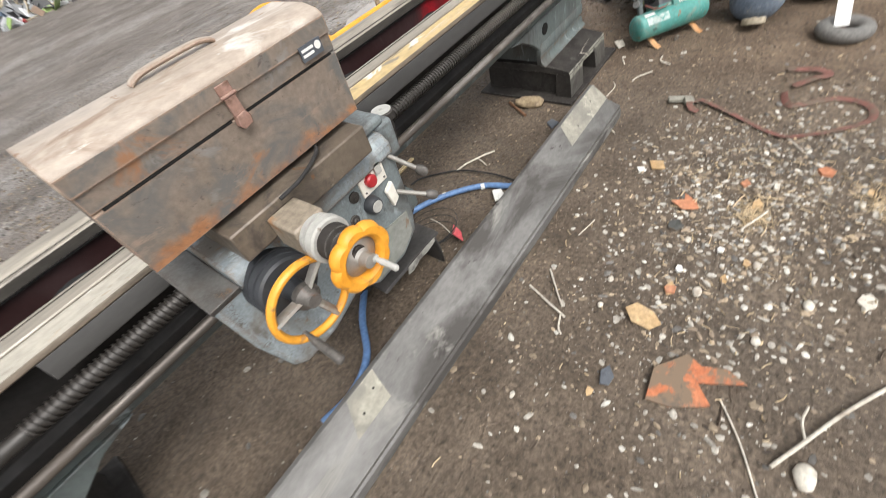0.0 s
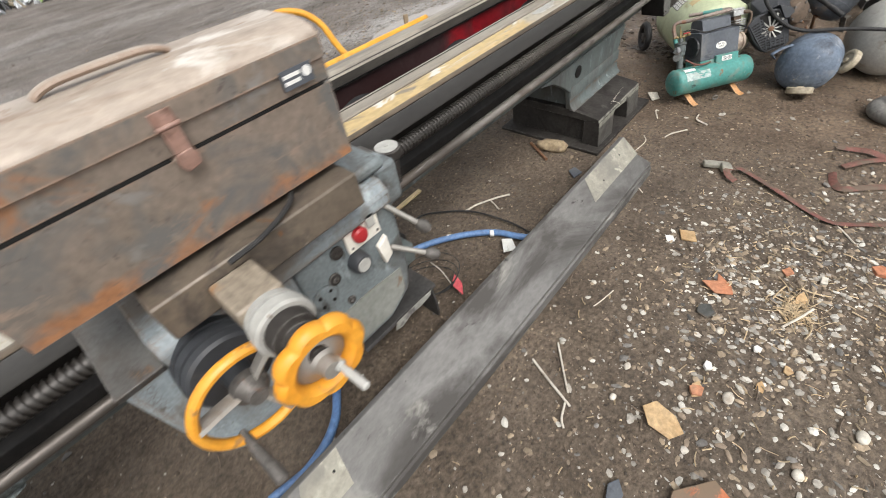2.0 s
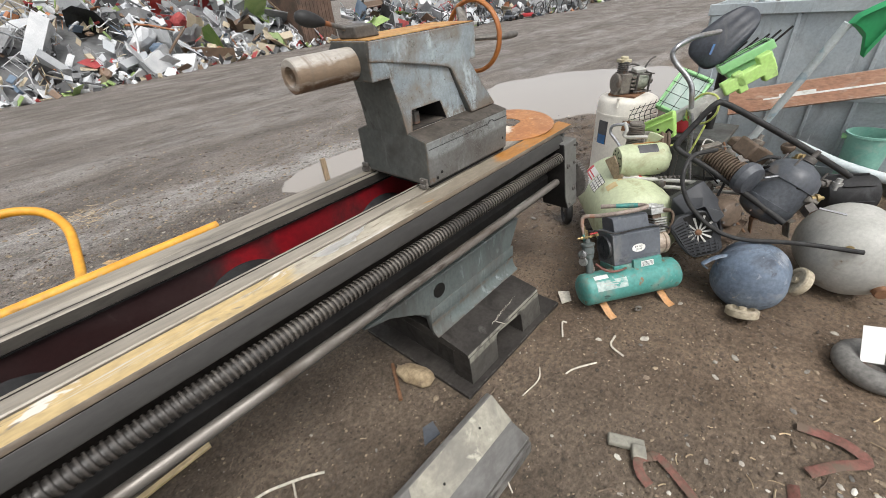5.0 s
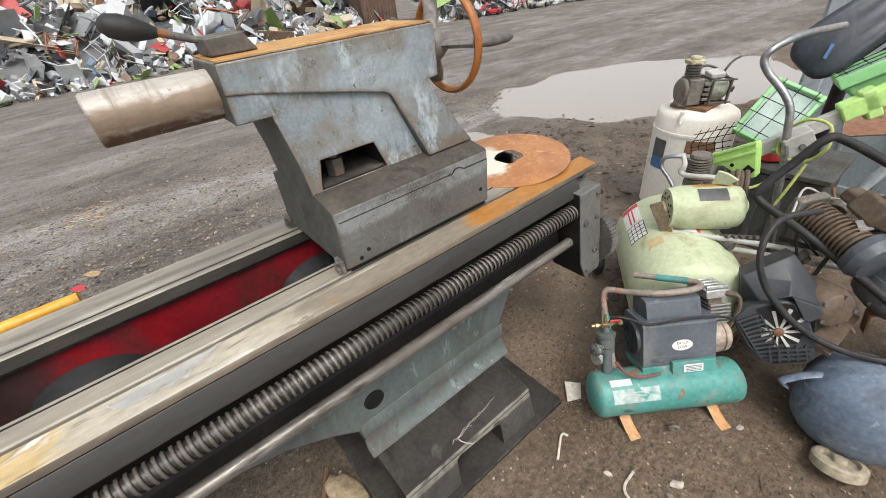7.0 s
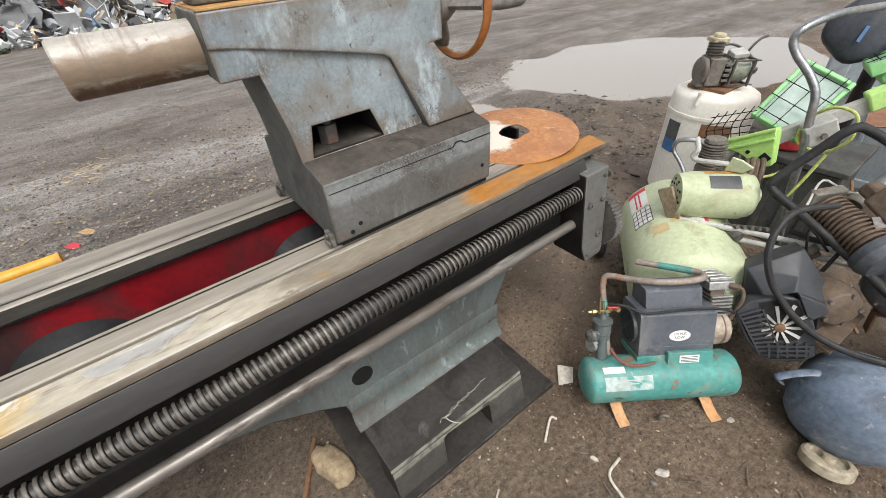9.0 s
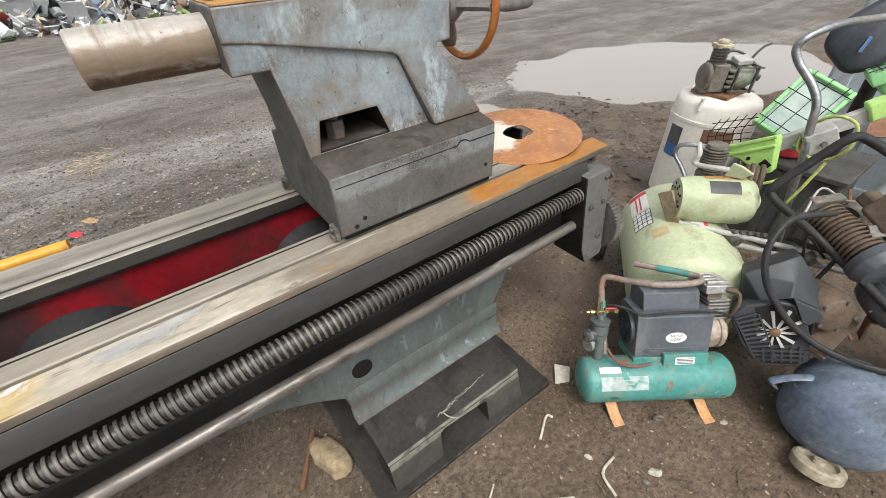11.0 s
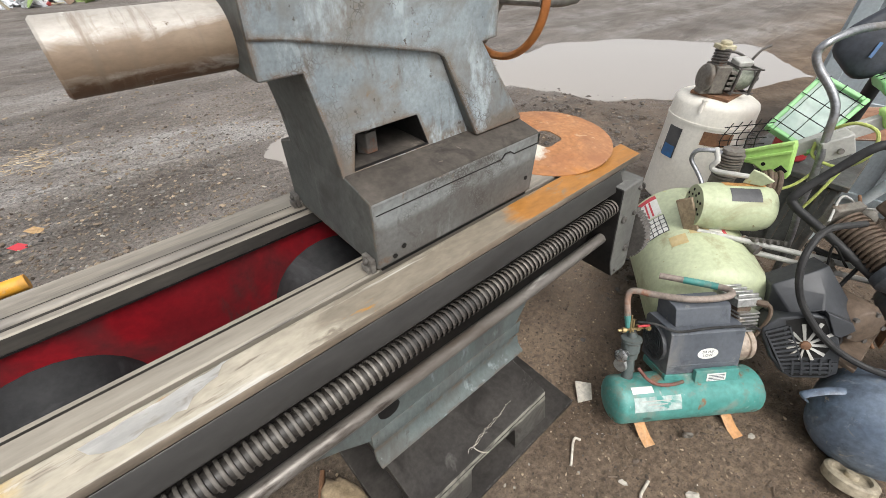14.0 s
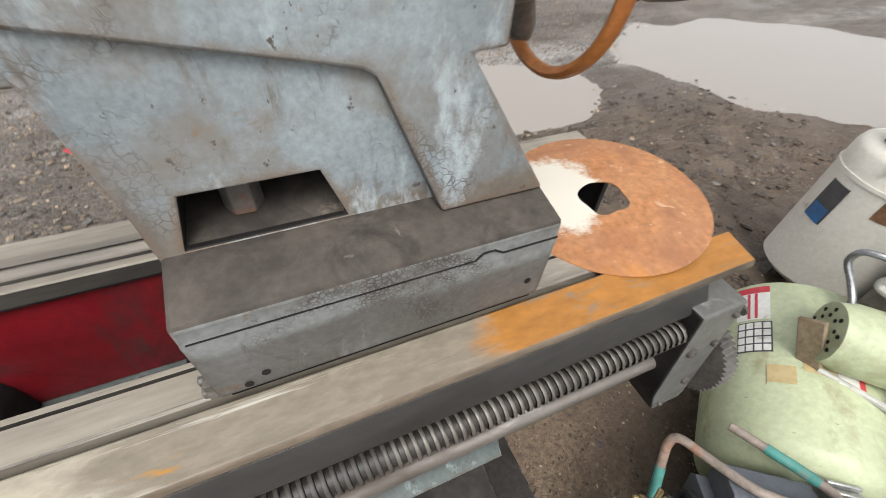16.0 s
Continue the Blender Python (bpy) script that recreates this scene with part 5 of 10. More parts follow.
part("latch", bm, M_latch, tb, "pinkish rusty hasp latch", 0.003)
bm = B()
box(bm, 0.05, 0.8972, 1.1388, 0.328, 0.9012, 1.1442)
box(bm, 0.366, 0.8972, 1.1388, 0.62, 0.9012, 1.1442)
part("groove", bm, M_dark, tb, "dark pressed groove")
bm = B()
box(bm, 0.537, 0.8875, 1.158, 0.6, 0.8903, 1.19)
lb = part("label", bm, M_slate, tb, "dark blue and white maker's label")
bm = B()
for k, (a, b_, z) in enumerate(((0.541, 0.575, 1.177), (0.541, 0.573, 1.166))):
    box(bm, a, 0.8868, z, b_, 0.8874, z + 0.006)
turned(bm, (0.588, 0.8874, 1.177), (0, -1, 0), [(0, 0.009), (0.0005, 0.009)], 14)
part("label_bars", bm, M_paper, lb, "white bars")
bm = B()
tube(bm, [(0.30, 0.84, 0.972), (0.37, 0.845, 0.975), (0.44, 0.87, 0.98), (0.47, 0.9, 0.978), (0.48, 0.93, 0.972)], 0.005, 8, 5)
tagged(part("rubber_strip", bm, M_rubber), "black rubber strip lying on the cross slide", "rubber strip")

# ---- loose steel way beam on the ground ----
beam = thing("steel_beam", pose(1.0, 0.85, GROUND), "grey steel guide beam lying on the dirt", "steel beam")
bm = B()
prism(bm, [(0.71, GROUND - 0.006), (0.712, 0.02), (0.722, 0.028), (0.72, 0.045), (0.732, 0.05), (0.80, 0.075), (0.895, 0.155), (0.915, 0.15), (0.925, 0.12), (0.93, GROUND - 0.006)], "x", -1.0, 2.295)
part("web", bm, M_rail, beam, "grey worn steel", 0.003)
for a, b_ in ((1.8, 2.2955), (0.05, 0.24)):
    bm = B()
    n = Vector((0, -0.08, 0.095)).normalized() * 0.0012
    p, q = Vector((0, 0.802, 0.0772)), Vector((0, 0.893, 0.1532))
    vs = [Vector((a, *(p + n).yz)), Vector((b_, *(p + n).yz)), Vector((b_, *(q + n).yz)), Vector((a + 0.05, *(q + n).yz))]
    if a < 1:
        vs[0].x -= 0.02
        vs[1].x -= 0.03
    up = [bm.verts.new(v) for v in vs]
    dn = [bm.verts.new(v - n * 0.9) for v in vs]
    bm.faces.new(up)
    bm.faces.new(dn[::-1])
    for i in range(4):
        bm.faces.new((up[i], dn[i], dn[(i + 1) % 4], up[(i + 1) % 4]))
    pt = part("paint_patch", bm, M_cream, beam, "cream paint patch with bolt holes")
    for fx, fy in ((0.3, 0.35), (0.75, 0.6)):
        bm = B()
        cpt = Vector((a + (b_ - a) * fx, *(p.lerp(q, fy) + n).yz))
        turned(bm, cpt, n, [(0, 0.005), (0.0004, 0.005)], 10)
        part("bolt_hole", bm, M_dark, pt)



# ---- dark steel channel lying under the apron ----
ch = thing("steel_channel", pose(0.72, 1.15, GROUND), "short dark oily steel channel on the dirt", "steel channel")
M_channel = surf("dark_oily_channel", (0.035, 0.033, 0.031), (0.065, 0.06, 0.056), 6, (0.5, 0.7), bump=0.15, stains=[((0.11, 0.1, 0.09), 0.6, 0.7, 8.0)])
bm = B()
prism(bm, [(1.045, 0.172), (1.05, 0.186), (1.08, 0.19), (1.3, 0.19), (1.3, 0.176), (1.07, 0.176)], "x", 0.52, 0.895)
part("top_flange", bm, M_channel, ch, "dark top flange", 0.002)
bm = B()
box(bm, 0.52, 1.29, GROUND - 0.01, 0.895, 1.302, 0.1755)
part("web", bm, M_channel, ch, "dark web")
bm = B()
prism(bm, [(1.3, GROUND - 0.01), (1.06, GROUND - 0.01), (1.055, 0.06), (1.075, 0.1755), (1.3, 0.1755)], "x", 0.883, 0.894)
part("end_plate", bm, M_channel, ch, "dark end plate", 0.002)
bm = B()
prism(bm, [(0.655, 0.15), (0.67, 0.185), (0.80, 0.186), (0.86, 0.182), (0.855, 0.16), (0.80, 0.152), (0.74, 0.158), (0.69, 0.14)], "y", 1.040, 1.0445)
part("worn_lip", bm, surf("pale_worn_steel_lip", (0.27, 0.265, 0.23), (0.36, 0.35, 0.31), 9, (0.5, 0.7), bump=0.15, stains=[((0.12, 0.11, 0.1), 0.5, 0.62, 14.0)]), ch, "pale worn lip of the flange", 0.002)
# ---- heap of air compressors ----
M_label = surf("white_sticker", (0.75, 0.75, 0.72), (0.66, 0.65, 0.6), 12, (0.4, 0.6), bump=0.02, grain_amt=0.1, stains=[((0.35, 0.33, 0.28), 0.6, 0.72, 20.0)])
M_stickered = surf("red_sticker", (0.5, 0.03, 0.05), (0.55, 0.06, 0.07), 12, (0.4, 0.6), bump=0.02, grain_amt=0.1)
M_stickerdk = surf("dark_print", (0.05, 0.05, 0.055), (0.09, 0.09, 0.09), 12, (0.5, 0.6), bump=0.02, grain_amt=0.1)
M_stickblue = surf("blue_sticker", (0.03, 0.16, 0.4), (0.05, 0.1, 0.2), 12, (0.4, 0.6), bump=0.02, grain_amt=0.1)
M_stickyellow = surf("faded_yellow_sticker", (0.5, 0.38, 0.17), (0.55, 0.45, 0.26), 12, (0.4, 0.6), bump=0.02, grain_amt=0.12, stains=[((0.36, 0.25, 0.1), 0.58, 0.68, 22.0)])
M_orangefoot = surf("orange_rusty_strap", (0.52, 0.26, 0.1), (0.58, 0.33, 0.16), 10, (0.5, 0.7), bump=0.1, stains=[((0.55, 0.45, 0.35), 0.6, 0.7, 9.0)])
M_wheelcream = surf("grimy_cream_wheel", (0.42, 0.36, 0.26), (0.35, 0.3, 0.22), 9, (0.5, 0.7), bump=0.1, stains=[((0.12, 0.1, 0.08), 0.55, 0.7, 9.0)])
M_brass = surf("dull_brass", (0.4, 0.3, 0.14), (0.32, 0.24, 0.12), 12, (0.35, 0.5), metal=0.7, bump=0.05)
M_pump = surf("grimy_grey_pump_casting", (0.17, 0.155, 0.135), (0.23, 0.21, 0.18), 9, (0.5, 0.7), metal=0.3, bump=0.2, stains=[((0.1, 0.065, 0.04), 0.54, 0.68, 9.0)])
M_brownpump = surf("brown_rusty_pump", (0.105, 0.075, 0.053), (0.16, 0.115, 0.082), 9, (0.5, 0.75), metal=0.25, bump=0.2, stains=[((0.09, 0.06, 0.04), 0.54, 0.68, 9.0)])
M_darkmotor = surf("dark_grey_motor_paint", (0.065, 0.072, 0.085), (0.09, 0.098, 0.11), 6, (0.4, 0.6), bump=0.1, stains=[((0.16, 0.13, 0.1), 0.6, 0.74, 6.0)])


def on_tank(bm, c, axis, r, a0, a1, h0, h1, lift=0.0015, seg=10):
    """A curved sticker on a tank of radius r: from angle a0 to a1 (degrees) and from h0 to h1 along the axis."""
    c = Vector(c)
    d, u, v = frame_of(axis)
    rows = []
    for i in range(seg + 1):
        a = radians(a0 + (a1 - a0) * i / seg)
        o = (u * math.cos(a) + v * math.sin(a)) * (r + lift)
        rows.append([bm.verts.new(c + d * h + o * k) for h, k in ((h0, 1), (h1, 1))])
    fs = [bm.faces.new((a[0], a[1], b_[1], b_[0])) for a, b_ in zip(rows, rows[1:])]
    bmesh.ops.recalc_face_normals(bm, faces=fs)


def text_part(name, body, size, m, material, parent, label="", depth=0.0008):
    cu = bpy.data.curves.new(name, "FONT")
    cu.body, cu.size, cu.align_x, cu.align_y, cu.extrude = body, size, "CENTER", "CENTER", depth
    tmp = bpy.data.objects.new(name, cu)
    scene.collection.objects.link(tmp)
    dg = bpy.context.evaluated_depsgraph_get()
    me = bpy.data.meshes.new_from_object(tmp.evaluated_get(dg))
    bpy.data.objects.remove(tmp)
    me.transform(m)
    me.materials.append(material)
    ob = new(name, me)
    ob.parent = parent
    return tagged(ob, label) if label else ob


def finned(bm, p, d, r, n, step, core=0.7):
    prof = []
    for k in range(n):
        prof += [(k * step, r * core), (k * step, r), (k * step + step * 0.45, r), (k * step + step * 0.45, r * core)]
    turned(bm, p, d, prof, 20)


def teal_compressor():
    m = pose(3.352, 0.762, GROUND, 0, 0, -36.4)
    c = thing("air_compressor", m, "small teal air compressor with a grey motor cover", "air compressor", "air compressors")
    L = dict(local=True)
    bm = B()
    turned(bm, (-0.29, 0, 0.132), (1, 0, 0), dome_profile(0.556, 0.083, 0.035), 40)
    t = part("tank", bm, M_teal, c, "teal painted tank with grime", **L)
    bm = B()
    on_tank(bm, (-0.288, 0, 0.132), (1, 0, 0), 0.083, 142, 176, 0.06, 0.225)
    part("maker_sticker", bm, surf("worn_off_sticker", (0.3, 0.42, 0.4), (0.46, 0.52, 0.49), 9, (0.5, 0.7), bump=0.1, stains=[((0.08, 0.26, 0.23), 0.52, 0.6, 16.0), ((0.2, 0.19, 0.15), 0.6, 0.72, 7.0)]), t, "worn white maker's sticker", **L)
    bm = B()
    for k in range(3):
        on_tank(bm, (-0.288, 0, 0.132), (1, 0, 0), 0.0845, 150 + 8 * k, 152.5 + 8 * k, 0.085 + 0.02 * k, 0.19 - 0.015 * k, seg=3)
    part("sticker_bars", bm, M_greytank, t, "grey bars of print", **L)
    bm = B()
    on_tank(bm, (-0.288, 0, 0.132), (1, 0, 0), 0.083, 118, 134, 0.06, 0.135)
    part("small_sticker", bm, M_label, t, "white sticker", **L)
    for x in (-0.163, 0.167):
        bm = B()
        tube(bm, [(x, 0.0, 0.05), (x + 0.002, -0.045, 0.04), (x + 0.011, -0.083, 0.014), (x + 0.018, -0.119, 0.006)], 0.01, 8, 4, flat=(0.02, 0.003))
        part("foot_strap", bm, M_orangefoot, c, "bent orange rusty foot strap", **L)
        bm = B()
        tube(bm, [(x, 0.0, 0.05), (x, 0.05, 0.035), (x, 0.08, 0.004)], 0.01, 8, 4, flat=(0.02, 0.003))
        part("rear_strap", bm, M_orangefoot, c, **L)
    bm = B()
    box(bm, 0.0, -0.042, 0.197, 0.156, -0.024, 0.25)
    box(bm, -0.1, -0.024, 0.205, 0.165, 0.11, 0.231)
    pl = part("motor_plate", bm, M_teal, c, "teal mounting plate", 0.002, **L)
    bm = B()
    box(bm, 0.04, -0.0438, 0.209, 0.108, -0.0422, 0.238)
    part("rating_label", bm, M_label, pl, "white rating label", **L)
    bm = B()
    for k in range(4):
        box(bm, 0.045, -0.0446, 0.2125 + k * 0.006, 0.103, -0.0439, 0.215 + k * 0.006)
    part("label_bars", bm, M_slate, pl, **L)
    # motor cover
    bm = B()
    prism(bm, [(-0.022, 0.2325), (-0.022, 0.385), (-0.015, 0.394), (0.01, 0.402), (0.115, 0.405), (0.13, 0.39), (0.13, 0.2325)], "x", -0.096, 0.166)
    prism(bm, [(0.006, 0.4), (0.016, 0.462), (0.026, 0.47), (0.1, 0.476), (0.118, 0.46), (0.118, 0.4)], "x", -0.068, 0.128)
    box(bm, -0.09, -0.0255, 0.262, 0.16, -0.0215, 0.268)
    cov = part("motor_cover", bm, M_slate, c, "dusty slate-grey plastic motor cover", 0.006, **L)
    bm = B()
    ns = 30
    vs = [bm.verts.new((0.044 + 0.037 * math.cos(2 * math.pi * i / ns), -0.0228, 0.306 + 0.021 * math.sin(2 * math.pi * i / ns))) for i in range(ns)]
    bm.faces.new(vs)
    part("rating_oval", bm, M_label, cov, "white oval sticker", **L)
    text_part("oval_text", "3/4 H.P.\nLOW", 0.0145, pose(0.044, -0.0234, 0.306, 90, 0, 0), M_stickerdk, cov, "black print 3/4 H.P. LOW", 0.0002)
    # fan behind a grille at the end
    bm = B()
    turned(bm, (-0.0965, 0.056, 0.318), (-1, 0, 0), [(0, 0.066), (0.012, 0.064), (0.012, 0.058), (0.004, 0.054)], 28)
    fan = part("fan_housing", bm, M_black, c, "black fan housing", **L)
    bm = B()
    for k in range(4):
        ring(bm, (-0.1065, 0.056, 0.318), (1, 0, 0), 0.014 + 0.013 * k, 0.0018, 28, 6)
    for k in range(8):
        a = math.pi / 4 * k
        rod(bm, (-0.1065, 0.056, 0.318), (-0.1065, 0.056 + 0.058 * math.cos(a), 0.318 + 0.058 * math.sin(a)), 0.0018, seg=6)
    part("fan_grille", bm, M_black, fan, **L)
    # cylinder with fins under an aluminium head, tan crankcase below
    bm = B()
    box(bm, 0.1665, 0.03, 0.34, 0.215, 0.105, 0.45)
    ph = part("pump_head", bm, M_brownpump, c, "brown finned cylinder", 0.0, **L)
    for k in range(6):
        bm = B()
        box(bm, 0.1662, 0.014, 0.355 + 0.0135 * k, 0.238, 0.121, 0.361 + 0.0135 * k)
        part("fin", bm, M_alu, ph, **L)
    bm = B()
    box(bm, 0.15, 0.016, 0.451, 0.236, 0.119, 0.482)
    for k in range(4):
        box(bm, 0.155, 0.024 + 0.026 * k, 0.4825, 0.23, 0.034 + 0.026 * k, 0.496)
    part("head_cover", bm, M_alu, ph, "ribbed aluminium head cover", 0.003, **L)
    bm = B()
    turned(bm, (0.167, 0.05, 0.295), (1, 0, 0), [(0, 0.058), (0.012, 0.066), (0.034, 0.066), (0.036, 0.061), (0.042, 0.061), (0.044, 0.066), (0.062, 0.064), (0.075, 0.05), (0.08, 0.02)], 28)
    part("motor_end", bm, surf("tan_dirty_motor_end", (0.33, 0.26, 0.2), (0.42, 0.35, 0.28), 8, (0.45, 0.65), bump=0.12, stains=[((0.18, 0.13, 0.1), 0.54, 0.68, 9.0)]), c, "dirty tan motor end", **L)
    bm = B()
    tube(bm, [(0.225, 0.02, 0.465), (0.25, 0.0, 0.46), (0.256, -0.006, 0.43), (0.25, 0.0, 0.39), (0.235, 0.01, 0.34)], 0.0065, 8, 5)
    turned(bm, (0.222, 0.022, 0.466), (0.8, -0.6, -0.1), [(0, 0.012), (0.03, 0.012), (0.034, 0.008)], 6)
    part("elbow_pipe", bm, M_brownpump, c, "brown elbow and pipe", **L)
    # carrying handle
    bm = B()
    tube(bm, [(-0.165, 0.07, 0.19), (-0.17, 0.13, 0.4), (-0.168, 0.145, 0.455), (-0.152, 0.14, 0.482), (-0.1, 0.1, 0.482), (-0.03, 0.035, 0.49), (0.05, 0.015, 0.494), (0.12, 0.022, 0.497), (0.144, 0.05, 0.5), (0.125, 0.085, 0.502), (0.04, 0.15, 0.506), (-0.025, 0.195, 0.51)], 0.0115, 12, 5)
    h = part("handle", bm, surf("brown_grey_worn_handle", (0.24, 0.2, 0.17), (0.3, 0.24, 0.2), 9, (0.45, 0.6), bump=0.1, stains=[((0.25, 0.12, 0.07), 0.55, 0.68, 8.0)]), c, "brownish bent tube handle", **L)
    bm = B()
    rod(bm, (-0.1665, 0.088, 0.26), (-0.1695, 0.127, 0.39), 0.0128)
    part("handle_sleeve", bm, M_teal, h, "teal painted lower end", **L)
    bm = B()
    tube(bm, [(0.125, 0.085, 0.502), (0.085, 0.117, 0.504), (0.04, 0.15, 0.506)], 0.0128, 12, 4)
    part("handle_sleeve", bm, M_teal, h, "teal painted upper end", **L)
    # regulator, gauge, valves, hoses
    bm = B()
    turned(bm, (-0.215, 0.012, 0.205), (0, 0, 1), [(0, 0.02), (0.04, 0.018)] + [(h_ + 0.04, r_) for h_, r_ in [(0, 0.02), (0.045, 0.018), (0.05, 0.025), (0.07, 0.026), (0.075, 0.03), (0.11, 0.03), (0.115, 0.034), (0.125, 0.034), (0.13, 0.015), (0.15, 0.012)]], 18)
    part("pressure_switch", bm, M_greenpaint, c, "grey-green pressure switch", **L)
    bm = B()
    turned(bm, (-0.235, -0.003, 0.325), (-0.8, -0.6, 0.1), [(0, 0.012), (0.03, 0.012), (0.03, 0.022), (0.045, 0.022), (0.047, 0.018)], 18)
    part("regulator", bm, M_chrome, c, "tarnished chrome regulator knob", **L)
    bm = B()
    turned(bm, (-0.24, -0.008, 0.29), (-0.85, -0.5, 0), [(0, 0.006), (0.02, 0.006), (0.022, 0.022), (0.034, 0.022)], 18)
    part("gauge", bm, M_alu, c, "small round gauge", **L)
    bm = B()
    rod(bm, (-0.215, 0.012, 0.385), (-0.215, 0.012, 0.44), 0.0045)
    rod(bm, (-0.245, 0.007, 0.405), (-0.17, 0.017, 0.402), 0.0045)
    turned(bm, (-0.17, 0.01, 0.41), (0.2, -1, 0), [(0, 0.008), (0.01, 0.01), (0.016, 0.007)], 12)
    rod(bm, (-0.232, -0.003, 0.4), (-0.232, -0.003, 0.465), 0.003)
    turned(bm, (-0.243, 0.007, 0.405), (-1, 0, 0), [(0, 0.009), (0.012, 0.009), (0.014, 0.005), (0.026, 0.005)], 6)
    turned(bm, (-0.195, 0.014, 0.398), (0, 0, 1), [(0, 0.009), (0.016, 0.009)], 6)
    part("valve_cluster", bm, M_brass, c, "brass valves", **L)
    bm = B()
    rod(bm, (-0.205, 0.002, 0.418), (-0.165, 0.0, 0.42), 0.0045)
    part("valve_grip", bm, M_redplastic, c, "red valve grip", **L)
    bm = B()
    tube(bm, [(-0.19, -0.01, 0.26), (-0.175, -0.045, 0.24), (-0.14, -0.055, 0.222), (-0.09, -0.055, 0.218), (-0.05, -0.05, 0.222)], 0.006, 8, 5)
    part("hose", bm, M_strap, c, "reddish rubber hose", **L)
    bm = B()
    tube(bm, [(-0.2, 0.012, 0.43), (-0.15, -0.015, 0.43), (-0.08, -0.024, 0.402), (0.03, -0.022, 0.405), (0.12, -0.022, 0.404), (0.18, -0.012, 0.394), (0.235, 0.0, 0.37), (0.25, 0.02, 0.33)], 0.0045, 8, 5)
    part("cable", bm, M_rubber, c, "grey electric cable", **L)
    bm = B()
    ring(bm, (0.0, -0.1, 0.02), (0.2, 1, 0.1), 0.013, 0.006, 20, 8)
    part("drain_ring", bm, M_pump, c, "small grey ring under the tank", **L)
    # all but the foot straps leans back about the tank's axis
    lean = Matrix.Translation((0, 0, 0.132)) @ pose(0, 0, 0, -20, 0, 0) @ Matrix.Translation((0, 0, -0.132))
    for o in c.children:
        if o.name.split(".")[0] not in ("foot_strap", "rear_strap", "drain_ring"):
            o.matrix_basis = lean @ o.matrix_basis


teal_compressor()


def green_compressor():
    c = thing("air_compressor", pose(3.85, 1.0, GROUND), "pale green compressor with a horizontal tank and motor", "air compressor", "air compressors")
    a, b_ = Vector((4.19, 1.247, 0.23)), Vector((3.632, 0.807, 0.21))
    d = b_ - a
    bm = B()
    turned(bm, a, d, dome_profile(d.length, 0.229, 0.085), 48)
    t = part("tank", bm, M_pale, c, "pale green tank with rust spots")
    AX = frame_of(d)
    # stickers on the upper side that faces the lathe
    for nm, mt, a0, a1, h0, h1, lf, lab in (("maker_sticker", M_label, 129, 152, 0.09, 0.235, 0.0015, "white and red maker's sticker"), ("red_stripe", M_stickered, 137, 139, 0.12, 0.23, 0.0025, "red stripe"), ("red_stripe", M_stickered, 142, 144, 0.12, 0.23, 0.0025, "red stripe"), ("red_corner", M_stickered, 129, 152, 0.09, 0.118, 0.0028, "red band"),
                                       ("data_table", M_stickerdk, 128, 151, 0.245, 0.365, 0.0015, "dark printed table"), ("paper_sticker", M_label, 82, 94, 0.34, 0.43, 0.0015, "white sticker"), ("red_edge", M_stickered, 78, 81.8, 0.34, 0.43, 0.0015, "red sticker edge"), ("ochre_sticker", M_stickyellow, 94.5, 112, 0.32, 0.42, 0.0015, "yellowed sticker"), ("yellowed_label", M_stickyellow, 116, 132, 0.41, 0.47, 0.0015, "yellowed sticker")):
        bm = B()
        on_tank(bm, a, d, 0.229, a0, a1, h0, h1, lf)
        part(nm, bm, mt, t, lab)
    for i in range(4):
        for j in range(4):
            bm = B()
            on_tank(bm, a, d, 0.229, 129 + 5.5 * i, 133.5 + 5.5 * i, 0.25 + 0.029 * j, 0.274 + 0.029 * j, 0.003, 3)
            part("table_cell", bm, M_label, t)
    # bracket and motor on top
    dn = d.normalized()
    sn = Vector((dn.y, -dn.x, 0)) * -1
    bm = B()
    cpt = a + dn * 0.24
    mm = Matrix.Translation(cpt + Vector((0, 0, 0.235)) + sn * 0.03) @ pose(0, 0, 0, 0, 0, math.degrees(math.atan2(dn.y, dn.x)))
    obox(bm, mm @ pose(0, 0.0, -0.02, -20, 0, 0), 0.22, 0.012, 0.13)
    obox(bm, mm @ pose(0, 0.06, -0.035, 0, 0, 0), 0.22, 0.13, 0.012)
    part("bracket", bm, surf("tan_dirty_bracket", (0.3, 0.24, 0.16), (0.36, 0.29, 0.2), 6, (0.5, 0.7), bump=0.1, stains=[((0.2, 0.11, 0.06), 0.55, 0.7, 6.0)]), c, "tan dirty angle bracket", 0.003)
    p, q = Vector((3.868, 1.103, 0.517)), Vector((4.05, 0.893, 0.522))
    bm = B()
    L = (q - p).length
    turned(bm, p, q - p, [(0, 0.06), (0.004, 0.084), (0.04, 0.092), (0.045, 0.095), (L - 0.035, 0.095), (L - 0.033, 0.091), (L - 0.006, 0.086), (L, 0.08), (L + 0.002, 0.035), (L + 0.03, 0.03)], 36)
    mo = part("motor", bm, M_pale, c, "pale green electric motor")
    bm = B()
    dd, u, v = frame_of(q - p)
    for i in range(9):
        ang = 2 * math.pi * i / 9 + 0.2
        for rr, off in ((0.045, 0), (0.064, 0.2)):
            cc = p + dd * 0.001 + (u * math.cos(ang + off) + v * math.sin(ang + off)) * rr
            turned(bm, cc + dd * 0.006, -dd, [(0, 0.006), (0.0085, 0.006)], 6)
    part("motor_vents", bm, M_dark, mo, "dark vent slots")
    bm = B()
    on_tank(bm, p, q - p, 0.095, 100, 136, 0.1, 0.21)
    part("rating_plate", bm, M_stickerdk, mo, "dark rating plate")
    bm = B()
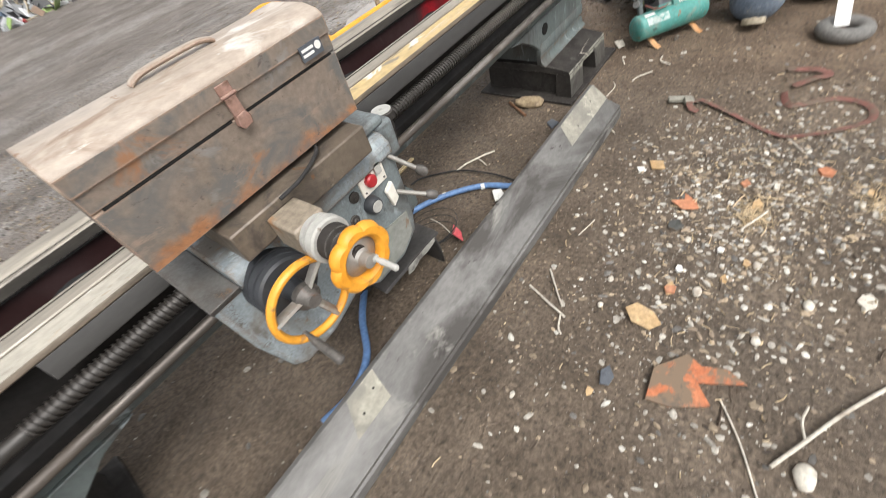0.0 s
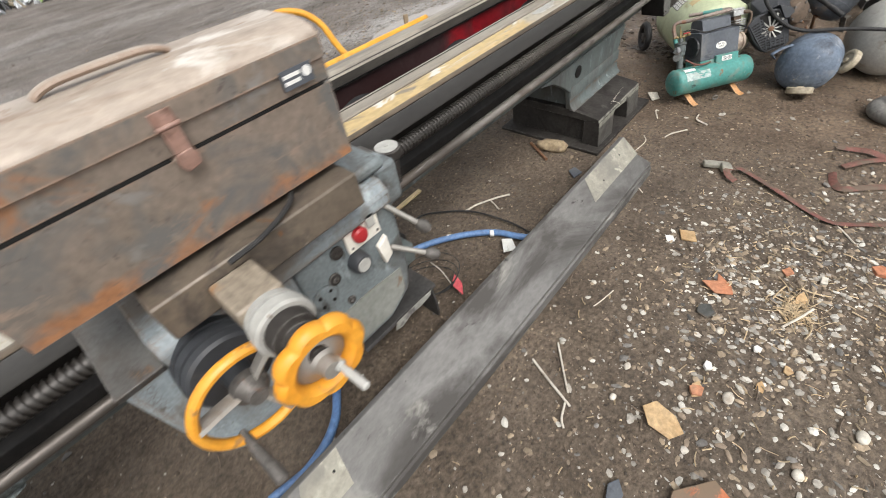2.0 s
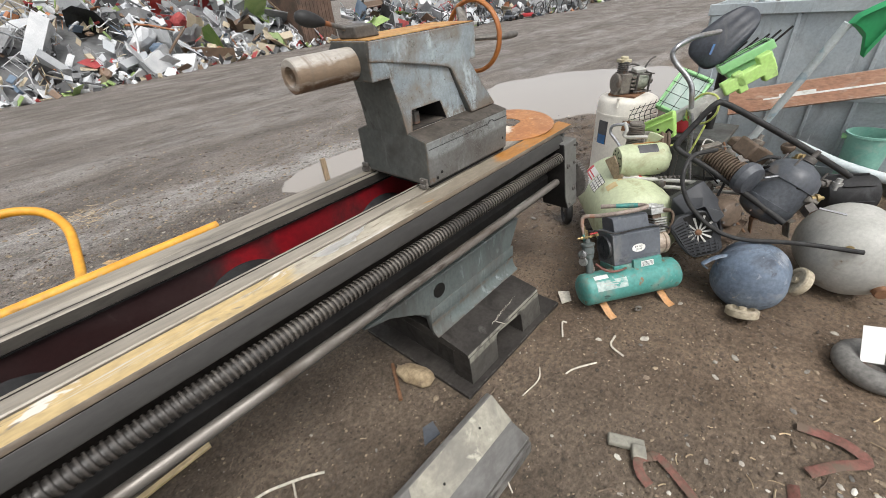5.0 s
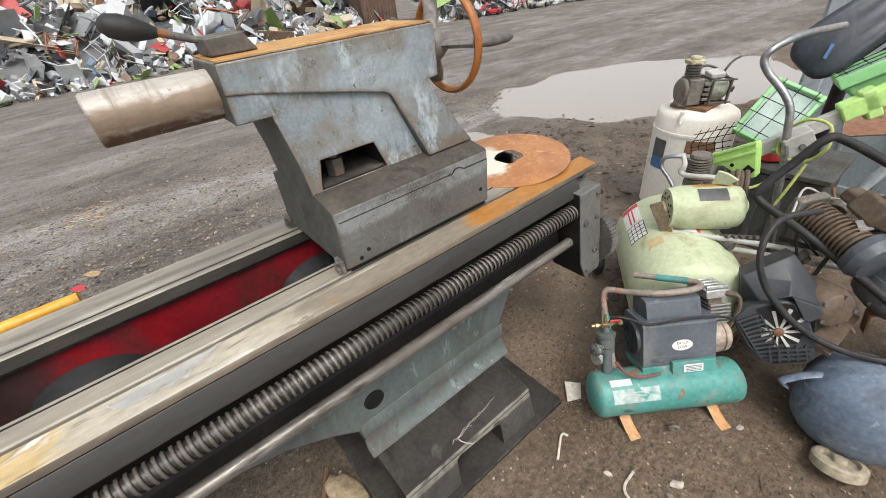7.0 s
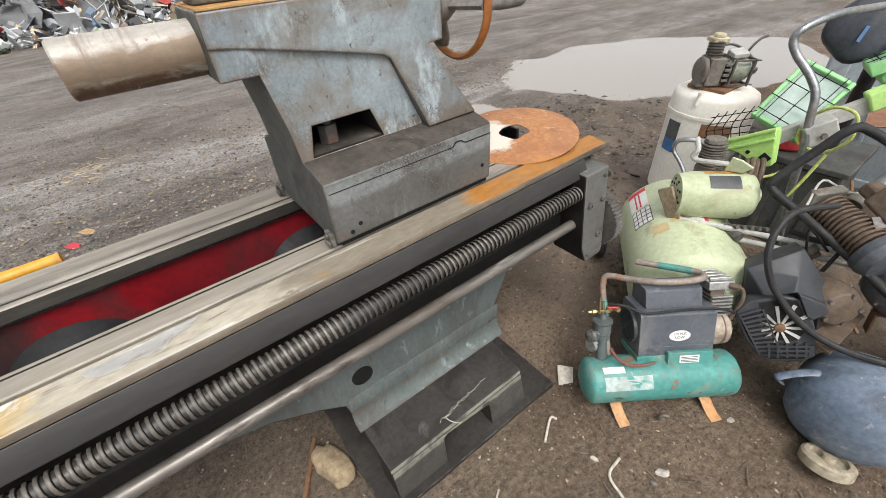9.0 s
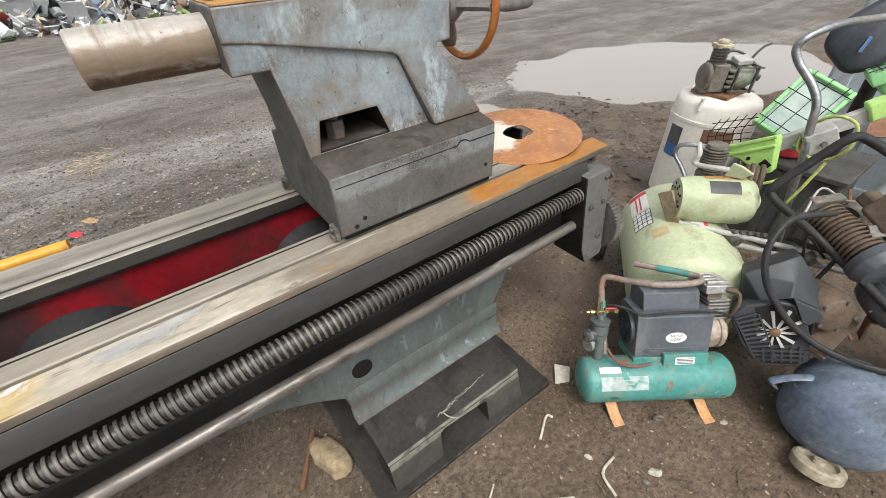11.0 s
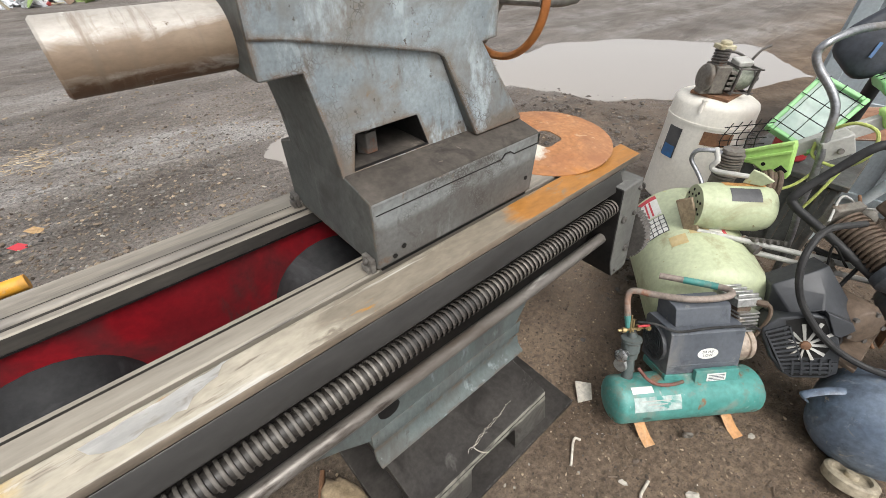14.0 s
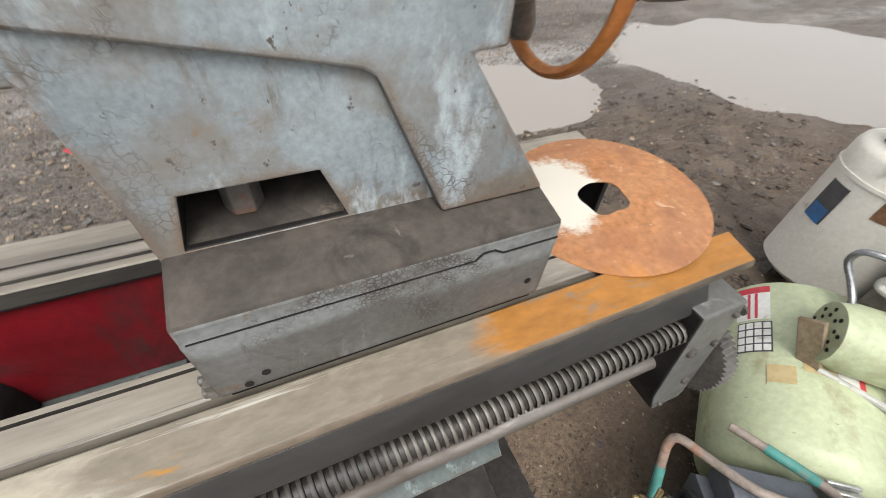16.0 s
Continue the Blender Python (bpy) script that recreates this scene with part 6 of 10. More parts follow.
    on_tank(bm, p, q - p, 0.095, 60, 90, 0.09, 0.24)
    part("rust_patch", bm, M_rustway, mo, "rusty bare patch")
    bm = B()
    rod(bm, (3.93, 0.90, 0.425), (3.90, 0.83, 0.42), 0.02)
    part("motor_foot", bm, M_iron, c, "iron motor foot")
    for k in range(5):
        bm = B()
        rod(bm, (3.93 + 0.015 * k, 0.90 - 0.02 * k, 0.43), (3.90 + 0.015 * k, 0.85 - 0.02 * k, 0.46), 0.008)
        part("spring", bm, M_iron, c)
    # pump with finned cylinder, flywheel and cooling pipe
    bm = B()
    finned(bm, (4.1, 1.09, 0.575), (0.0, 0.05, 1), 0.049, 9, 0.0115)
    turned(bm, (4.1, 1.095, 0.678), (0, 0.05, 1), [(0, 0.042), (0.014, 0.04), (0.016, 0.02)], 9)
    box(bm, 4.06, 1.05, 0.4, 4.14, 1.13, 0.575)
    part("pump", bm, M_pump, c, "grimy finned pump")
    bm = B()
    for k in range(4):
        ring(bm, Vector((4.1, 0.955, 0.575)) + Vector((0.35, -0.93, 0.05)) * 0.017 * k, (0.35, -0.93, 0.05), 0.066 if k % 2 else 0.058, 0.0095, 36, 8)
    turned(bm, (4.1, 0.96, 0.575), (0.35, -0.93, 0.05), [(-0.04, 0.02), (0.05, 0.02)], 16)
    for k in range(5):
        u_, v_ = frame_of((0.35, -0.93, 0.05))[1:]
        a_ = 2 * math.pi * k / 5
        o = u_ * math.cos(a_) + v_ * math.sin(a_)
        rod(bm, Vector((4.1, 0.955, 0.575)) + o * 0.015, Vector((4.1, 0.955, 0.575)) + o * 0.056, 0.007, seg=8)
    part("flywheel", bm, M_brownpump, c, "brown rusty flywheel")
    bm = B()
    tube(bm, [(4.03, 1.12, 0.69), (4.0, 1.15, 0.7), (3.98, 1.194, 0.689), (3.975, 1.2, 0.65), (3.97, 1.16, 0.61), (3.95, 1.12, 0.575), (3.92, 1.1, 0.53)], 0.009, 10, 6)
    part("cooling_pipe", bm, M_dull, c, "bent metal cooling pipe")
    bm = B()
    tube(bm, [(4.02, 1.14, 0.705), (3.985, 1.11, 0.675), (3.98, 1.12, 0.648), (3.98, 1.1, 0.634), (3.985, 1.03, 0.643), (4.0, 0.99, 0.645)], 0.0105, 10, 6)
    part("pipe", bm, M_greytank, c, "pale pipe")
    bm = B()
    prism(bm, [(1.0, 0.612), (0.985, 0.675), (0.95, 0.672), (0.905, 0.655), (0.935, 0.625)], "x", 4.0, 4.012)
    part("guard_plate", bm, M_pale, c, "pale green bent guard plate", 0.003)
    bm = B()
    prism(bm, [(1.157, 0.53), (1.104, 0.568), (1.008, 0.402), (1.055, 0.37)], "x", 3.825, 3.84)
    box(bm, 3.84, 1.02, 0.4, 3.93, 1.06, 0.415)
    part("side_bracket", bm, surf("tan_rusty_bracket", (0.26, 0.2, 0.13), (0.33, 0.26, 0.17), 6, (0.5, 0.7), bump=0.1, stains=[((0.15, 0.09, 0.05), 0.52, 0.68, 6.0)]), c, "tan dirty side bracket", 0.004)
    for z, s in ((0.41, 0.0), (0.37, -0.02)):
        bm = B()
        tube(bm, [(3.83, 1.04, z + 0.03), (3.9, 0.88, z + 0.03), (3.99, 0.70 + s, z + 0.02), (4.1, 0.5 + s, z)], 0.011, 10, 4)
        part("tow_bar", bm, M_greytank, c, "pale grey tube")
    # wheel at the end by the lathe
    for side in (-1, 1):
        w0 = Vector((3.93 + (0.3 if side > 0 else 0), 1.42 - (0.35 if side > 0 else 0), 0.085))
        bm = B()
        ring(bm, w0, (-0.62, 0.78, 0), 0.085, 0.024, 32, 10)
        wh = part("wheel", bm, M_rubber, c, "black rubber tyre")
        bm = B()
        u_, v_ = frame_of((-0.62, 0.78, 0))[1:]
        for k in range(6):
            o = u_ * math.cos(k * math.pi / 3) + v_ * math.sin(k * math.pi / 3)
            rod(bm, w0 + o * 0.01, w0 + o * 0.075, 0.008, seg=8)
        turned(bm, w0 - Vector((-0.62, 0.78, 0)) * 0.02, (-0.62, 0.78, 0), [(0, 0.02), (0.04, 0.02)], 14)
        part("rim", bm, M_iron, wh, "grey spoked rim")
    bm = B()
    tube(bm, [(3.72, 0.86, 0.06), (3.7, 0.84, 0.02), (3.7, 0.84, GROUND)], 0.015, 8, 3)
    part("foot", bm, M_iron, c)


green_compressor()


def white_compressor():
    x, y = 4.55, 1.285
    c = thing("air_compressor", pose(x, y, GROUND), "tall dirty cream vertical tank compressor with a bare pump", "air compressor", "air compressors")
    bm = B()
    turned(bm, (x, y, 0.02), (0.02, 0.03, 1), [(0, 0.12), (0.02, 0.17), (0.06, 0.205), (0.6, 0.207), (0.6, 0.211), (0.618, 0.211), (0.618, 0.207), (0.705, 0.203), (0.732, 0.194), (0.75, 0.17), (0.757, 0.13), (0.757, 0.05)], 48)
    t = part("tank", bm, M_white, c, "dirty cream tank with stains")
    for nm, mt, a0, a1, h0, h1, lab in (("torn_sticker", M_stickerdk, 98, 122, 0.36, 0.56, "torn dark sticker"), ("blue_sticker", M_stickblue, 100, 120, 0.36, 0.44, "blue torn sticker"), ("brown_label", M_brownrust, 150, 190, 0.5, 0.585, "brown dirty label")):
        bm = B()
        on_tank(bm, (x, y, 0.02), (0.02, 0.03, 1), 0.207, a0, a1, h0, h1, 0.0015 if "blue" not in nm else 0.0028)
        part(nm, bm, mt, t, lab)
    for k in range(3):
        a = radians(30 + 120 * k)
        bm = B()
        box(bm, x + 0.17 * math.cos(a) - 0.02, y + 0.17 * math.sin(a) - 0.02, GROUND - 0.01, x + 0.17 * math.cos(a) + 0.02, y + 0.17 * math.sin(a) + 0.02, 0.06)
        part("foot", bm, M_iron, c, bevel=0.003)
    bm = B()
    box(bm, x - 0.12, y - 0.06, 0.775, x + 0.1, y + 0.12, 0.79)
    part("pump_plate", bm, M_brownrust, c, "rusty pump plate", 0.002)
    d = Vector((0.78, -0.626, 0.0))
    p = Vector((x - 0.13, y + 0.09, 0.86))
    along = pose(0, 0, 0, 0, 0, math.degrees(math.atan2(d.y, d.x)))
    bm = B()
    turned(bm, p, d, [(0, 0.03), (0.002, 0.056), (0.008, 0.064), (0.022, 0.064), (0.026, 0.05), (0.04, 0.05)], 28)
    obox(bm, Matrix.Translation(p + d * 0.06) @ along, 0.07, 0.105, 0.125)
    obox(bm, Matrix.Translation(p + d * 0.06 - Vector((0, 0, 0.062))) @ along, 0.12, 0.06, 0.022)
    part("crankcase", bm, M_pump, c, "grimy boxy crankcase with a round cover", 0.005)
    for k in range(4):
        bm = B()
        obox(bm, Matrix.Translation(p + d * 0.112 + Vector((0, 0, -0.036 + 0.024 * k))) @ along, 0.03, 0.115, 0.013)
        part("cooling_rib", bm, M_pump, c, bevel=0.002)
    bm = B()
    turned(bm, p + d * 0.126, d, [(0, 0.03), (0.0, 0.05), (0.01, 0.054), (0.085, 0.054), (0.1, 0.046), (0.104, 0.02)], 28)
    part("stator", bm, surf("greenish_motor_winding", (0.2, 0.225, 0.17), (0.29, 0.31, 0.25), 12, (0.4, 0.6), bump=0.1, stains=[((0.12, 0.09, 0.06), 0.55, 0.68, 12.0)]), c, "greenish grey motor winding")
    for q in (0.135, 0.225):
        bm = B()
        for yy, zz, sy, sz in ((0, 0.056, 0.125, 0.013), (0, -0.056, 0.125, 0.013), (0.056, 0, 0.013, 0.099), (-0.056, 0, 0.013, 0.099)):
            obox(bm, Matrix.Translation(p + d * q) @ along @ Matrix.Translation((0, yy, zz)), 0.009, sy, sz)
        part("end_frame", bm, M_iron, c, "square iron end frame", 0.001)
    for yy, zz in ((0.055, 0.055), (-0.055, 0.055), (0.055, -0.055), (-0.055, -0.055)):
        bm = B()
        a_ = Matrix.Translation(p) @ along
        rod(bm, a_ @ Vector((0.12, yy, zz)), a_ @ Vector((0.25, yy, zz)), 0.0045, seg=8)
        part("tie_bolt", bm, M_iron, c)
    bm = B()
    obox(bm, Matrix.Translation(p + d * 0.165 + Vector((0, 0, 0.075))) @ along @ pose(0, 0, 0, 8, -6, 0), 0.07, 0.07, 0.026)
    part("capacitor_box", bm, M_greytank, c, "pale dusty terminal box", 0.006)
    bm = B()
    turned(bm, p + d * 0.23, d, [(0, 0.012), (0.05, 0.012), (0.052, 0.006)], 12)
    part("shaft", bm, M_iron, c, "steel motor shaft")
    bm = B()
    finned(bm, p + d * 0.05 + Vector((0, 0, 0.05)), (0, 0.03, 1), 0.036, 7, 0.013)
    part("cylinder", bm, M_iron, c, "black finned cylinder")
    bm = B()
    q = p + d * 0.05 + Vector((0, 0.003, 0.142))
    obox(bm, Matrix.Translation(q + Vector((0, 0, -0.004))) @ pose(0, 0, 0, 0, 0, -40), 0.075, 0.065, 0.02)
    turned(bm, q + Vector((0, 0, 0.006)), (0, 0, 1), [(0, 0.026), (0.014, 0.025), (0.018, 0.012)], 14)
    part("cylinder_head", bm, surf("yellowed_head", (0.45, 0.4, 0.26), (0.55, 0.5, 0.36), 9, (0.4, 0.6), bump=0.08, stains=[((0.2, 0.16, 0.08), 0.5, 0.64, 14.0)]), c, "yellowed pale cylinder head", 0.004)
    bm = B()
    tube(bm, [p + d * 0.2 + Vector((0, 0, 0.06)), p + d * 0.215 + Vector((0, 0, 0.1)), p + d * 0.24 + Vector((0, 0, 0.135)), p + d * 0.27 + Vector((0, 0, 0.15))], 0.006, 8, 4)
    tube(bm, [p + d * 0.08 + Vector((0.05, 0.05, 0.08)), p + d * 0.16 + Vector((0.05, 0.05, 0.1)), p + d * 0.25 + Vector((0.02, 0.02, 0.05)), p + d * 0.28 + Vector((0, 0, -0.02))], 0.006, 8, 5)
    part("pipe", bm, M_iron, c, "thin steel pipes")
    bm = B()
    turned(bm, (x - 0.19, y + 0.02, 0.72), (0.1, 0, 1), [(0, 0.008), (0.05, 0.008), (0.052, 0.012), (0.06, 0.012)], 10)
    part("lifting_lug", bm, M_white, c, "cream lifting lug")
    # the tank is squat and broad; the pump on its top keeps its proportions
    body = Matrix.Diagonal((1.066, 1.066, 0.88, 1.0))
    top_ = Matrix.Translation((0, 0, 0.6925)) @ Matrix.Scale(1.1, 4) @ Matrix.Translation((0, 0, -0.787))
    for o in c.children:
        o.matrix_basis = (body if o.name.split(".")[0] in ("tank", "foot") else top_) @ o.matrix_basis
    c.matrix_basis = pose(4.84, 1.435, GROUND - 0.012, 2.2, 1.6, 0)


white_compressor()


def black_compressor():
    c = thing("air_compressor", pose(3.8, 0.45, GROUND), "black-shrouded compressor on a blue-grey tank with wheels", "air compressor", "air compressors")
    a, b_ = Vector((3.52, 0.30, 0.132)), Vector((3.84, 0.30, 0.13))
    bm = B()
    turned(bm, a, b_ - a, dome_profile((b_ - a).length, 0.16, 0.1), 44)
    t = part("tank", bm, M_bluetank, c, "faded blue-grey tank, scuffed")
    bm = B()
    tube(bm, [(3.57, 0.475, 0.17), (3.548, 0.492, 0.195), (3.552, 0.488, 0.208), (3.585, 0.45, 0.235), (3.62, 0.41, 0.242), (3.635, 0.385, 0.222), (3.642, 0.372, 0.19)], 0.012, 8, 5, flat=(0.013, 0.004))
    part("lug", bm, M_bluetank, t, "bent blue-grey bracket")
    for k, (wx, wy, wz) in enumerate(((3.50, 0.27, 0.02), (3.72, 0.1, 0.155))):
        bm = B()
        ax = (0.35, 0.15, 0.9) if k == 0 else (-0.35, 0.9, 0.5)
        turned(bm, (wx, wy, wz - 0.015), ax, [(0, 0.03), (0.0, 0.062), (0.006, 0.07), (0.035, 0.07), (0.041, 0.062), (0.041, 0.05), (0.03, 0.045), (0.03, 0.018), (0.045, 0.016), (0.045, 0.005)], 28)
        part("wheel", bm, M_wheelcream, c, "grimy cream plastic wheel")
    # angular plastic shroud: a slotted front with the fan, a tall faceted hood behind it
    turn_ = Vector((0.80, 0.45, -0.32)).to_track_quat("Y", "Z").to_matrix().to_4x4()
    m = Matrix.Translation((3.647, 0.565, 0.313)) @ turn_
    prof = [(-0.126, 0.0), (-0.133, 0.024), (-0.102, 0.075), (-0.02, 0.112), (0.03, 0.115), (0.075, 0.065), (0.108, -0.004), (0.126, -0.081), (0.101, -0.109), (0.008, -0.139), (-0.028, -0.125), (-0.075, -0.077)]
    n_ = len(prof)
    bm = B()
    fr, md, bk = ([bm.verts.new(m @ Vector((x * k + dx, y, z * k))) for x, z in prof] for y, k, dx in ((0.0, 0.97, 0.0), (0.02, 1.0, 0.0), (0.15, 0.97, 0.03)))
    for A, D in ((fr, md), (md, bk)):
        for i in range(n_):
            bm.faces.new((A[i], A[(i + 1) % n_], D[(i + 1) % n_], D[i]))
    bm.faces.new(bk)
    bm.faces.new(fr)
    bmesh.ops.recalc_face_normals(bm, faces=bm.faces)
    sh = part("shroud", bm, M_black, c, "dark grey angular plastic shroud", 0.004)
    bm = B()
    pt = {k: bm.verts.new(m @ Vector(v)) for k, v in dict(a=(-0.115, 0.09, 0.158), b=(-0.1, 0.085, 0.055), h=(-0.06, 0.021, 0.088), r0=(0.0, 0.10, 0.236), r1=(0.02, 0.05, 0.172), r2=(0.009, 0.004, 0.132), t=(0.035, 0.12, 0.252), s1=(0.115, 0.09, 0.15), s2=(0.156, 0.09, 0.112), g=(0.09, 0.008, 0.1), e=(0.14, 0.08, -0.05)).items()}
    rim_ = ("b", "a", "r0", "t", "s1", "s2", "e")
    far_ = [bm.verts.new(pt[k].co + (m.to_3x3() @ Vector((0.02, 0.14, -0.01)))) for k in rim_]
    for f_ in ("bha", "ahj", "ajr", "hkj", "rjt", "tjs", "jkg", "jgs", "sgq", "gez"):
        al = dict(b="b", h="h", a="a", j="r1", r="r0", k="r2", t="t", s="s1", g="g", q="s2", e="e", z="s2")
        bm.faces.new([pt[al[k]] for k in f_])
    for i in range(6):
        bm.faces.new((pt[rim_[i]], pt[rim_[i + 1]], far_[i + 1], far_[i]))
    bm.faces.new(far_)
    bm.faces.new((pt["b"], far_[0], far_[6], pt["e"], pt["g"], pt["r2"], pt["h"]))
    bmesh.ops.recalc_face_normals(bm, faces=bm.faces)
    part("hood", bm, M_black, sh, "faceted plastic hood", 0.004)
    # moulded flap that hangs over the fan
    bm = B()
    fl = [(0.012, 0.132), (0.09, 0.112), (0.106, 0.088), (0.075, 0.052), (0.055, 0.058), (0.046, 0.075)]
    prev = None
    for y, k in ((-0.014, 0.94), (-0.009, 1.0), (0.0205, 1.0)):
        cur = [bm.verts.new(m @ Vector((0.065 + (x - 0.065) * k, y, 0.09 + (z - 0.09) * k))) for x, z in fl]
        if prev:
            for i in range(6):
                bm.faces.new((prev[i], prev[(i + 1) % 6], cur[(i + 1) % 6], cur[i]))
        else:
            bm.faces.new(cur)
        prev = cur
    bm.faces.new(prev)
    bmesh.ops.recalc_face_normals(bm, faces=bm.faces)
    part("hood_flap", bm, M_black, sh, "moulded plastic flap", 0.002)
    bm = B()
    bm.faces.new([bm.verts.new(m @ Vector((x, -0.001, z))) for x, z in ((-0.078, 0.07), (-0.02, 0.1), (0.02, 0.103), (0.045, 0.07), (0.07, 0.0), (0.06, -0.035), (0.0, -0.052), (-0.04, -0.02), (-0.066, 0.045))])
    part("fan_opening", bm, M_dark, sh, "dark fan opening")
    for k in range(11):
        bm = B()
        an = 2 * math.pi * (k + 0.35) / 11
        o, s = Vector((math.cos(an), 0, math.sin(an))), Vector((-math.sin(an), 0, math.cos(an)))
        ln = 0.058 + 0.03 * max(0.0, math.sin(an + 0.4)) + 0.008 * math.cos(an)
        q = [o * 0.013 - s * 0.003, o * 0.013 + s * 0.003, o * ln + s * 0.007, o * ln - s * 0.0035]
        up = [bm.verts.new(m @ (v + Vector((0, -0.007 + 0.003 * (i in (1, 2)), 0)))) for i, v in enumerate(q)]
        dn = [bm.verts.new(v.co + m.to_3x3() @ Vector((0, 0.0022, 0))) for v in up]
        bm.faces.new(up)
        bm.faces.new(dn[::-1])
        for i in range(4):
            bm.faces.new((up[i], dn[i], dn[(i + 1) % 4], up[(i + 1) % 4]))
        part("fan_blade", bm, M_greytank, sh, "pale plastic fan blade")
    bm = B()
    turned(bm, m @ Vector((0, -0.002, 0)), m.to_3x3() @ Vector((0, -1, 0)), [(0, 0.016), (0.01, 0.015), (0.014, 0.008)], 16)
    part("fan_hub", bm, M_brownrust, sh, "rusty fan hub")
    # slanting slots beside the fan and a row of short ones below it, dark behind
    bm = B()
    bm.faces.new([bm.verts.new(m @ Vector((x, -0.0008, z))) for x, z in ((-0.117, 0.006), (-0.114, 0.018), (-0.078, 0.05), (-0.045, -0.02), (0.0, -0.06), (0.1, -0.05), (0.106, -0.085), (0.092, -0.098), (0.008, -0.126), (-0.024, -0.112), (-0.07, -0.066))])
    part("grille_back", bm, M_dark, sh, "dark space behind the grille")
    for k in range(11):
        t = k / 10
        p0, p1 = Vector((-0.121 + 0.098 * t, 0, 0.013 - 0.128 * t)), Vector((-0.066 + 0.098 * t, 0, 0.052 - 0.15 * t))
        mid_ = (p0 + p1) / 2
        bm = B()
        obox(bm, m @ Matrix.Translation((mid_.x, -0.0035, mid_.z)) @ pose(0, 0, 0, 0, -math.degrees(math.atan2(p1.z - p0.z, p1.x - p0.x)), 0), (p1 - p0).length, 0.006, 0.0085)
        part("slat", bm, M_black, sh)
    for q in (0.0, 1.0):
        p0, p1 = Vector((-0.118 + 0.056 * q, 0, 0.014 + 0.04 * q)), Vector((-0.026 + 0.056 * q, 0, -0.112 + 0.02 * q))
        mid_ = (p0 + p1) / 2
        bm = B()
        obox(bm, m @ Matrix.Translation((mid_.x, -0.0042, mid_.z)) @ pose(0, 0, 0, 0, -math.degrees(math.atan2(p1.z - p0.z, p1.x - p0.x)), 0), (p1 - p0).length, 0.006, 0.005)
        part("slat", bm, M_black, sh)
    for k in range(3):
        bm = B()
        obox(bm, m @ Matrix.Translation((0.046 - 0.006 * k, -0.0035, -0.06 - 0.019 * k)) @ pose(0, 0, 0, 0, -17, 0), 0.125, 0.006, 0.009)
        part("slat", bm, M_black, sh)
    for k in range(5):
        bm = B()
        obox(bm, m @ Matrix.Translation((-0.005 + 0.024 * k, -0.0042, -0.092 + 0.008 * k)) @ pose(0, 0, 0, 0, -17, 0), 0.006, 0.006, 0.056)
        part("slat", bm, M_black, sh)
    bm = B()
    prism(bm, [(3.68, 0.42), (3.95, 0.4), (3.97, 0.62), (3.74, 0.64)], "z", 0.27, 0.285)
    part("mounting", bm, M_brownpump, c, "dirty brown mounting plate", 0.003)
    bm = B()
    turned(bm, (3.84, 0.52, 0.36), (-0.6, -0.7, 0.2), [(-0.09, 0.05), (-0.06, 0.07), (0.05, 0.075), (0.08, 0.06), (0.09, 0.03)], 20)
    part("crankcase", bm, M_brownpump, c, "dirty brown crankcase", 0.004)
    for k in range(5):
        bm = B()
        a_ = 2 * math.pi * k / 5
        u_, v_ = frame_of((-0.6, -0.7, 0.2))[1:]
        o_ = Vector((3.84, 0.52, 0.36)) + Vector((-0.6, -0.7, 0.2)).normalized() * 0.08 + (u_ * math.cos(a_) + v_ * math.sin(a_)) * 0.055
        turned(bm, o_, (-0.6, -0.7, 0.2), [(-0.01, 0.008), (0.008, 0.008)], 6)
        part("bolt", bm, M_iron, c)
    bm = B()
    tube(bm, [(3.9, 0.62, 0.66), (3.78, 0.69, 0.66), (3.71, 0.705, 0.62), (3.66, 0.69, 0.55), (3.648, 0.645, 0.465), (3.655, 0.58, 0.395), (3.665, 0.525, 0.352), (3.685, 0.455, 0.315), (3.71, 0.36, 0.302), (3.78, 0.18, 0.31), (3.86, -0.06, 0.30)], 0.011, 10, 6)
    part("hose", bm, M_rubber, c, "black rubber hose")


black_compressor()


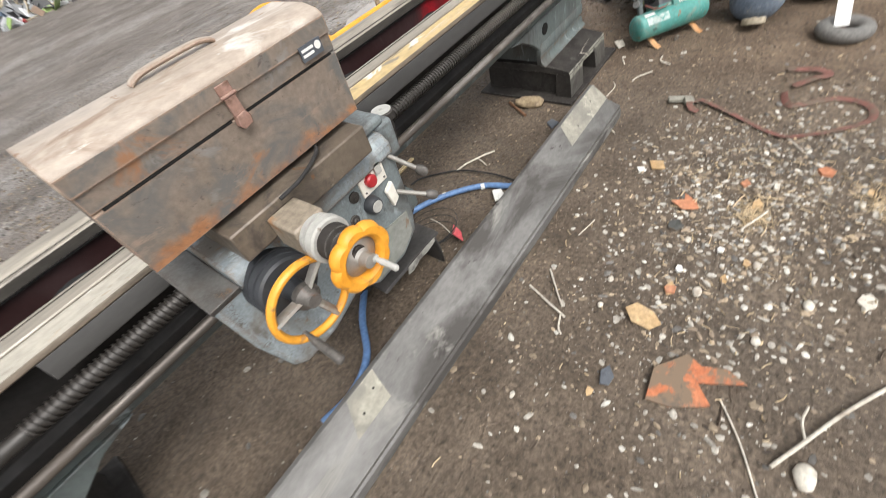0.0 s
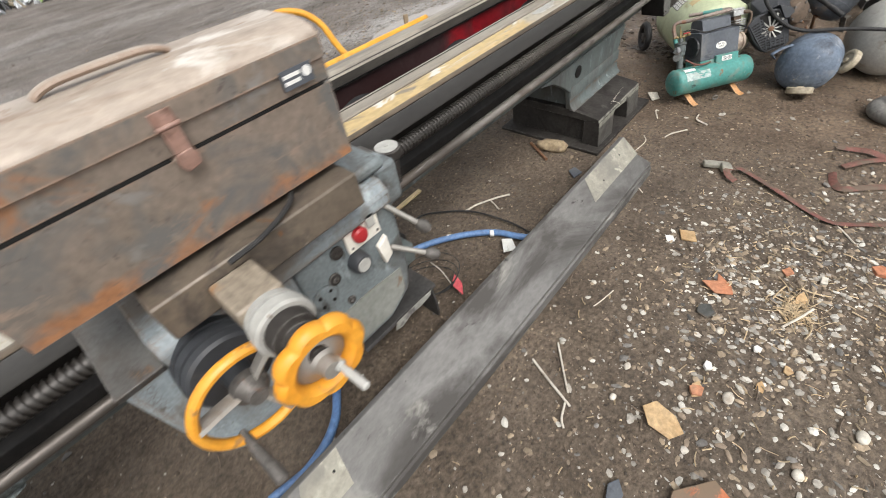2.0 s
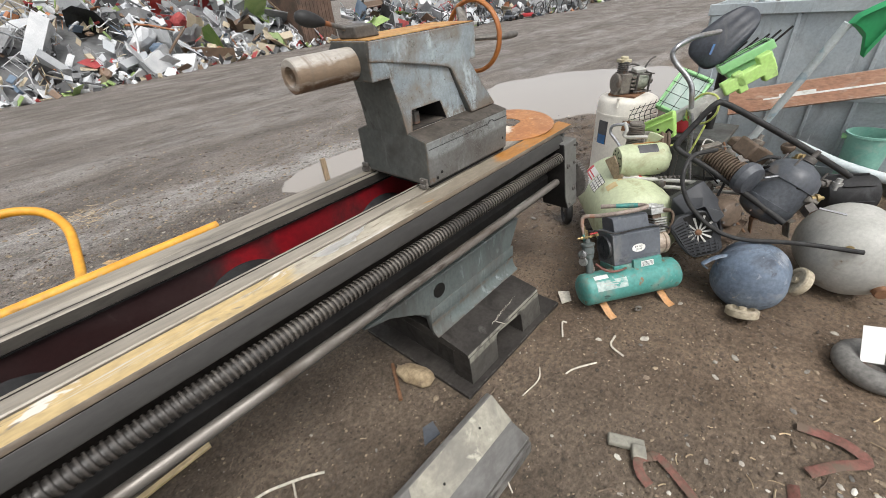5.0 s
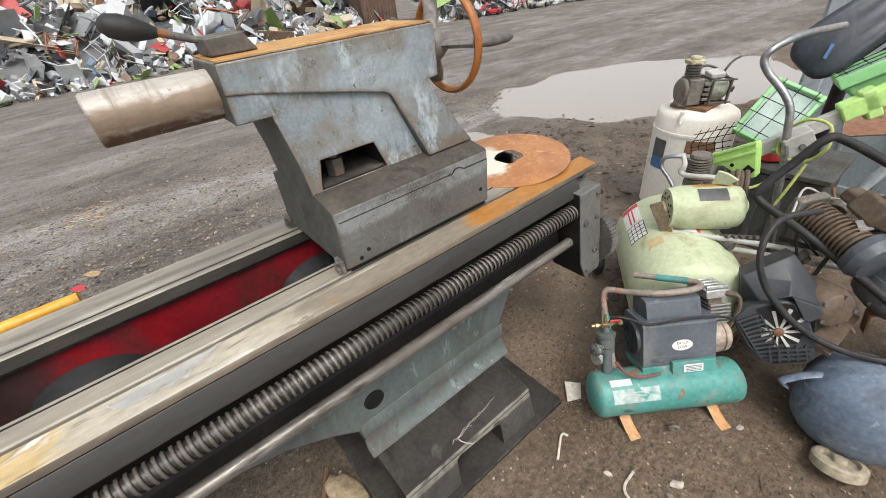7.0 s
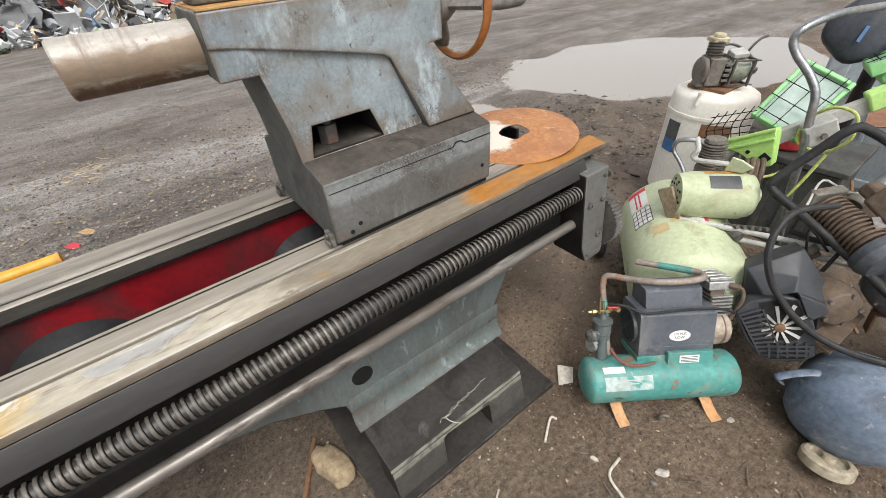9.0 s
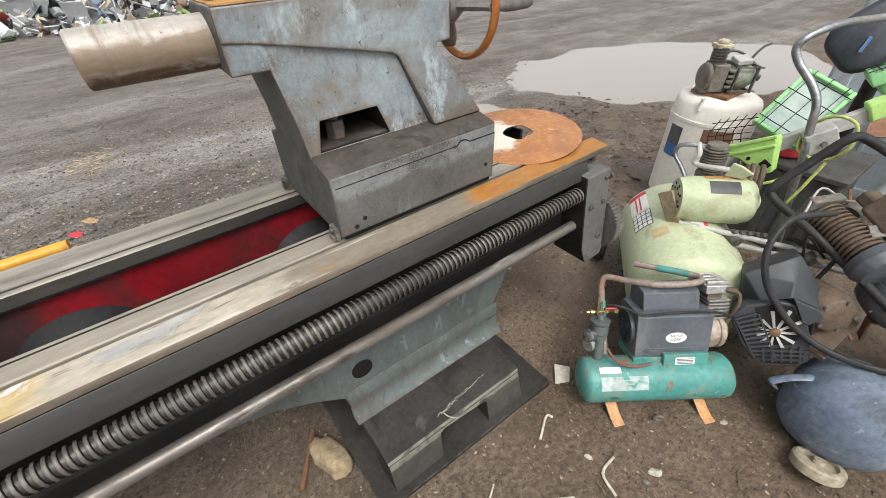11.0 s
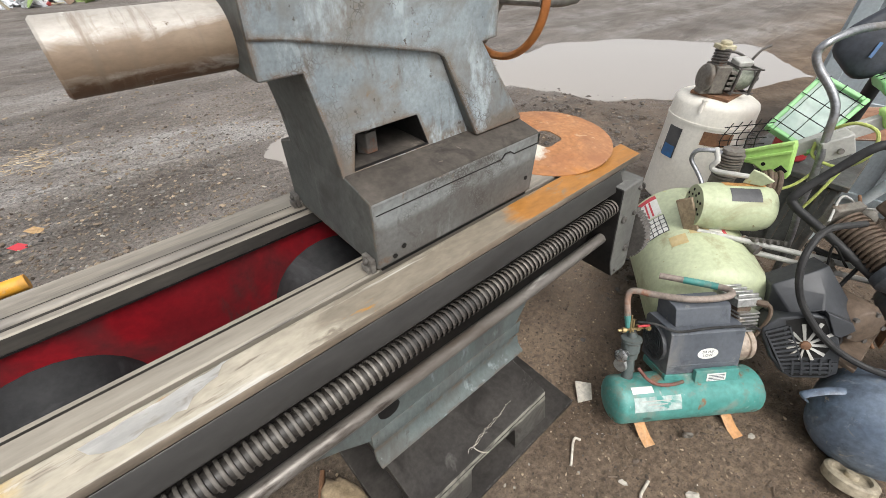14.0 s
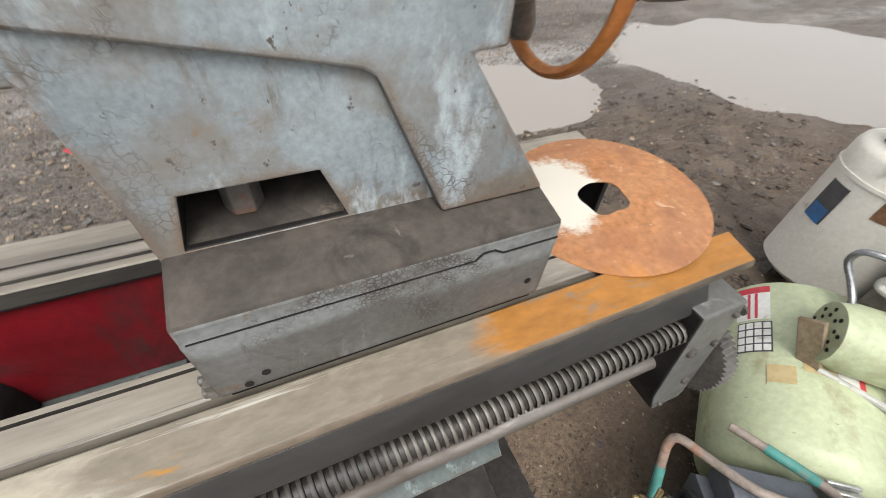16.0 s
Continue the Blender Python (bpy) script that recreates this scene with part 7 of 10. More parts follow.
def tipped_compressor():
    c = thing("air_compressor", pose(4.2, 0.3, GROUND), "grimy compressor tipped over behind a pale grey tank", "air compressor", "air compressors")
    a, b_ = Vector((3.87, -0.12, 0.185)), Vector((4.30, 0.05, 0.2))
    bm = B()
    turned(bm, a, b_ - a, dome_profile((b_ - a).length, 0.212, 0.17), 48)
    t = part("tank", bm, M_greytank, c, "pale grey tank, domed end on")
    d = (a - b_).normalized()
    bm = B()
    turned(bm, a + Vector((0.03, -0.07, -0.09)), d, [(-0.03, 0.03), (0.0, 0.03), (0.008, 0.026), (0.008, 0.015)], 16)
    part("drain_boss", bm, M_brownrust, t, "rusty drain boss")
    bm = B()
    turned(bm, Vector((3.89, -0.02, 0.29)), (-0.8, 0.2, 0.3), [(-0.03, 0.012), (0.03, 0.012), (0.03, 0.017), (0.045, 0.017)], 12)
    part("hose_fitting", bm, M_brass, t, "tan brass hose fitting")
    # dark motor drum, tilted
    p, q = Vector((3.99, 0.38, 0.30)), Vector((4.12, 0.25, 0.59))
    ax = q - p
    L = ax.length
    bm = B()
    turned(bm, p, ax, [(0.0, 0.04), (0.012, 0.08), (0.03, 0.108), (0.06, 0.123), (0.1, 0.128), (0.102, 0.124), (L - 0.13, 0.124), (L - 0.128, 0.13), (L - 0.1, 0.127), (L - 0.06, 0.112), (L - 0.03, 0.08), (L - 0.01, 0.035)], 40)
    mo = part("motor", bm, M_darkmotor, c, "dark blue-grey motor drum")
    bm = B()
    turned(bm, q, ax, [(-0.005, 0.03), (0.02, 0.028), (0.025, 0.012), (0.06, 0.012)], 16)
    part("shaft", bm, M_iron, mo, "iron motor shaft")
    u_, v_ = frame_of(ax)[1:]
    for k in range(4):
        o_ = (u_ * math.cos(k * 1.571 + 0.4) + v_ * math.sin(k * 1.571 + 0.4)) * 0.1
        bm = B()
        rod(bm, p + o_ + ax * 0.05, q + o_ - ax * 0.02, 0.005, seg=8)
        part("tie_bolt", bm, M_iron, mo)
    # brown finned cylinder on its side, with crankcase and head
    fa, fb = Vector((4.06, 0.66, 0.56)), Vector((3.96, 0.475, 0.52))
    bm = B()
    finned(bm, fa, fb - fa, 0.062, 12, 0.0165, 0.78)
    part("finned_cylinder", bm, M_brownpump, c, "brown rusty finned cylinder")
    bm = B()
    obox(bm, Matrix.Translation(fa + Vector((0.015, 0.025, 0.01))) @ (fb - fa).to_track_quat("Z", "Y").to_matrix().to_4x4(), 0.13, 0.12, 0.035)
    part("cylinder_head", bm, M_pump, c, "grey cylinder head", 0.006)
    bm = B()
    turned(bm, fb, (fb - fa), [(-0.01, 0.08), (0.02, 0.085), (0.05, 0.07), (0.06, 0.03)], 24)
    part("crankcase_cover", bm, M_darkmotor, c, "dark round crankcase cover")
    bm = B()
    obox(bm, Matrix.Translation((4.1, 0.49, 0.61)) @ pose(0, 0, 0, 15, 28, -30), 0.16, 0.115, 0.085)
    obox(bm, Matrix.Translation((4.13, 0.56, 0.63)) @ pose(0, 0, 0, 15, 10, -30), 0.07, 0.09, 0.05)
    cb = part("air_cleaner", bm, M_brownpump, c, "rusty brown air cleaner", 0.012)
    bm = B()
    turned(bm, (4.1, 0.48, 0.65), (0.3, -0.2, 0.9), [(0, 0.03), (0.02, 0.03), (0.025, 0.012), (0.05, 0.01)], 14)
    part("cap", bm, M_pump, cb, "dull grey cap")
    rk = random.Random(41)
    # greasy brackets, fittings and rods of the wreck
    for k in range(22):
        o_ = Vector((rk.uniform(3.86, 4.3), rk.uniform(0.1, 0.72), 0.0))
        o_.z = rk.uniform(0.26, 0.46) if k < 14 else rk.uniform(0.5, 0.62)
        if o_.y < 0.2:
            o_.z = rk.uniform(0.42, 0.5)
        mm = Matrix.Translation(o_) @ pose(0, 0, 0, rk.uniform(0, 180), rk.uniform(0, 180), rk.uniform(0, 180))
        bm = B()
        kind = k % 4
        if kind == 0:
            l_, w_ = rk.uniform(0.06, 0.12), rk.uniform(0.025, 0.05)
            prism(bm, [(0, 0), (l_, 0), (l_, 0.006), (0.006, 0.006), (0.006, w_), (0, w_)], "y", -0.02, 0.02)
            bm.transform(mm)
            part("bracket", bm, rk.choice([M_iron, M_brownrust, M_pump]), c)
        elif kind == 1:
            turned(bm, o_, mm.to_3x3() @ Vector((0, 0, 1)), [(0, 0.014), (0.02, 0.014), (0.02, 0.022), (0.035, 0.022), (0.035, 0.01), (0.06, 0.01)], 12)
            part("fitting", bm, rk.choice([M_brass, M_iron, M_alu]), c)
        elif kind == 2:
            rod(bm, o_, o_ + mm.to_3x3() @ Vector((0, 0, rk.uniform(0.1, 0.2))), 0.006, seg=8)
            part("rod", bm, rk.choice([M_iron, M_chrome, M_brownrust]), c)
        else:
            turned(bm, o_, mm.to_3x3() @ Vector((0, 0, 1)), [(0, 0.03), (0.012, 0.034), (0.03, 0.03), (0.034, 0.02), (0.05, 0.018)], 16)
            part("cover_cap", bm, rk.choice([M_pump, M_darkmotor, M_brownpump]), c, bevel=0.002)
    # black tube frame
    bm = B()
    tube(bm, [(4.42, 0.06, 0.44), (4.3, 0.26, 0.585), (4.18, 0.5, 0.74), (4.12, 0.66, 0.83), (4.09, 0.71, 0.835), (4.05, 0.77, 0.74), (4.0, 0.825, 0.64), (3.99, 0.815, 0.6), (3.97, 0.68, 0.545), (3.93, 0.45, 0.445), (3.89, 0.25, 0.345)], 0.0155, 12, 5)
    part("tube_frame", bm, M_rubber, c, "black bent tube frame")
    for k in range(7):
        o_ = Vector((rk.uniform(3.9, 4.25), rk.uniform(0.25, 0.75), rk.uniform(0.4, 0.6)))
        e_ = Vector((rk.uniform(3.85, 4.3), rk.uniform(0.15, 0.75), rk.uniform(0.3, 0.62)))
        bm = B()
        tube(bm, [o_, o_.lerp(e_, 0.35) + Vector((rk.uniform(-0.08, 0.03), rk.uniform(-0.06, 0.06), rk.uniform(0.03, 0.12))), o_.lerp(e_, 0.7) + Vector((rk.uniform(-0.08, 0.03), rk.uniform(-0.06, 0.06), rk.uniform(-0.04, 0.08))), e_], rk.choice([0.004, 0.004, 0.007, 0.01]), 8, 5)
        part("cable", bm, rk.choice([M_rubber, M_rubber, M_dark, M_greytank]), c, "loose cable")


tipped_compressor()

# the rusty wheel caster near the blue tank is part of it; a paper card leans on a small tyre
ty = thing("small_tyre", pose(3.46, -0.21, GROUND), "small grey flat tyre lying on the dirt", "tyre")
bm = B()
ring(bm, (3.46, -0.21, GROUND + 0.042), (0, 0, 1), 0.1, 0.045, 40, 14, r2=0.043)
tr = part("tread", bm, surf("dusty_grey_rubber", (0.15, 0.145, 0.135), (0.19, 0.18, 0.165), 9, (0.6, 0.8), bump=0.1), ty)
bm = B()
turned(bm, (3.46, -0.21, GROUND + 0.005), (0, 0, 1), [(0, 0.055), (0.03, 0.06), (0.03, 0.045), (0.01, 0.04)], 24)
part("rim", bm, M_iron, tr, "grey steel rim")
bm = B()
obox(bm, Matrix.Translation((3.475, -0.17, 0.1)) @ pose(0, 0, 0, -8, -58, 25), 0.15, 0.075, 0.002)
tagged(part("paper_card", bm, M_paper), "blank white paper card leaning on the tyre", "paper card")

# ---- work light with two heads on a tipped stand ----
wl = thing("work_light", pose(4.35, 0.95, GROUND), "lime green twin work light tangled in scrap", "work light")
M_headgreen = surf("pale_green_plastic_frame", (0.26, 0.56, 0.24), (0.33, 0.62, 0.3), 6, (0.35, 0.5), bump=0.03, grain_amt=0.08, stains=[((0.25, 0.3, 0.2), 0.62, 0.76, 6.0)])
M_lens = surf("cloudy_lamp_glass", (0.36, 0.47, 0.42), (0.46, 0.55, 0.5), 9, (0.12, 0.25), bump=0.02, grain_amt=0.08, stains=[((0.25, 0.3, 0.28), 0.58, 0.7, 7.0)])


def lamp_head(o, n, up, hx=0.135, hy=0.098):
    """A rectangular floodlight centred at o, facing n, its long side along up."""
    n = Vector(n).normalized()
    u = (Vector(up) - n * Vector(up).dot(n)).normalized()
    v = n.cross(u)
    m = Matrix.Translation(o) @ Matrix(((u.x, n.x, v.x), (u.y, n.y, v.y), (u.z, n.z, v.z))).to_4x4()
    bm = B()
    t_ = 0.018
    for x0, x1, z0, z1 in ((-hx, hx, hy - t_, hy), (-hx, hx, -hy, t_ - hy), (-hx, t_ - hx, t_ - hy, hy - t_), (hx - t_, hx, t_ - hy, hy - t_)):
        obox(bm, m @ Matrix.Translation(((x0 + x1) / 2, 0, (z0 + z1) / 2)), x1 - x0, 0.05, z1 - z0)
    f = part("head_frame", bm, M_headgreen, wl, "pale green lamp frame", 0.005)
    bm = B()
    obox(bm, m @ Matrix.Translation((0, -0.045, 0)), hx * 1.7, 0.05, hy * 1.6)
    part("head_back", bm, M_headgreen, f, "pale green lamp back", 0.01)
    bm = B()
    obox(bm, m @ Matrix.Translation((0, 0.005, 0)), 2 * hx - 2 * t_, 0.004, 2 * hy - 2 * t_)
    part("lens", bm, M_lens, f, "cloudy lamp glass")
    for k in range(4):
        x = -hx + 2 * hx * (k + 0.5) / 4
        bm = B()
        rod(bm, m @ Vector((x, 0.03, -hy)), m @ Vector((x, 0.03, hy)), 0.0018, seg=6)
        part("guard_wire", bm, M_dark, f)
    for k in range(3):
        z = -hy + 2 * hy * (k + 0.5) / 3
        bm = B()
        rod(bm, m @ Vector((-hx, 0.03, z)), m @ Vector((hx, 0.03, z)), 0.0018, seg=6)
        part("guard_wire", bm, M_dark, f)


lamp_head((4.385, 0.94, 0.805), (-0.75, -0.2, 0.63), (0.1, -0.06, 0.17))
lamp_head((4.62, 0.72, 0.985), (-0.1, 0.5, 0.8), (0.2, -0.5, 0.4))
bm = B()
prism(bm, [(1.085, 0.618), (1.101, 0.648), (0.929, 0.752), (0.918, 0.73), (0.892, 0.609), (0.93, 0.586), (1.022, 0.625)], "x", 4.172, 4.225)
part("bracket", bm, M_lime, wl, "lime green bracket", 0.006)
bm = B()
obox(bm, Matrix.Translation((4.168, 1.012, 0.705)) @ pose(0, 0, 0, -31, 0, 0), 0.012, 0.2, 0.012)
obox(bm, Matrix.Translation((4.168, 1.0, 0.672)) @ pose(0, 0, 0, -31, 0, 0), 0.01, 0.19, 0.01)
part("bracket_rib", bm, M_lime, wl, "lime green rib", 0.002)
ba, bb = Vector((4.2, 1.03, 0.625)), Vector((4.52, 0.58, 0.945))
bar = (bb - ba).to_track_quat("X", "Z").to_matrix().to_4x4()
bm = B()
obox(bm, Matrix.Translation((ba + bb) / 2) @ bar, (bb - ba).length, 0.03, 0.058)
part("cross_bar", bm, M_greytank, wl, "pale grey cross bar", 0.004)
bm = B()
for s_, l_, h_, off in ((0.84, 0.27, 0.075, 0.0), (0.99, 0.07, 0.15, 0.0), (0.78, 0.05, 0.12, -0.01)):
    obox(bm, Matrix.Translation(ba.lerp(bb, s_) + Vector((-0.012, 0, 0.015 + off))) @ bar, l_, 0.05, h_)
part("yoke", bm, M_lime, wl, "lime green yoke end", 0.008)
bm = B()
obox(bm, Matrix.Translation(ba.lerp(bb, 0.93) + Vector((-0.045, 0.01, -0.01))) @ bar, 0.06, 0.004, 0.05)
part("yoke_slot", bm, M_dark, wl, "dark opening in the yoke")
bm = B()
obox(bm, Matrix.Translation((4.29, 0.82, 0.742)) @ bar, 0.1, 0.06, 0.085)
jb = part("junction_box", bm, M_greytank, wl, "pale grey junction box", 0.006)
bm = B()
turned(bm, (4.262, 0.795, 0.735), (-0.75, -0.5, 0.2), [(0, 0.012), (0.008, 0.01)], 12)
part("screw", bm, M_iron, jb)
bm = B()
for k in range(5):
    tube(bm, [(4.24, 1.18 - 0.03 * k, 0.62 + 0.012 * k), (4.2, 1.18 - 0.03 * k, 0.68 + 0.014 * k), (4.25, 1.17 - 0.03 * k, 0.74 + 0.014 * k)], 0.002, 6, 3)
for k in range(4):
    rod(bm, (4.215 + 0.008 * abs(k - 1.5), 1.19, 0.63 + 0.03 * k), (4.215 + 0.008 * abs(k - 1.5), 1.03, 0.70 + 0.03 * k), 0.002, seg=6)
part("loose_guard", bm, M_dark, wl, "bent dark wire guard")
M_cord = surf("yellow_green_cord", (0.5, 0.55, 0.16), (0.45, 0.5, 0.14), 9, (0.4, 0.6), bump=0.02)
for pts in (((4.27, 0.86, 0.80), (4.24, 0.8, 0.85), (4.22, 0.73, 0.84), (4.21, 0.715, 0.76), (4.23, 0.77, 0.69), (4.26, 0.86, 0.69), (4.28, 0.88, 0.74)), ((4.16, 1.0, 0.575), (4.18, 0.94, 0.54), (4.22, 0.87, 0.57), (4.27, 0.82, 0.66)), ((4.24, 0.76, 0.68), (4.2, 0.78, 0.58), (4.17, 0.8, 0.5))):
    bm = B()
    tube(bm, pts, 0.006, 8, 6)
    part("cord", bm, M_cord, wl, "yellow-green cord")

bm = B()
turned(bm, (4.1715, 0.99, 0.64), (-1, 0, 0), [(0, 0.008), (0.001, 0.008)], 12)
part("bracket_hole", bm, M_dark, wl, "dark round hole in the bracket")
bm = B()
obox(bm, Matrix.Translation((4.1712, 0.925, 0.635)) @ pose(0, 0, 0, 30, 0, 0), 0.0016, 0.035, 0.03)
part("bracket_slot", bm, M_dark, wl, "dark opening in the bracket")

# ---- exercise seat on a bent chrome tube ----
ex = thing("exercise_seat", pose(4.45, 0.9, GROUND), "black padded seat on a bent chrome tube frame", "exercise seat")
bm = B()
tube(bm, [(4.6, 0.87, 1.12), (4.4, 0.95, 1.115), (4.29, 1.0, 1.085), (4.27, 1.017, 1.045), (4.27, 0.988, 0.996), (4.265, 0.922, 0.936), (4.258, 0.878, 0.875), (4.252, 0.857, 0.78), (4.25, 0.829, 0.645), (4.25, 0.811, 0.5), (4.252, 0.784, 0.37), (4.26, 0.76, 0.2), (4.27, 0.74, GROUND)], 0.0145, 12, 6)
part("tube_frame", bm, M_dull, ex, "tarnished chrome tube")
bm = B()
tube(bm, [(5.0, 0.9, GROUND - 0.01), (4.95, 0.86, 0.5), (4.82, 0.84, 1.02)], 0.03, 12, 4)
part("post", bm, M_rubber, ex, "black post")
bm = B()
for k in range(6):
    rod(bm, (4.7, 0.88 - 0.05 * k, 0.92 + 0.02 * k), (4.8, 0.8 - 0.05 * k, 1.02 + 0.02 * k), 0.006, seg=6)
part("wire_rack", bm, M_dark, ex, "dark wire rack under the seat")
# cushion: long axis from its low front to its high rear
lo_, hi_ = Vector((4.6, 0.97, 0.955)), Vector((4.84, 0.74, 1.22))
xa = (hi_ - lo_).normalized()
na = (Vector((-0.75, -0.35, 0.55)) - xa * Vector((-0.75, -0.35, 0.55)).dot(xa)).normalized()
ya = na.cross(xa)
m = Matrix.Translation((lo_ + hi_) / 2) @ Matrix(((xa.x, ya.x, na.x), (xa.y, ya.y, na.y), (xa.z, ya.z, na.z))).to_4x4()
bm = B()
bmesh.ops.create_uvsphere(bm, u_segments=32, v_segments=16, radius=1.0)
for v in bm.verts:
    x, y, z = v.co
    sq = lambda q, e: abs(q) ** e * (1 if q > 0 else -1)
    v.co = m @ Vector((0.205 * sq(x, 0.7), 0.112 * sq(y, 0.7) * (1 - 0.28 * x), 0.036 * sq(z, 0.55) - 0.03 * x * x + 0.006 * math.cos(y * 9)))
M_vinyl = surf("black_vinyl", (0.022, 0.026, 0.036), (0.034, 0.039, 0.05), 6, (0.4, 0.6), bump=0.08, stains=[((0.09, 0.09, 0.09), 0.6, 0.78, 5.0)])
cu_ = part("cushion", bm, M_vinyl, ex, "black vinyl cushion", sharp=60)
bm = B()
obox(bm, m @ Matrix.Translation((-0.12, -0.02, 0.042)) @ pose(0, 0, 0, 0, -4, 30), 0.06, 0.012, 0.004)
part("badge_bar", bm, M_stickblue, cu_, "pale blue worn badge")
# ---- grey steel bin with its load ----
bn = thing("scrap_bin", pose(5.9, 0.3, GROUND), "large pale grey ribbed steel bin full of scrap", "scrap bin")
BX0, BX1, BY0, BY1, BZ = 5.58, 7.5, -0.86, 1.15, 1.19
bm = B()
for wall in ((BX0, BY0, GROUND, BX0 + 0.02, BY1, BZ), (BX1 - 0.02, BY0, GROUND, BX1, BY1, BZ), (BX0 + 0.0205, BY0, GROUND, BX1 - 0.0205, BY0 + 0.02, BZ), (BX0 + 0.0205, BY1 - 0.02, GROUND, BX1 - 0.0205, BY1, BZ), (BX0 + 0.0205, BY0 + 0.0205, 0.05, BX1 - 0.0205, BY1 - 0.0205, 0.07)):
    bm = B()
    box(bm, *wall)
    part("side_wall" if wall[5] > 0.1 else "bottom", bm, M_binplastic, bn, "pale blue-grey sheet wall")
for z0, z1, dp in ((BZ - 0.07, BZ + 0.005, 0.035), (0.56, 0.6, 0.02), (0.03, 0.08, 0.025)):
    bm = B()
    box(bm, BX0 - dp, BY0 - 0.01, z0, BX0 - 0.0005, BY1 + 0.01, z1)
    part("rail", bm, M_binplastic, bn, "folded grey rail", 0.004)
for k in range(9):
    y = BY0 + 0.03 + k * 0.2375
    bm = B()
    if k in (0, 8):
        box(bm, BX0 - 0.03, y - 0.03, GROUND, BX0 - 0.0005, y + 0.06, BZ - 0.071)
    elif k % 2 == 0:
        box(bm, BX0 - 0.018, y - 0.012, 0.081, BX0 - 0.0005, y + 0.012, BZ - 0.071)
    else:
        box(bm, BX0 - 0.016, y - 0.01, 0.081, BX0 - 0.0005, y + 0.01, 0.559)
    part("rib", bm, M_binplastic, bn, "upright grey rib", 0.003)
for k in range(9):
    x = BX0 + 0.1 + k * 0.21
    bm = B()
    box(bm, x, BY0 - 0.016, 0.05, x + 0.03, BY0 - 0.0005, BZ - 0.07)
    part("rib", bm, M_binplastic, bn, bevel=0.003)
bm = B()
box(bm, BX0 - 0.0315, -0.72, 0.005, BX0 - 0.026, -0.42, 0.06)
part("fork_pocket", bm, M_dark, bn, "dark fork pocket")
for k in range(6):
    hoop = thing("plastic_hoop", pose(6.0 + 0.1 * k, 0.2, 0.9), "pale grey bent plastic strip sticking out of the bin", "plastic strip", "hoops in the bin")
    bm = B()
    y0 = 1.0 - 0.14 * k
    tube(bm, [(5.9 + 0.06 * k, y0, 0.95), (5.88 + 0.07 * k, y0 - 0.12, 1.24 + 0.02 * k), (5.9 + 0.07 * k, y0 - 0.42, 1.36 + 0.02 * k), (5.95 + 0.1 * k, y0 - 0.85, 1.26), (6.0 + 0.1 * k, y0 - 1.05, 0.95)], 0.02, 8, 6, flat=(0.03, 0.012))
    part("strip", bm, M_greytank if k % 2 else M_label, hoop)
rnd = random.Random(5)
for k in range(16):
    bm = B()
    x, y = rnd.uniform(5.95, 7.2), rnd.uniform(-0.45, 0.8)
    obox(bm, Matrix.Translation((x, y, 1.0 + rnd.uniform(-0.06, 0.12))) @ pose(0, 0, 0, rnd.uniform(-40, 40), rnd.uniform(-40, 40), rnd.uniform(0, 180)), rnd.uniform(0.2, 0.7), rnd.uniform(0.1, 0.4), rnd.uniform(0.02, 0.12))
    tagged(part("scrap_piece", bm, rnd.choice([M_slate, M_greytank, M_black, M_binplastic, M_label, M_alu]), bevel=0.01), "bent grey scrap piece lying in the bin", "scrap", "scrap in the bin")
bm = B()
box(bm, BX0 + 0.03, BY0 + 0.03, 0.6, BX1 - 0.03, BY1 - 0.03, 0.95)
roughen(bm, 0.03, 3)
tagged(part("scrap_fill", bm, M_dark), "dark jumble of scrap inside the bin", "scrap", kind="stuff")
# long board leaning on the bin, with a white stripe
bd = thing("long_board", pose(5.35, 0.15, GROUND), "reddish brown worn board leaning on the bin", "board")
bm = B()
pa, pb = Vector((5.36, 0.84, 0.535)), Vector((5.45, -0.43, 0.835))
dd = (pb - pa)
mm = Matrix.Translation((pa + pb) / 2) @ dd.to_track_quat("X", "Z").to_matrix().to_4x4() @ pose(0, 0, 0, 62, 0, 0)
ll = dd.length
outl = [(-ll / 2, -0.09), (ll / 2 - 0.12, -0.085), (ll / 2 - 0.03, -0.06), (ll / 2, 0), (ll / 2 - 0.03, 0.06), (ll / 2 - 0.12, 0.085), (-ll / 2, 0.09)]
prism(bm, outl, "z", -0.012, 0.012)
bm.transform(mm)
part("plank", bm, M_boardrust, bd, bevel=0.004)
bm = B()
obox(bm, mm @ Matrix.Translation((0.05, -0.01, 0.0128)), ll * 0.75, 0.012, 0.001)
obox(bm, mm @ Matrix.Translation((-0.25, -0.0, 0.0135)), 0.2, 0.03, 0.001)
part("stripe", bm, M_label, bd, "worn white stripe")
for y in (0.7, -0.35):
    bm = B()
    rod(bm, (5.40 if y > 0 else 5.43, y, 0.565 if y > 0 else 0.81), (5.5795, y, 0.565 if y > 0 else 0.81), 0.01)
    part("hook", bm, M_brownrust, bd, "rusty hook")
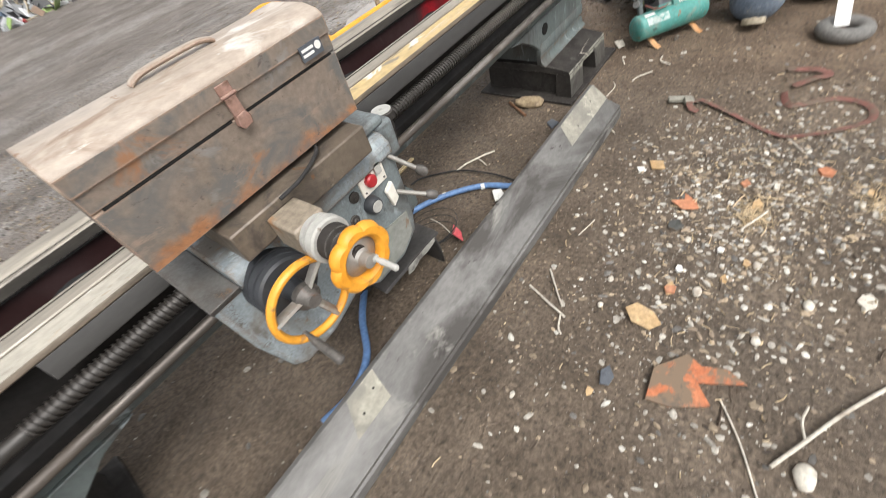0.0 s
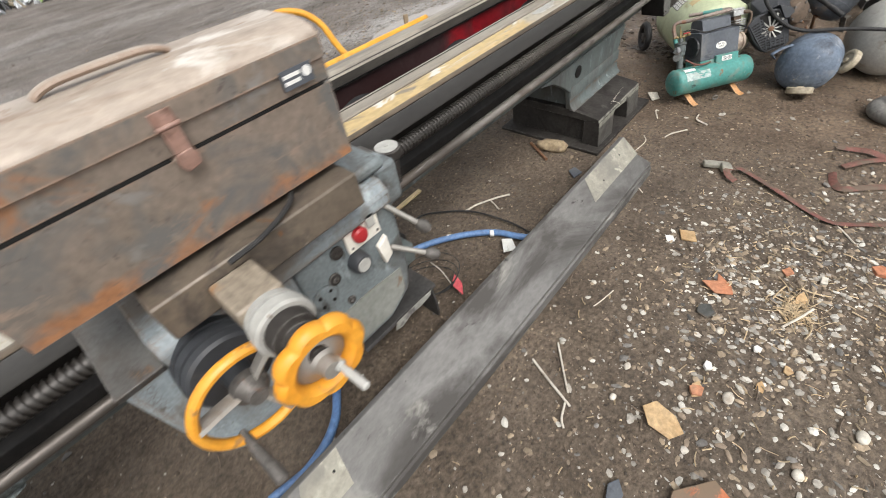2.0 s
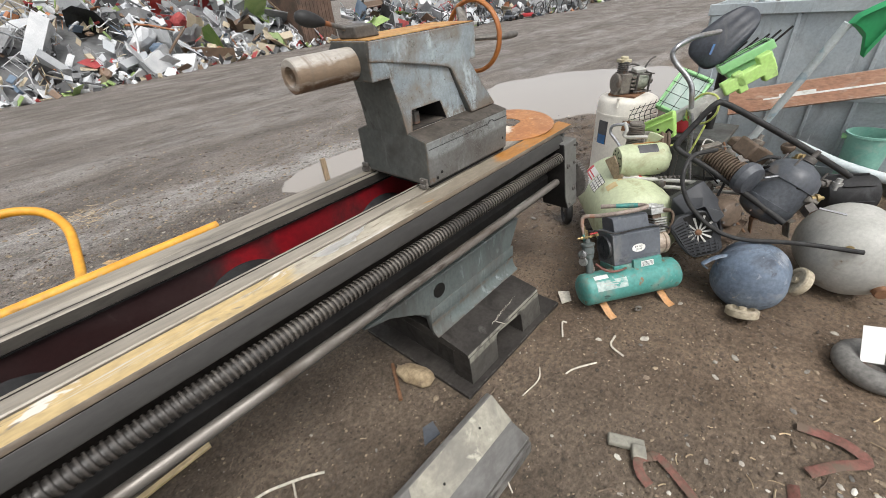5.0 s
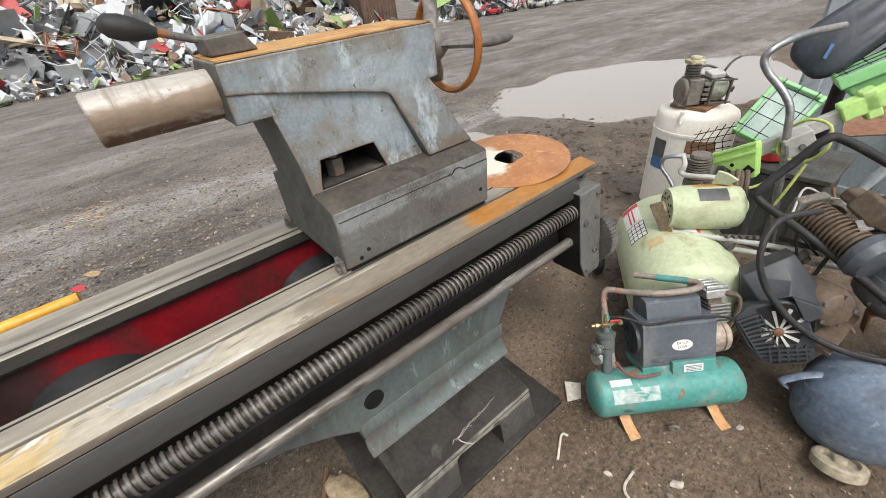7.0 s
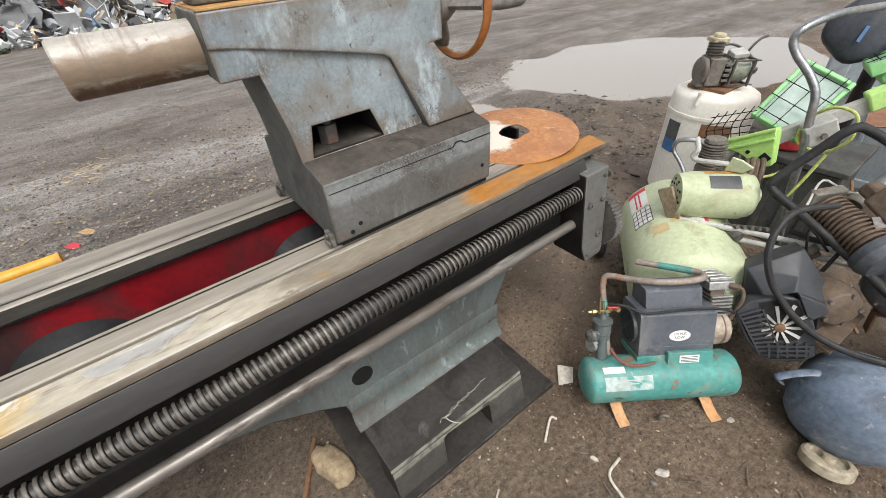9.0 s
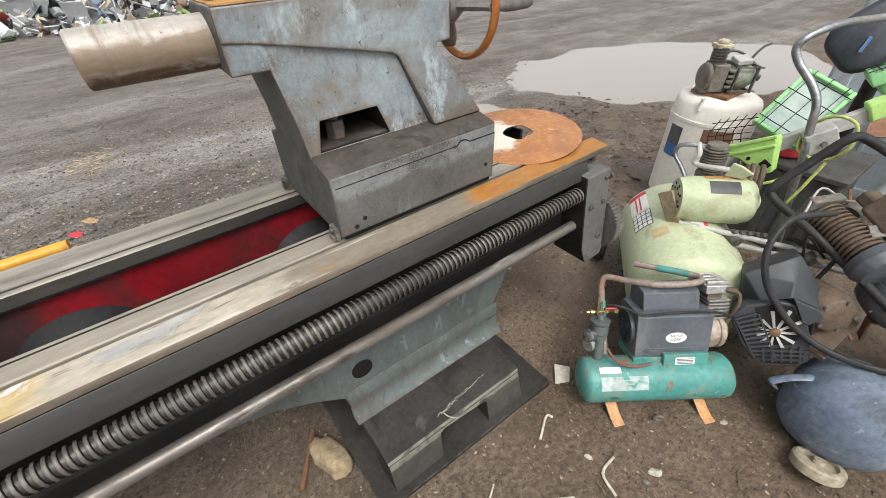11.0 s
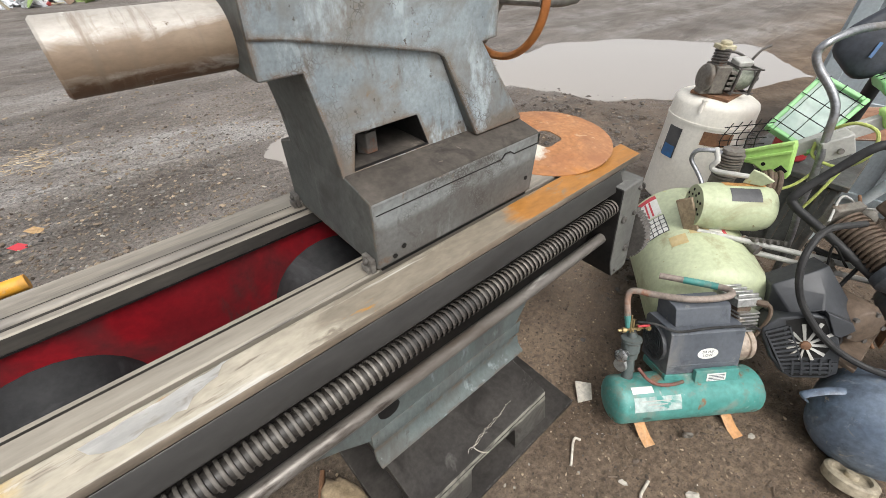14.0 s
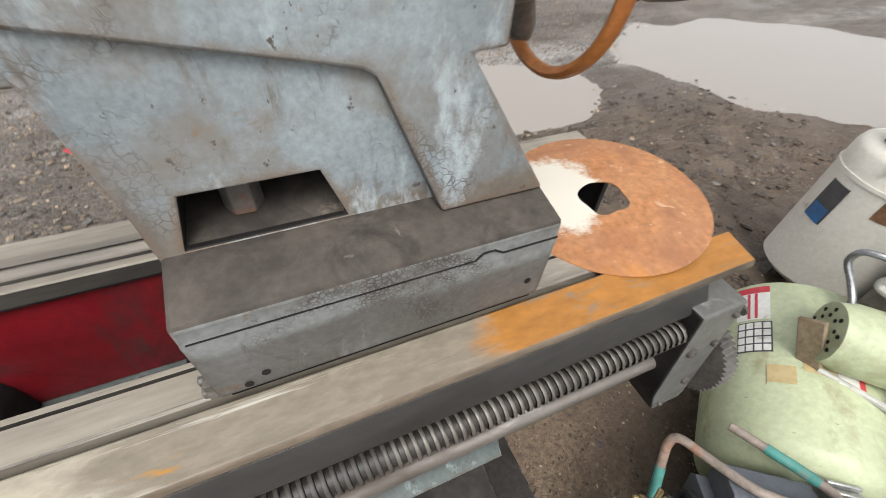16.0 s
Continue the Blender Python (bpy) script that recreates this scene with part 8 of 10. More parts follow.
# pole with a green plastic scoop
M_pole = surf("chalky_pale_pole", (0.48, 0.53, 0.54), (0.56, 0.6, 0.61), 9, (0.45, 0.6), bump=0.08, grain_amt=0.15, stains=[((0.3, 0.4, 0.46), 0.56, 0.68, 8.0), ((0.3, 0.28, 0.25), 0.62, 0.7, 14.0)])
pole = thing("garden_tool", pose(4.93, 0.76, GROUND), "pale aluminium pole with a green plastic scoop", "garden tool")
bm = B()
rod(bm, (4.92, 0.61, 0.36), (4.9, 0.315, 1.12), 0.023)
part("pole", bm, M_pole, pole, "pale scuffed aluminium pole")
bm = B()
OUT = [(0.32, 1.12), (0.3, 1.16), (0.24, 1.2), (0.18, 1.235), (0.12, 1.245), (0.105, 1.2), (0.125, 1.11), (0.165, 1.02), (0.195, 0.945), (0.215, 0.96), (0.235, 1.05), (0.28, 1.095)]
for k, (dx, sc) in enumerate(((0.0, 1.0), (-0.028, 0.75), (-0.034, 0.72), (-0.006, 0.97))):
    ringv = [bm.verts.new((4.9 + dx, 0.2 + (y - 0.2) * sc, 1.12 + (z - 1.12) * sc)) for y, z in OUT]
    if k:
        for i in range(12):
            bm.faces.new((prev[i], prev[(i + 1) % 12], ringv[(i + 1) % 12], ringv[i]))
    else:
        bm.faces.new(ringv)
    prev = ringv
bm.faces.new(prev)
bmesh.ops.recalc_face_normals(bm, faces=bm.faces)
part("scoop", bm, M_greenplastic, pole, "green plastic scoop", sharp=60)
bm = B()
rod(bm, (4.93, 0.76, GROUND - 0.005), (4.918, 0.585, 0.43), 0.024)
tagged(part("sleeve", bm, M_pole, pole), "thicker lower sleeve")
gb = thing("green_tub", pose(5.4, -0.02, GROUND), "pale green plastic tub standing before the bin", "tub")
bm = B()
turned(bm, (5.4, -0.02, GROUND), (0, 0, 1), [(0, 0.1), (0.42, 0.122), (0.425, 0.134), (0.44, 0.134), (0.44, 0.122), (0.02, 0.095)], 32)
part("shell", bm, surf("pale_green_plastic", (0.17, 0.38, 0.31), (0.24, 0.46, 0.38), 6, (0.3, 0.45), bump=0.03, grain_amt=0.12, stains=[((0.3, 0.42, 0.36), 0.58, 0.7, 7.0)]), gb)
for y in (-0.145, 0.105):
    bm = B()
    box(bm, 5.37, y - 0.02, 0.36, 5.43, y + 0.02, 0.383)
    part("lug", bm, M_headgreen, gb, bevel=0.004)
sm = thing("scrap_motor", pose(5.02, 0.02, GROUND), "dark greasy motor lying among the scrap", "motor")
bm = B()
turned(bm, (4.9, 0.13, 0.12), (0.45, -0.85, 0.08), [(0, 0.05), (0.01, 0.1), (0.04, 0.12), (0.06, 0.122), (0.24, 0.122), (0.27, 0.11), (0.29, 0.05)], 28)
sb_ = part("casing", bm, M_darkcast, sm, "dark greasy casing", 0.003)
for k in range(9):
    a_ = math.pi * k / 8
    u_, v_ = frame_of((0.45, -0.85, 0.08))[1:]
    o_ = Vector((4.9, 0.13, 0.12)) + Vector((0.45, -0.85, 0.08)).normalized() * 0.15
    bm = B()
    q_ = u_ * math.cos(a_ * 2) + v_ * math.sin(a_ * 2)
    obox(bm, Matrix.Translation(o_ + q_ * 0.128) @ Matrix((Vector((0.45, -0.85, 0.08)).normalized(), q_, Vector((0.45, -0.85, 0.08)).normalized().cross(q_))).transposed().to_4x4(), 0.16, 0.016, 0.006)
    part("rib", bm, M_darkcast, sb_)
bm = B()
box(bm, 4.9, -0.1, GROUND - 0.005, 5.12, 0.14, 0.01)
part("foot_plate", bm, M_brownrust, sm, "rusty foot plate", 0.003)
bm = B()
rod(bm, (5.02, -0.1, 0.128), (5.05, -0.16, 0.133), 0.014)
part("shaft", bm, M_iron, sm, "iron shaft")
gc = thing("grey_crate", pose(4.85, 0.95, GROUND), "dark grey plastic crate behind the compressors", "crate")
bm = B()
box(bm, 4.7, 0.72, GROUND - 0.005, 5.1, 1.15, 0.42)
part("body", bm, M_endgrey, gc, bevel=0.012)
bm = B()
box(bm, 4.68, 0.70, 0.4205, 5.12, 1.17, 0.45)
part("rim", bm, M_endgrey, gc, "darker rim", 0.005)
for k in range(4):
    bm = B()
    box(bm, 4.69, 0.76 + 0.1 * k, 0.03, 4.6995, 0.79 + 0.1 * k, 0.41)
    part("rib", bm, M_endgrey, gc)

# ---- rusty girder with a pale pipe along it ----
M_girder = surf("grey_brown_girder", (0.115, 0.088, 0.07), (0.17, 0.135, 0.11), 5, (0.6, 0.8), bump=0.2, stains=[((0.08, 0.055, 0.042), 0.52, 0.66, 6.0), ((0.22, 0.12, 0.07), 0.62, 0.7, 8.0)])
gd = thing("rusty_girder", pose(4.8, -0.8, GROUND), "brown rusty steel girder lying on the dirt", "girder")
pa, pb = Vector((5.62, -0.14, 0)), Vector((3.75, -1.80, 0))
dd = (pb - pa).normalized()
sd = Vector((-dd.y, dd.x, 0))
bm = B()
sec = [(-0.05, GROUND - 0.005), (0.05, GROUND - 0.005), (0.05, 0.0), (0.012, 0.005), (0.012, 0.075), (0.05, 0.08), (0.05, 0.1), (-0.05, 0.1), (-0.05, 0.08), (-0.012, 0.075), (-0.012, 0.005), (-0.05, 0.0)]
lo = [bm.verts.new(pa + sd * y + Vector((0, 0, z))) for y, z in sec]
hi = [bm.verts.new(pb + sd * y + Vector((0, 0, z))) for y, z in sec]
bm.faces.new(lo)
bm.faces.new(hi[::-1])
for i in range(12):
    bm.faces.new((lo[i], lo[(i + 1) % 12], hi[(i + 1) % 12], hi[i]))
bmesh.ops.recalc_face_normals(bm, faces=bm.faces)
part("i_section", bm, M_girder, gd, bevel=0.003)
pp = thing("pale_pipe", pose(4.7, -0.9, 0.1), "pale blue-grey steel pipe resting on the girder", "pipe")
M_pipe = surf("pale_blue_grey_paint", (0.44, 0.5, 0.51), (0.51, 0.56, 0.56), 6, (0.4, 0.6), bump=0.06, stains=[((0.2, 0.18, 0.16), 0.6, 0.72, 9.0)], grain_amt=0.12)
bm = B()
qa, qb = pa + dd * 0.3 + Vector((0, 0, 0.145)), pb + Vector((0, 0, 0.13))
tube(bm, [(5.2, 0.37, 0.345), (5.12, 0.0, 0.24), qa + dd * 0.35, qa + dd * 0.9, qb], 0.033, 18, 6)
for s in (0.55, 1.3, 1.75):
    turned(bm, qa + dd * s, dd, [(0, 0.042), (0.03, 0.046), (0.06, 0.042)], 18)
part("tube", bm, M_pipe, pp, "pale painted tube with collars")
bm = B()
e = qa + dd * 1.55
tube(bm, [e + Vector((0, 0, 0.0)), e + Vector((0.06, 0.0, 0.1)), e + Vector((0.1, -0.03, 0.2)), e + Vector((0.02, -0.08, 0.24)), e + Vector((-0.05, -0.12, 0.2)), e + Vector((-0.09, -0.13, 0.08))], 0.026, 12, 6)
part("bent_branch", bm, M_pipe, pp, "bent branch pipe")
bm = B()
obox(bm, Matrix.Translation(qa + dd * 1.1 + Vector((0.08, 0.08, 0.03))) @ pose(0, 0, 0, 10, 30, 40), 0.2, 0.03, 0.06)
obox(bm, Matrix.Translation(qa + dd * 1.15 + Vector((0.02, 0.02, 0.08))) @ pose(0, 0, 0, 50, 10, 10), 0.04, 0.03, 0.16)
part("clamp", bm, M_pipe, pp, "pale clamp", 0.004)


# ---- lawn mowers and yellow box beyond the girder ----
def mower(m, deck_mat, label, top_mat):
    c = thing("lawn_mower", m, label, "lawn mower", "scrapped lawn mowers")
    L = dict(local=True)
    bm = B()
    turned(bm, (0, 0, 0.07), (0, 0, 1), [(0, 0.26), (0.04, 0.275), (0.1, 0.265), (0.14, 0.2), (0.15, 0.1)], 28)
    for v in bm.verts:
        v.co.x *= 1.15
    part("deck", bm, deck_mat, c, "dished painted deck", **L)
    bm = B()
    box(bm, -0.13, -0.11, 0.22, 0.12, 0.11, 0.34)
    turned(bm, (0.0, 0.0, 0.34), (0, 0, 1), [(0, 0.11), (0.05, 0.11), (0.07, 0.09), (0.075, 0.03)], 20)
    box(bm, 0.12, -0.09, 0.24, 0.2, 0.05, 0.32)
    part("engine", bm, top_mat, c, "greasy black engine", 0.012, **L)
    for x, y in ((-0.27, -0.24), (-0.27, 0.24), (0.27, -0.24), (0.27, 0.24)):
        bm = B()
        turned(bm, (x, y - 0.025, 0.085), (0, 1, 0), [(0, 0.06), (0, 0.085), (0.006, 0.09), (0.044, 0.09), (0.05, 0.085), (0.05, 0.06), (0.035, 0.05)], 20)
        part("wheel", bm, M_rubber, c, "black wheel", **L)
    bm = B()
    tube(bm, [(-0.3, -0.2, 0.14), (-0.5, -0.2, 0.3), (-0.62, -0.18, 0.42), (-0.64, 0, 0.44), (-0.62, 0.18, 0.42), (-0.5, 0.2, 0.3), (-0.3, 0.2, 0.14)], 0.012, 8, 4)
    part("push_handle", bm, M_chrome, c, "folded tube handle", **L)


mower(pose(5.55, -1.28, GROUND, 0, 0, 40), M_redplastic, "red lawn mower with a black engine", M_black)
mower(pose(6.1, -1.08, GROUND, 4, 0, 10), M_yellow, "yellow lawn mower with a dark engine", M_slate)
mower(pose(5.5, -2.05, GROUND, 0, 6, 120), M_yellow, "yellow lawn mower with a black engine", M_black)
mower(pose(6.3, -1.9, GROUND, 0, 6, 70), M_slate, "dark lawn mower under the yellow box", M_black)
yb = thing("yellow_box", pose(6.35, -1.66, GROUND), "bright yellow boxy machine cover", "machine cover")
bm = B()
m = Matrix.Translation((6.35, -1.66, 0.45)) @ pose(0, 0, 0, 4, -6, 24)
obox(bm, m, 0.62, 0.5, 0.3)
part("cover", bm, surf("bright_yellow_plastic", (0.75, 0.6, 0.02), (0.8, 0.66, 0.04), 5, (0.4, 0.55), bump=0.03, grain_amt=0.08), yb, bevel=0.02)
bm = B()
obox(bm, Matrix.Translation((6.35, -1.66, 0.14)) @ pose(0, 0, 0, 0, 0, 24), 0.5, 0.4, 0.34)
part("base", bm, M_black, yb, "black base", 0.01)
ld = thing("step_ladder", pose(6.6, -1.2, GROUND), "red painted steel step ladder among the mowers", "ladder")
for k, (y, t_) in enumerate(((-1.1, 0.05), (-1.55, 0.05))):
    bm = B()
    rod(bm, (6.5, y, GROUND - 0.005), (6.7, y, 1.3), 0.022)
    rod(bm, (6.95, y, GROUND - 0.005), (6.7, y, 1.3), 0.022)
    part("rail", bm, M_redplastic, ld, "red tube rail")
for k in range(4):
    bm = B()
    box(bm, 6.52 + 0.05 * k, -1.55, 0.2 + 0.3 * k, 6.6 + 0.05 * k, -1.1, 0.225 + 0.3 * k)
    part("step", bm, M_redplastic, ld, "red step", 0.003)
dkw = thing("dark_cabinet", pose(7.3, -1.6, GROUND), "dark scrap cabinet behind the mowers", "cabinet")
bm = B()
box(bm, 7.2, -2.6, GROUND, 7.9, -1.05, 1.5)
part("body", bm, M_black, dkw, bevel=0.01)
bm = B()
box(bm, 6.9, -2.7, GROUND, 7.19, -1.8, 0.7)
part("red_drawer", bm, M_redplastic, dkw, "red metal front", 0.006)

# ---- loose things on the dirt ----
hp = thing("grey_hoop", pose(3.45, -0.85, GROUND), "large grey plastic hoop lying on the dirt", "hoop")
bm = B()
ring(bm, (3.47, -1.03, GROUND + 0.012), (0.04, 0.02, 1), 0.565, 0.013, 72, 8, r2=0.011)
part("band", bm, surf("grey_plastic_hoop", (0.3, 0.28, 0.24), (0.36, 0.34, 0.3), 6, (0.4, 0.6), bump=0.05), hp)
for (x, y, R, r, mt, nm, lab) in ((4.37, -0.79, 0.1, 0.018, M_rubber, "tyre", "small black tyre lying flat"), (4.1, -1.1, 0.1, 0.028, M_rubber, "tyre", "black tyre half under the girder")):
    c = thing(nm, pose(x, y, GROUND), lab, "tyre", "loose tyres")
    bm = B()
    ring(bm, (x, y, GROUND + r), (0, 0.08, 1), R, r, 36, 10)
    part("tread", bm, mt, c)


def hubcap(x, y, r, mat_, label):
    c = thing("hubcap", pose(x, y, GROUND), label, "hubcap")
    bm = B()
    turned(bm, (x, y, GROUND + 0.004), (0.05, 0.05, 1), [(0, r), (0.008, r), (0.012, r * 0.92), (0.004, r * 0.8), (0.006, r * 0.45), (0.018, r * 0.38), (0.02, r * 0.15)], 32)
    p = part("dish", bm, mat_, c)
    for k in range(5):
        a = 2 * math.pi * k / 5
        bm = B()
        turned(bm, (x + r * 0.64 * math.cos(a), y + r * 0.64 * math.sin(a), GROUND + 0.0095), (0, 0, 1), [(0, r * 0.09), (0.0008, r * 0.09)], 10)
        part("hole", bm, M_dark, p)


hubcap(2.27, -0.73, 0.075, M_pipe, "pale blue-grey plastic hubcap on the dirt")
hubcap(3.72, -1.2, 0.085, M_label, "white round plate with holes on the dirt")

st = thing("webbing_strap", pose(2.5, 0.1, GROUND), "faded red webbing strap snaking over the dirt", "strap")
bm = B()
G = GROUND + 0.009
tube(bm, [(2.53, 0.36, G + 0.012), (2.546, 0.328, G + 0.006), (2.453, 0.163, G + 0.004), (2.346, -0.003, G + 0.002), (2.309, -0.098, G + 0.006), (2.36, -0.19, G + 0.003), (2.411, -0.271, G + 0.005), (2.551, -0.403, G + 0.002), (2.674, -0.388, G + 0.006), (2.725, -0.274, G - 0.002), (2.66, -0.17, G + 0.003), (2.596, -0.088, G + 0.005), (2.64, -0.05, G - 0.002), (2.721, -0.028, G + 0.004)], 0.01, 6, 5, flat=(0.017, 0.003))
tube(bm, [(2.80, -0.06, G + 0.003), (2.88, -0.13, G + 0.01), (2.96, -0.205, G + 0.004), (2.99, -0.15, G + 0.012), (2.998, -0.089, G + 0.004), (2.983, -0.009, G + 0.006)], 0.01, 6, 5, flat=(0.018, 0.003))
tube(bm, [(2.53, 0.36, G + 0.01), (2.49, 0.39, G + 0.02), (2.45, 0.37, G + 0.012), (2.43, 0.33, G + 0.004)], 0.01, 6, 5, flat=(0.016, 0.0025))
part("webbing", bm, M_strap, st)
bm = B()
obox(bm, Matrix.Translation((2.535, 0.45, GROUND + 0.013)) @ pose(0, 0, 0, 0, 5, -65), 0.13, 0.045, 0.025)
obox(bm, Matrix.Translation((2.52, 0.40, GROUND + 0.018)) @ pose(0, 0, 0, 0, 5, -65), 0.05, 0.055, 0.03)
part("buckle", bm, M_cream, st, "dirty cream ratchet buckle", 0.006)

hs_ = thing("blue_hose", pose(1.2, 1.3, GROUND), "blue rubber air hose lying under the lathe", "hose")
bm = B()
tube(bm, [(1.52, 0.94, -0.01), (1.475, 1.02, -0.008), (1.42, 1.17, -0.01), (1.27, 1.32, -0.008), (1.1, 1.42, -0.01), (0.9, 1.46, -0.01), (0.7, 1.4, -0.01), (0.45, 1.22, -0.005), (0.3, 1.05, 0.0), (0.15, 1.0, -0.01), (0.0, 1.02, -0.01)], 0.0165, 12, 8)
part("tube", bm, M_hose, hs_, "scuffed blue rubber")
for x, y in ((1.435, 1.14), (1.29, 1.305)):
    bm = B()
    turned(bm, (x - 0.01, y + 0.01, -0.009), (-0.5, 0.55, 0), [(0, 0.0175), (0.02, 0.0175)], 14)
    part("tape", bm, M_label, hs_, "pale tape band")

yr = thing("yellow_rail", pose(1.3, 1.88, GROUND), "yellow painted tubular guard rail behind the lathe", "guard rail")
bm = B()
rod(bm, (0.56, 1.88, 0.786), (1.9, 1.88, 0.786), 0.0185, seg=14)
part("long_tube", bm, M_yellow, yr, "yellow tube along the bed")
bm = B()
tube(bm, [(1.1, 1.88, 0.786), (1.115, 2.03, 0.735), (1.135, 2.18, 0.79), (1.175, 2.29, 0.86), (1.262, 2.37, 0.908), (1.365, 2.395, 0.924), (1.44, 2.378, 0.913), (1.49, 2.335, 0.888), (1.512, 2.255, 0.84), (1.49, 2.15, 0.775), (1.463, 2.03, 0.735), (1.44, 1.88, 0.786)], 0.0165, 12, 6)
part("hoop", bm, M_yellow, yr, "yellow bent hoop")
for x in (1.8, 0.7):
    bm = B()
    rod(bm, (x, 1.88, 0.775), (x, 1.9, GROUND - 0.01), 0.015, seg=12)
    part("post", bm, M_yellow, yr, "yellow post")
wp = thing("wooden_post", pose(3.47, 3.74, GROUND), "short wooden stake standing by the puddle", "stake")
bm = B()
box(bm, 3.45, 3.73, GROUND - 0.06, 3.50, 3.755, 0.2)
M_wood = surf("weathered_wood", (0.3, 0.22, 0.14), (0.38, 0.29, 0.19), 8, (0.6, 0.8), bump=0.15, stretch=(1, 1, 0.2))
part("board", bm, M_wood, wp, bevel=0.002)

# stones, shards and sticks that stand out
rock = thing("rock", pose(2.265, 1.30, GROUND), "tan sandstone rock beside the foot", "rock")
bm = B()
bmesh.ops.create_icosphere(bm, subdivisions=3, radius=1.0)
for v in bm.verts:
    p = v.co.copy()
    v.co = Vector((p.x * 0.1, p.y * 0.047, p.z * 0.042)) * (1 + 0.3 * noise.noise(p * 1.7) + 0.08 * noise.noise(p * 5.0))
bm.transform(Matrix.Translation((2.27, 1.30, GROUND + 0.025)) @ pose(0, 0, 0, 0, 0, -75))
part("stone", bm, surf("tan_sandstone", (0.27, 0.2, 0.12), (0.38, 0.295, 0.185), 12, (0.8, 0.95), bump=0.5, stains=[((0.18, 0.13, 0.09), 0.55, 0.7, 14.0)]), rock, sharp=60)


def shard(name, pts, z, mat_, label, cat, tilt=(0, 0), th=0.008):
    cx, cy = sum(p[0] for p in pts) / len(pts), sum(p[1] for p in pts) / len(pts)
    c = thing(name, pose(cx, cy, GROUND), label, cat)
    bm = B()
    prism(bm, [(x - cx, y - cy) for x, y in pts], "z", 0, th)
    bm.transform(Matrix.Translation((cx, cy, z)) @ pose(0, 0, 0, tilt[0], tilt[1], 0))
    part("piece", bm, mat_, c, bevel=0.0015)


M_terra = surf("terracotta", (0.44, 0.17, 0.085), (0.5, 0.24, 0.135), 9, (0.7, 0.9), bump=0.15, stains=[((0.22, 0.15, 0.1), 0.55, 0.7, 8.0)])
M_tan = surf("tan_cardboard", (0.42, 0.27, 0.13), (0.5, 0.35, 0.19), 9, (0.7, 0.9), bump=0.15, stains=[((0.25, 0.15, 0.08), 0.58, 0.7, 12.0)])
M_bone = surf("bleached_wood", (0.55, 0.5, 0.42), (0.62, 0.58, 0.5), 9, (0.6, 0.8), bump=0.1, stains=[((0.3, 0.25, 0.2), 0.58, 0.7, 12.0)])
M_shard = surf("dirty_terracotta", (0.42, 0.13, 0.055), (0.48, 0.18, 0.085), 9, (0.7, 0.9), bump=0.15, stains=[((0.17, 0.12, 0.08), 0.44, 0.5, 11.0), ((0.12, 0.095, 0.07), 0.58, 0.68, 22.0)])
shard("terracotta_shard", [(0.804, 0.063), (0.906, -0.020), (0.883, -0.071), (0.911, -0.141), (0.889, -0.210), (0.843, -0.124), (0.818, -0.075), (0.760, -0.130), (0.694, -0.023), (0.680, 0.052)], GROUND + 0.006, M_shard, "broken orange terracotta shard caked with dirt", "shard", (4, -3), 0.012)
shard("torn_card", [(0.95, 0.19), (1.0, 0.23), (1.05, 0.2), (1.04, 0.13), (1.0, 0.09), (0.95, 0.12)], GROUND + 0.006, M_tan, "crumpled tan cardboard scrap", "cardboard", (8, 6), 0.004)
shard("tan_tile", [(1.87, 0.40), (1.93, 0.43), (1.95, 0.37), (1.89, 0.34)], GROUND + 0.003, M_tan, "small tan tile piece", "tile piece")
shard("white_scrap", [(1.83, 0.45), (1.86, 0.47), (1.88, 0.44), (1.85, 0.42)], GROUND + 0.003, M_label, "white plastic scrap on the dirt", "plastic scrap", (10, 0), 0.003)
shard("slate_flake", [(2.05, 1.04), (2.1, 1.1), (2.15, 1.09), (2.13, 1.03)], GROUND + 0.004, M_slate, "blue-grey slate flake beside the steel beam", "flake", (4, 4))
shard("slate_flake", [(0.66, 0.2), (0.71, 0.215), (0.745, 0.195), (0.71, 0.165), (0.67, 0.17)], GROUND + 0.002, M_slate, "blue-grey slate flake on the dirt", "flake", (4, 4))
shard("orange_rag", [(1.62, 0.19), (1.66, 0.25), (1.70, 0.2), (1.75, 0.21), (1.71, 0.15), (1.66, 0.13)], GROUND + 0.006, M_terra, "orange crumpled scrap on the dirt", "scrap", (5, 8), 0.006)
shard("brick_chip", [(2.05, -0.27), (2.09, -0.25), (2.12, -0.28), (2.1, -0.32), (2.06, -0.31)], GROUND + 0.002, M_terra, "orange brick chip on the dirt", "brick chip", (0, 5), 0.015)
rc = random.Random(12)
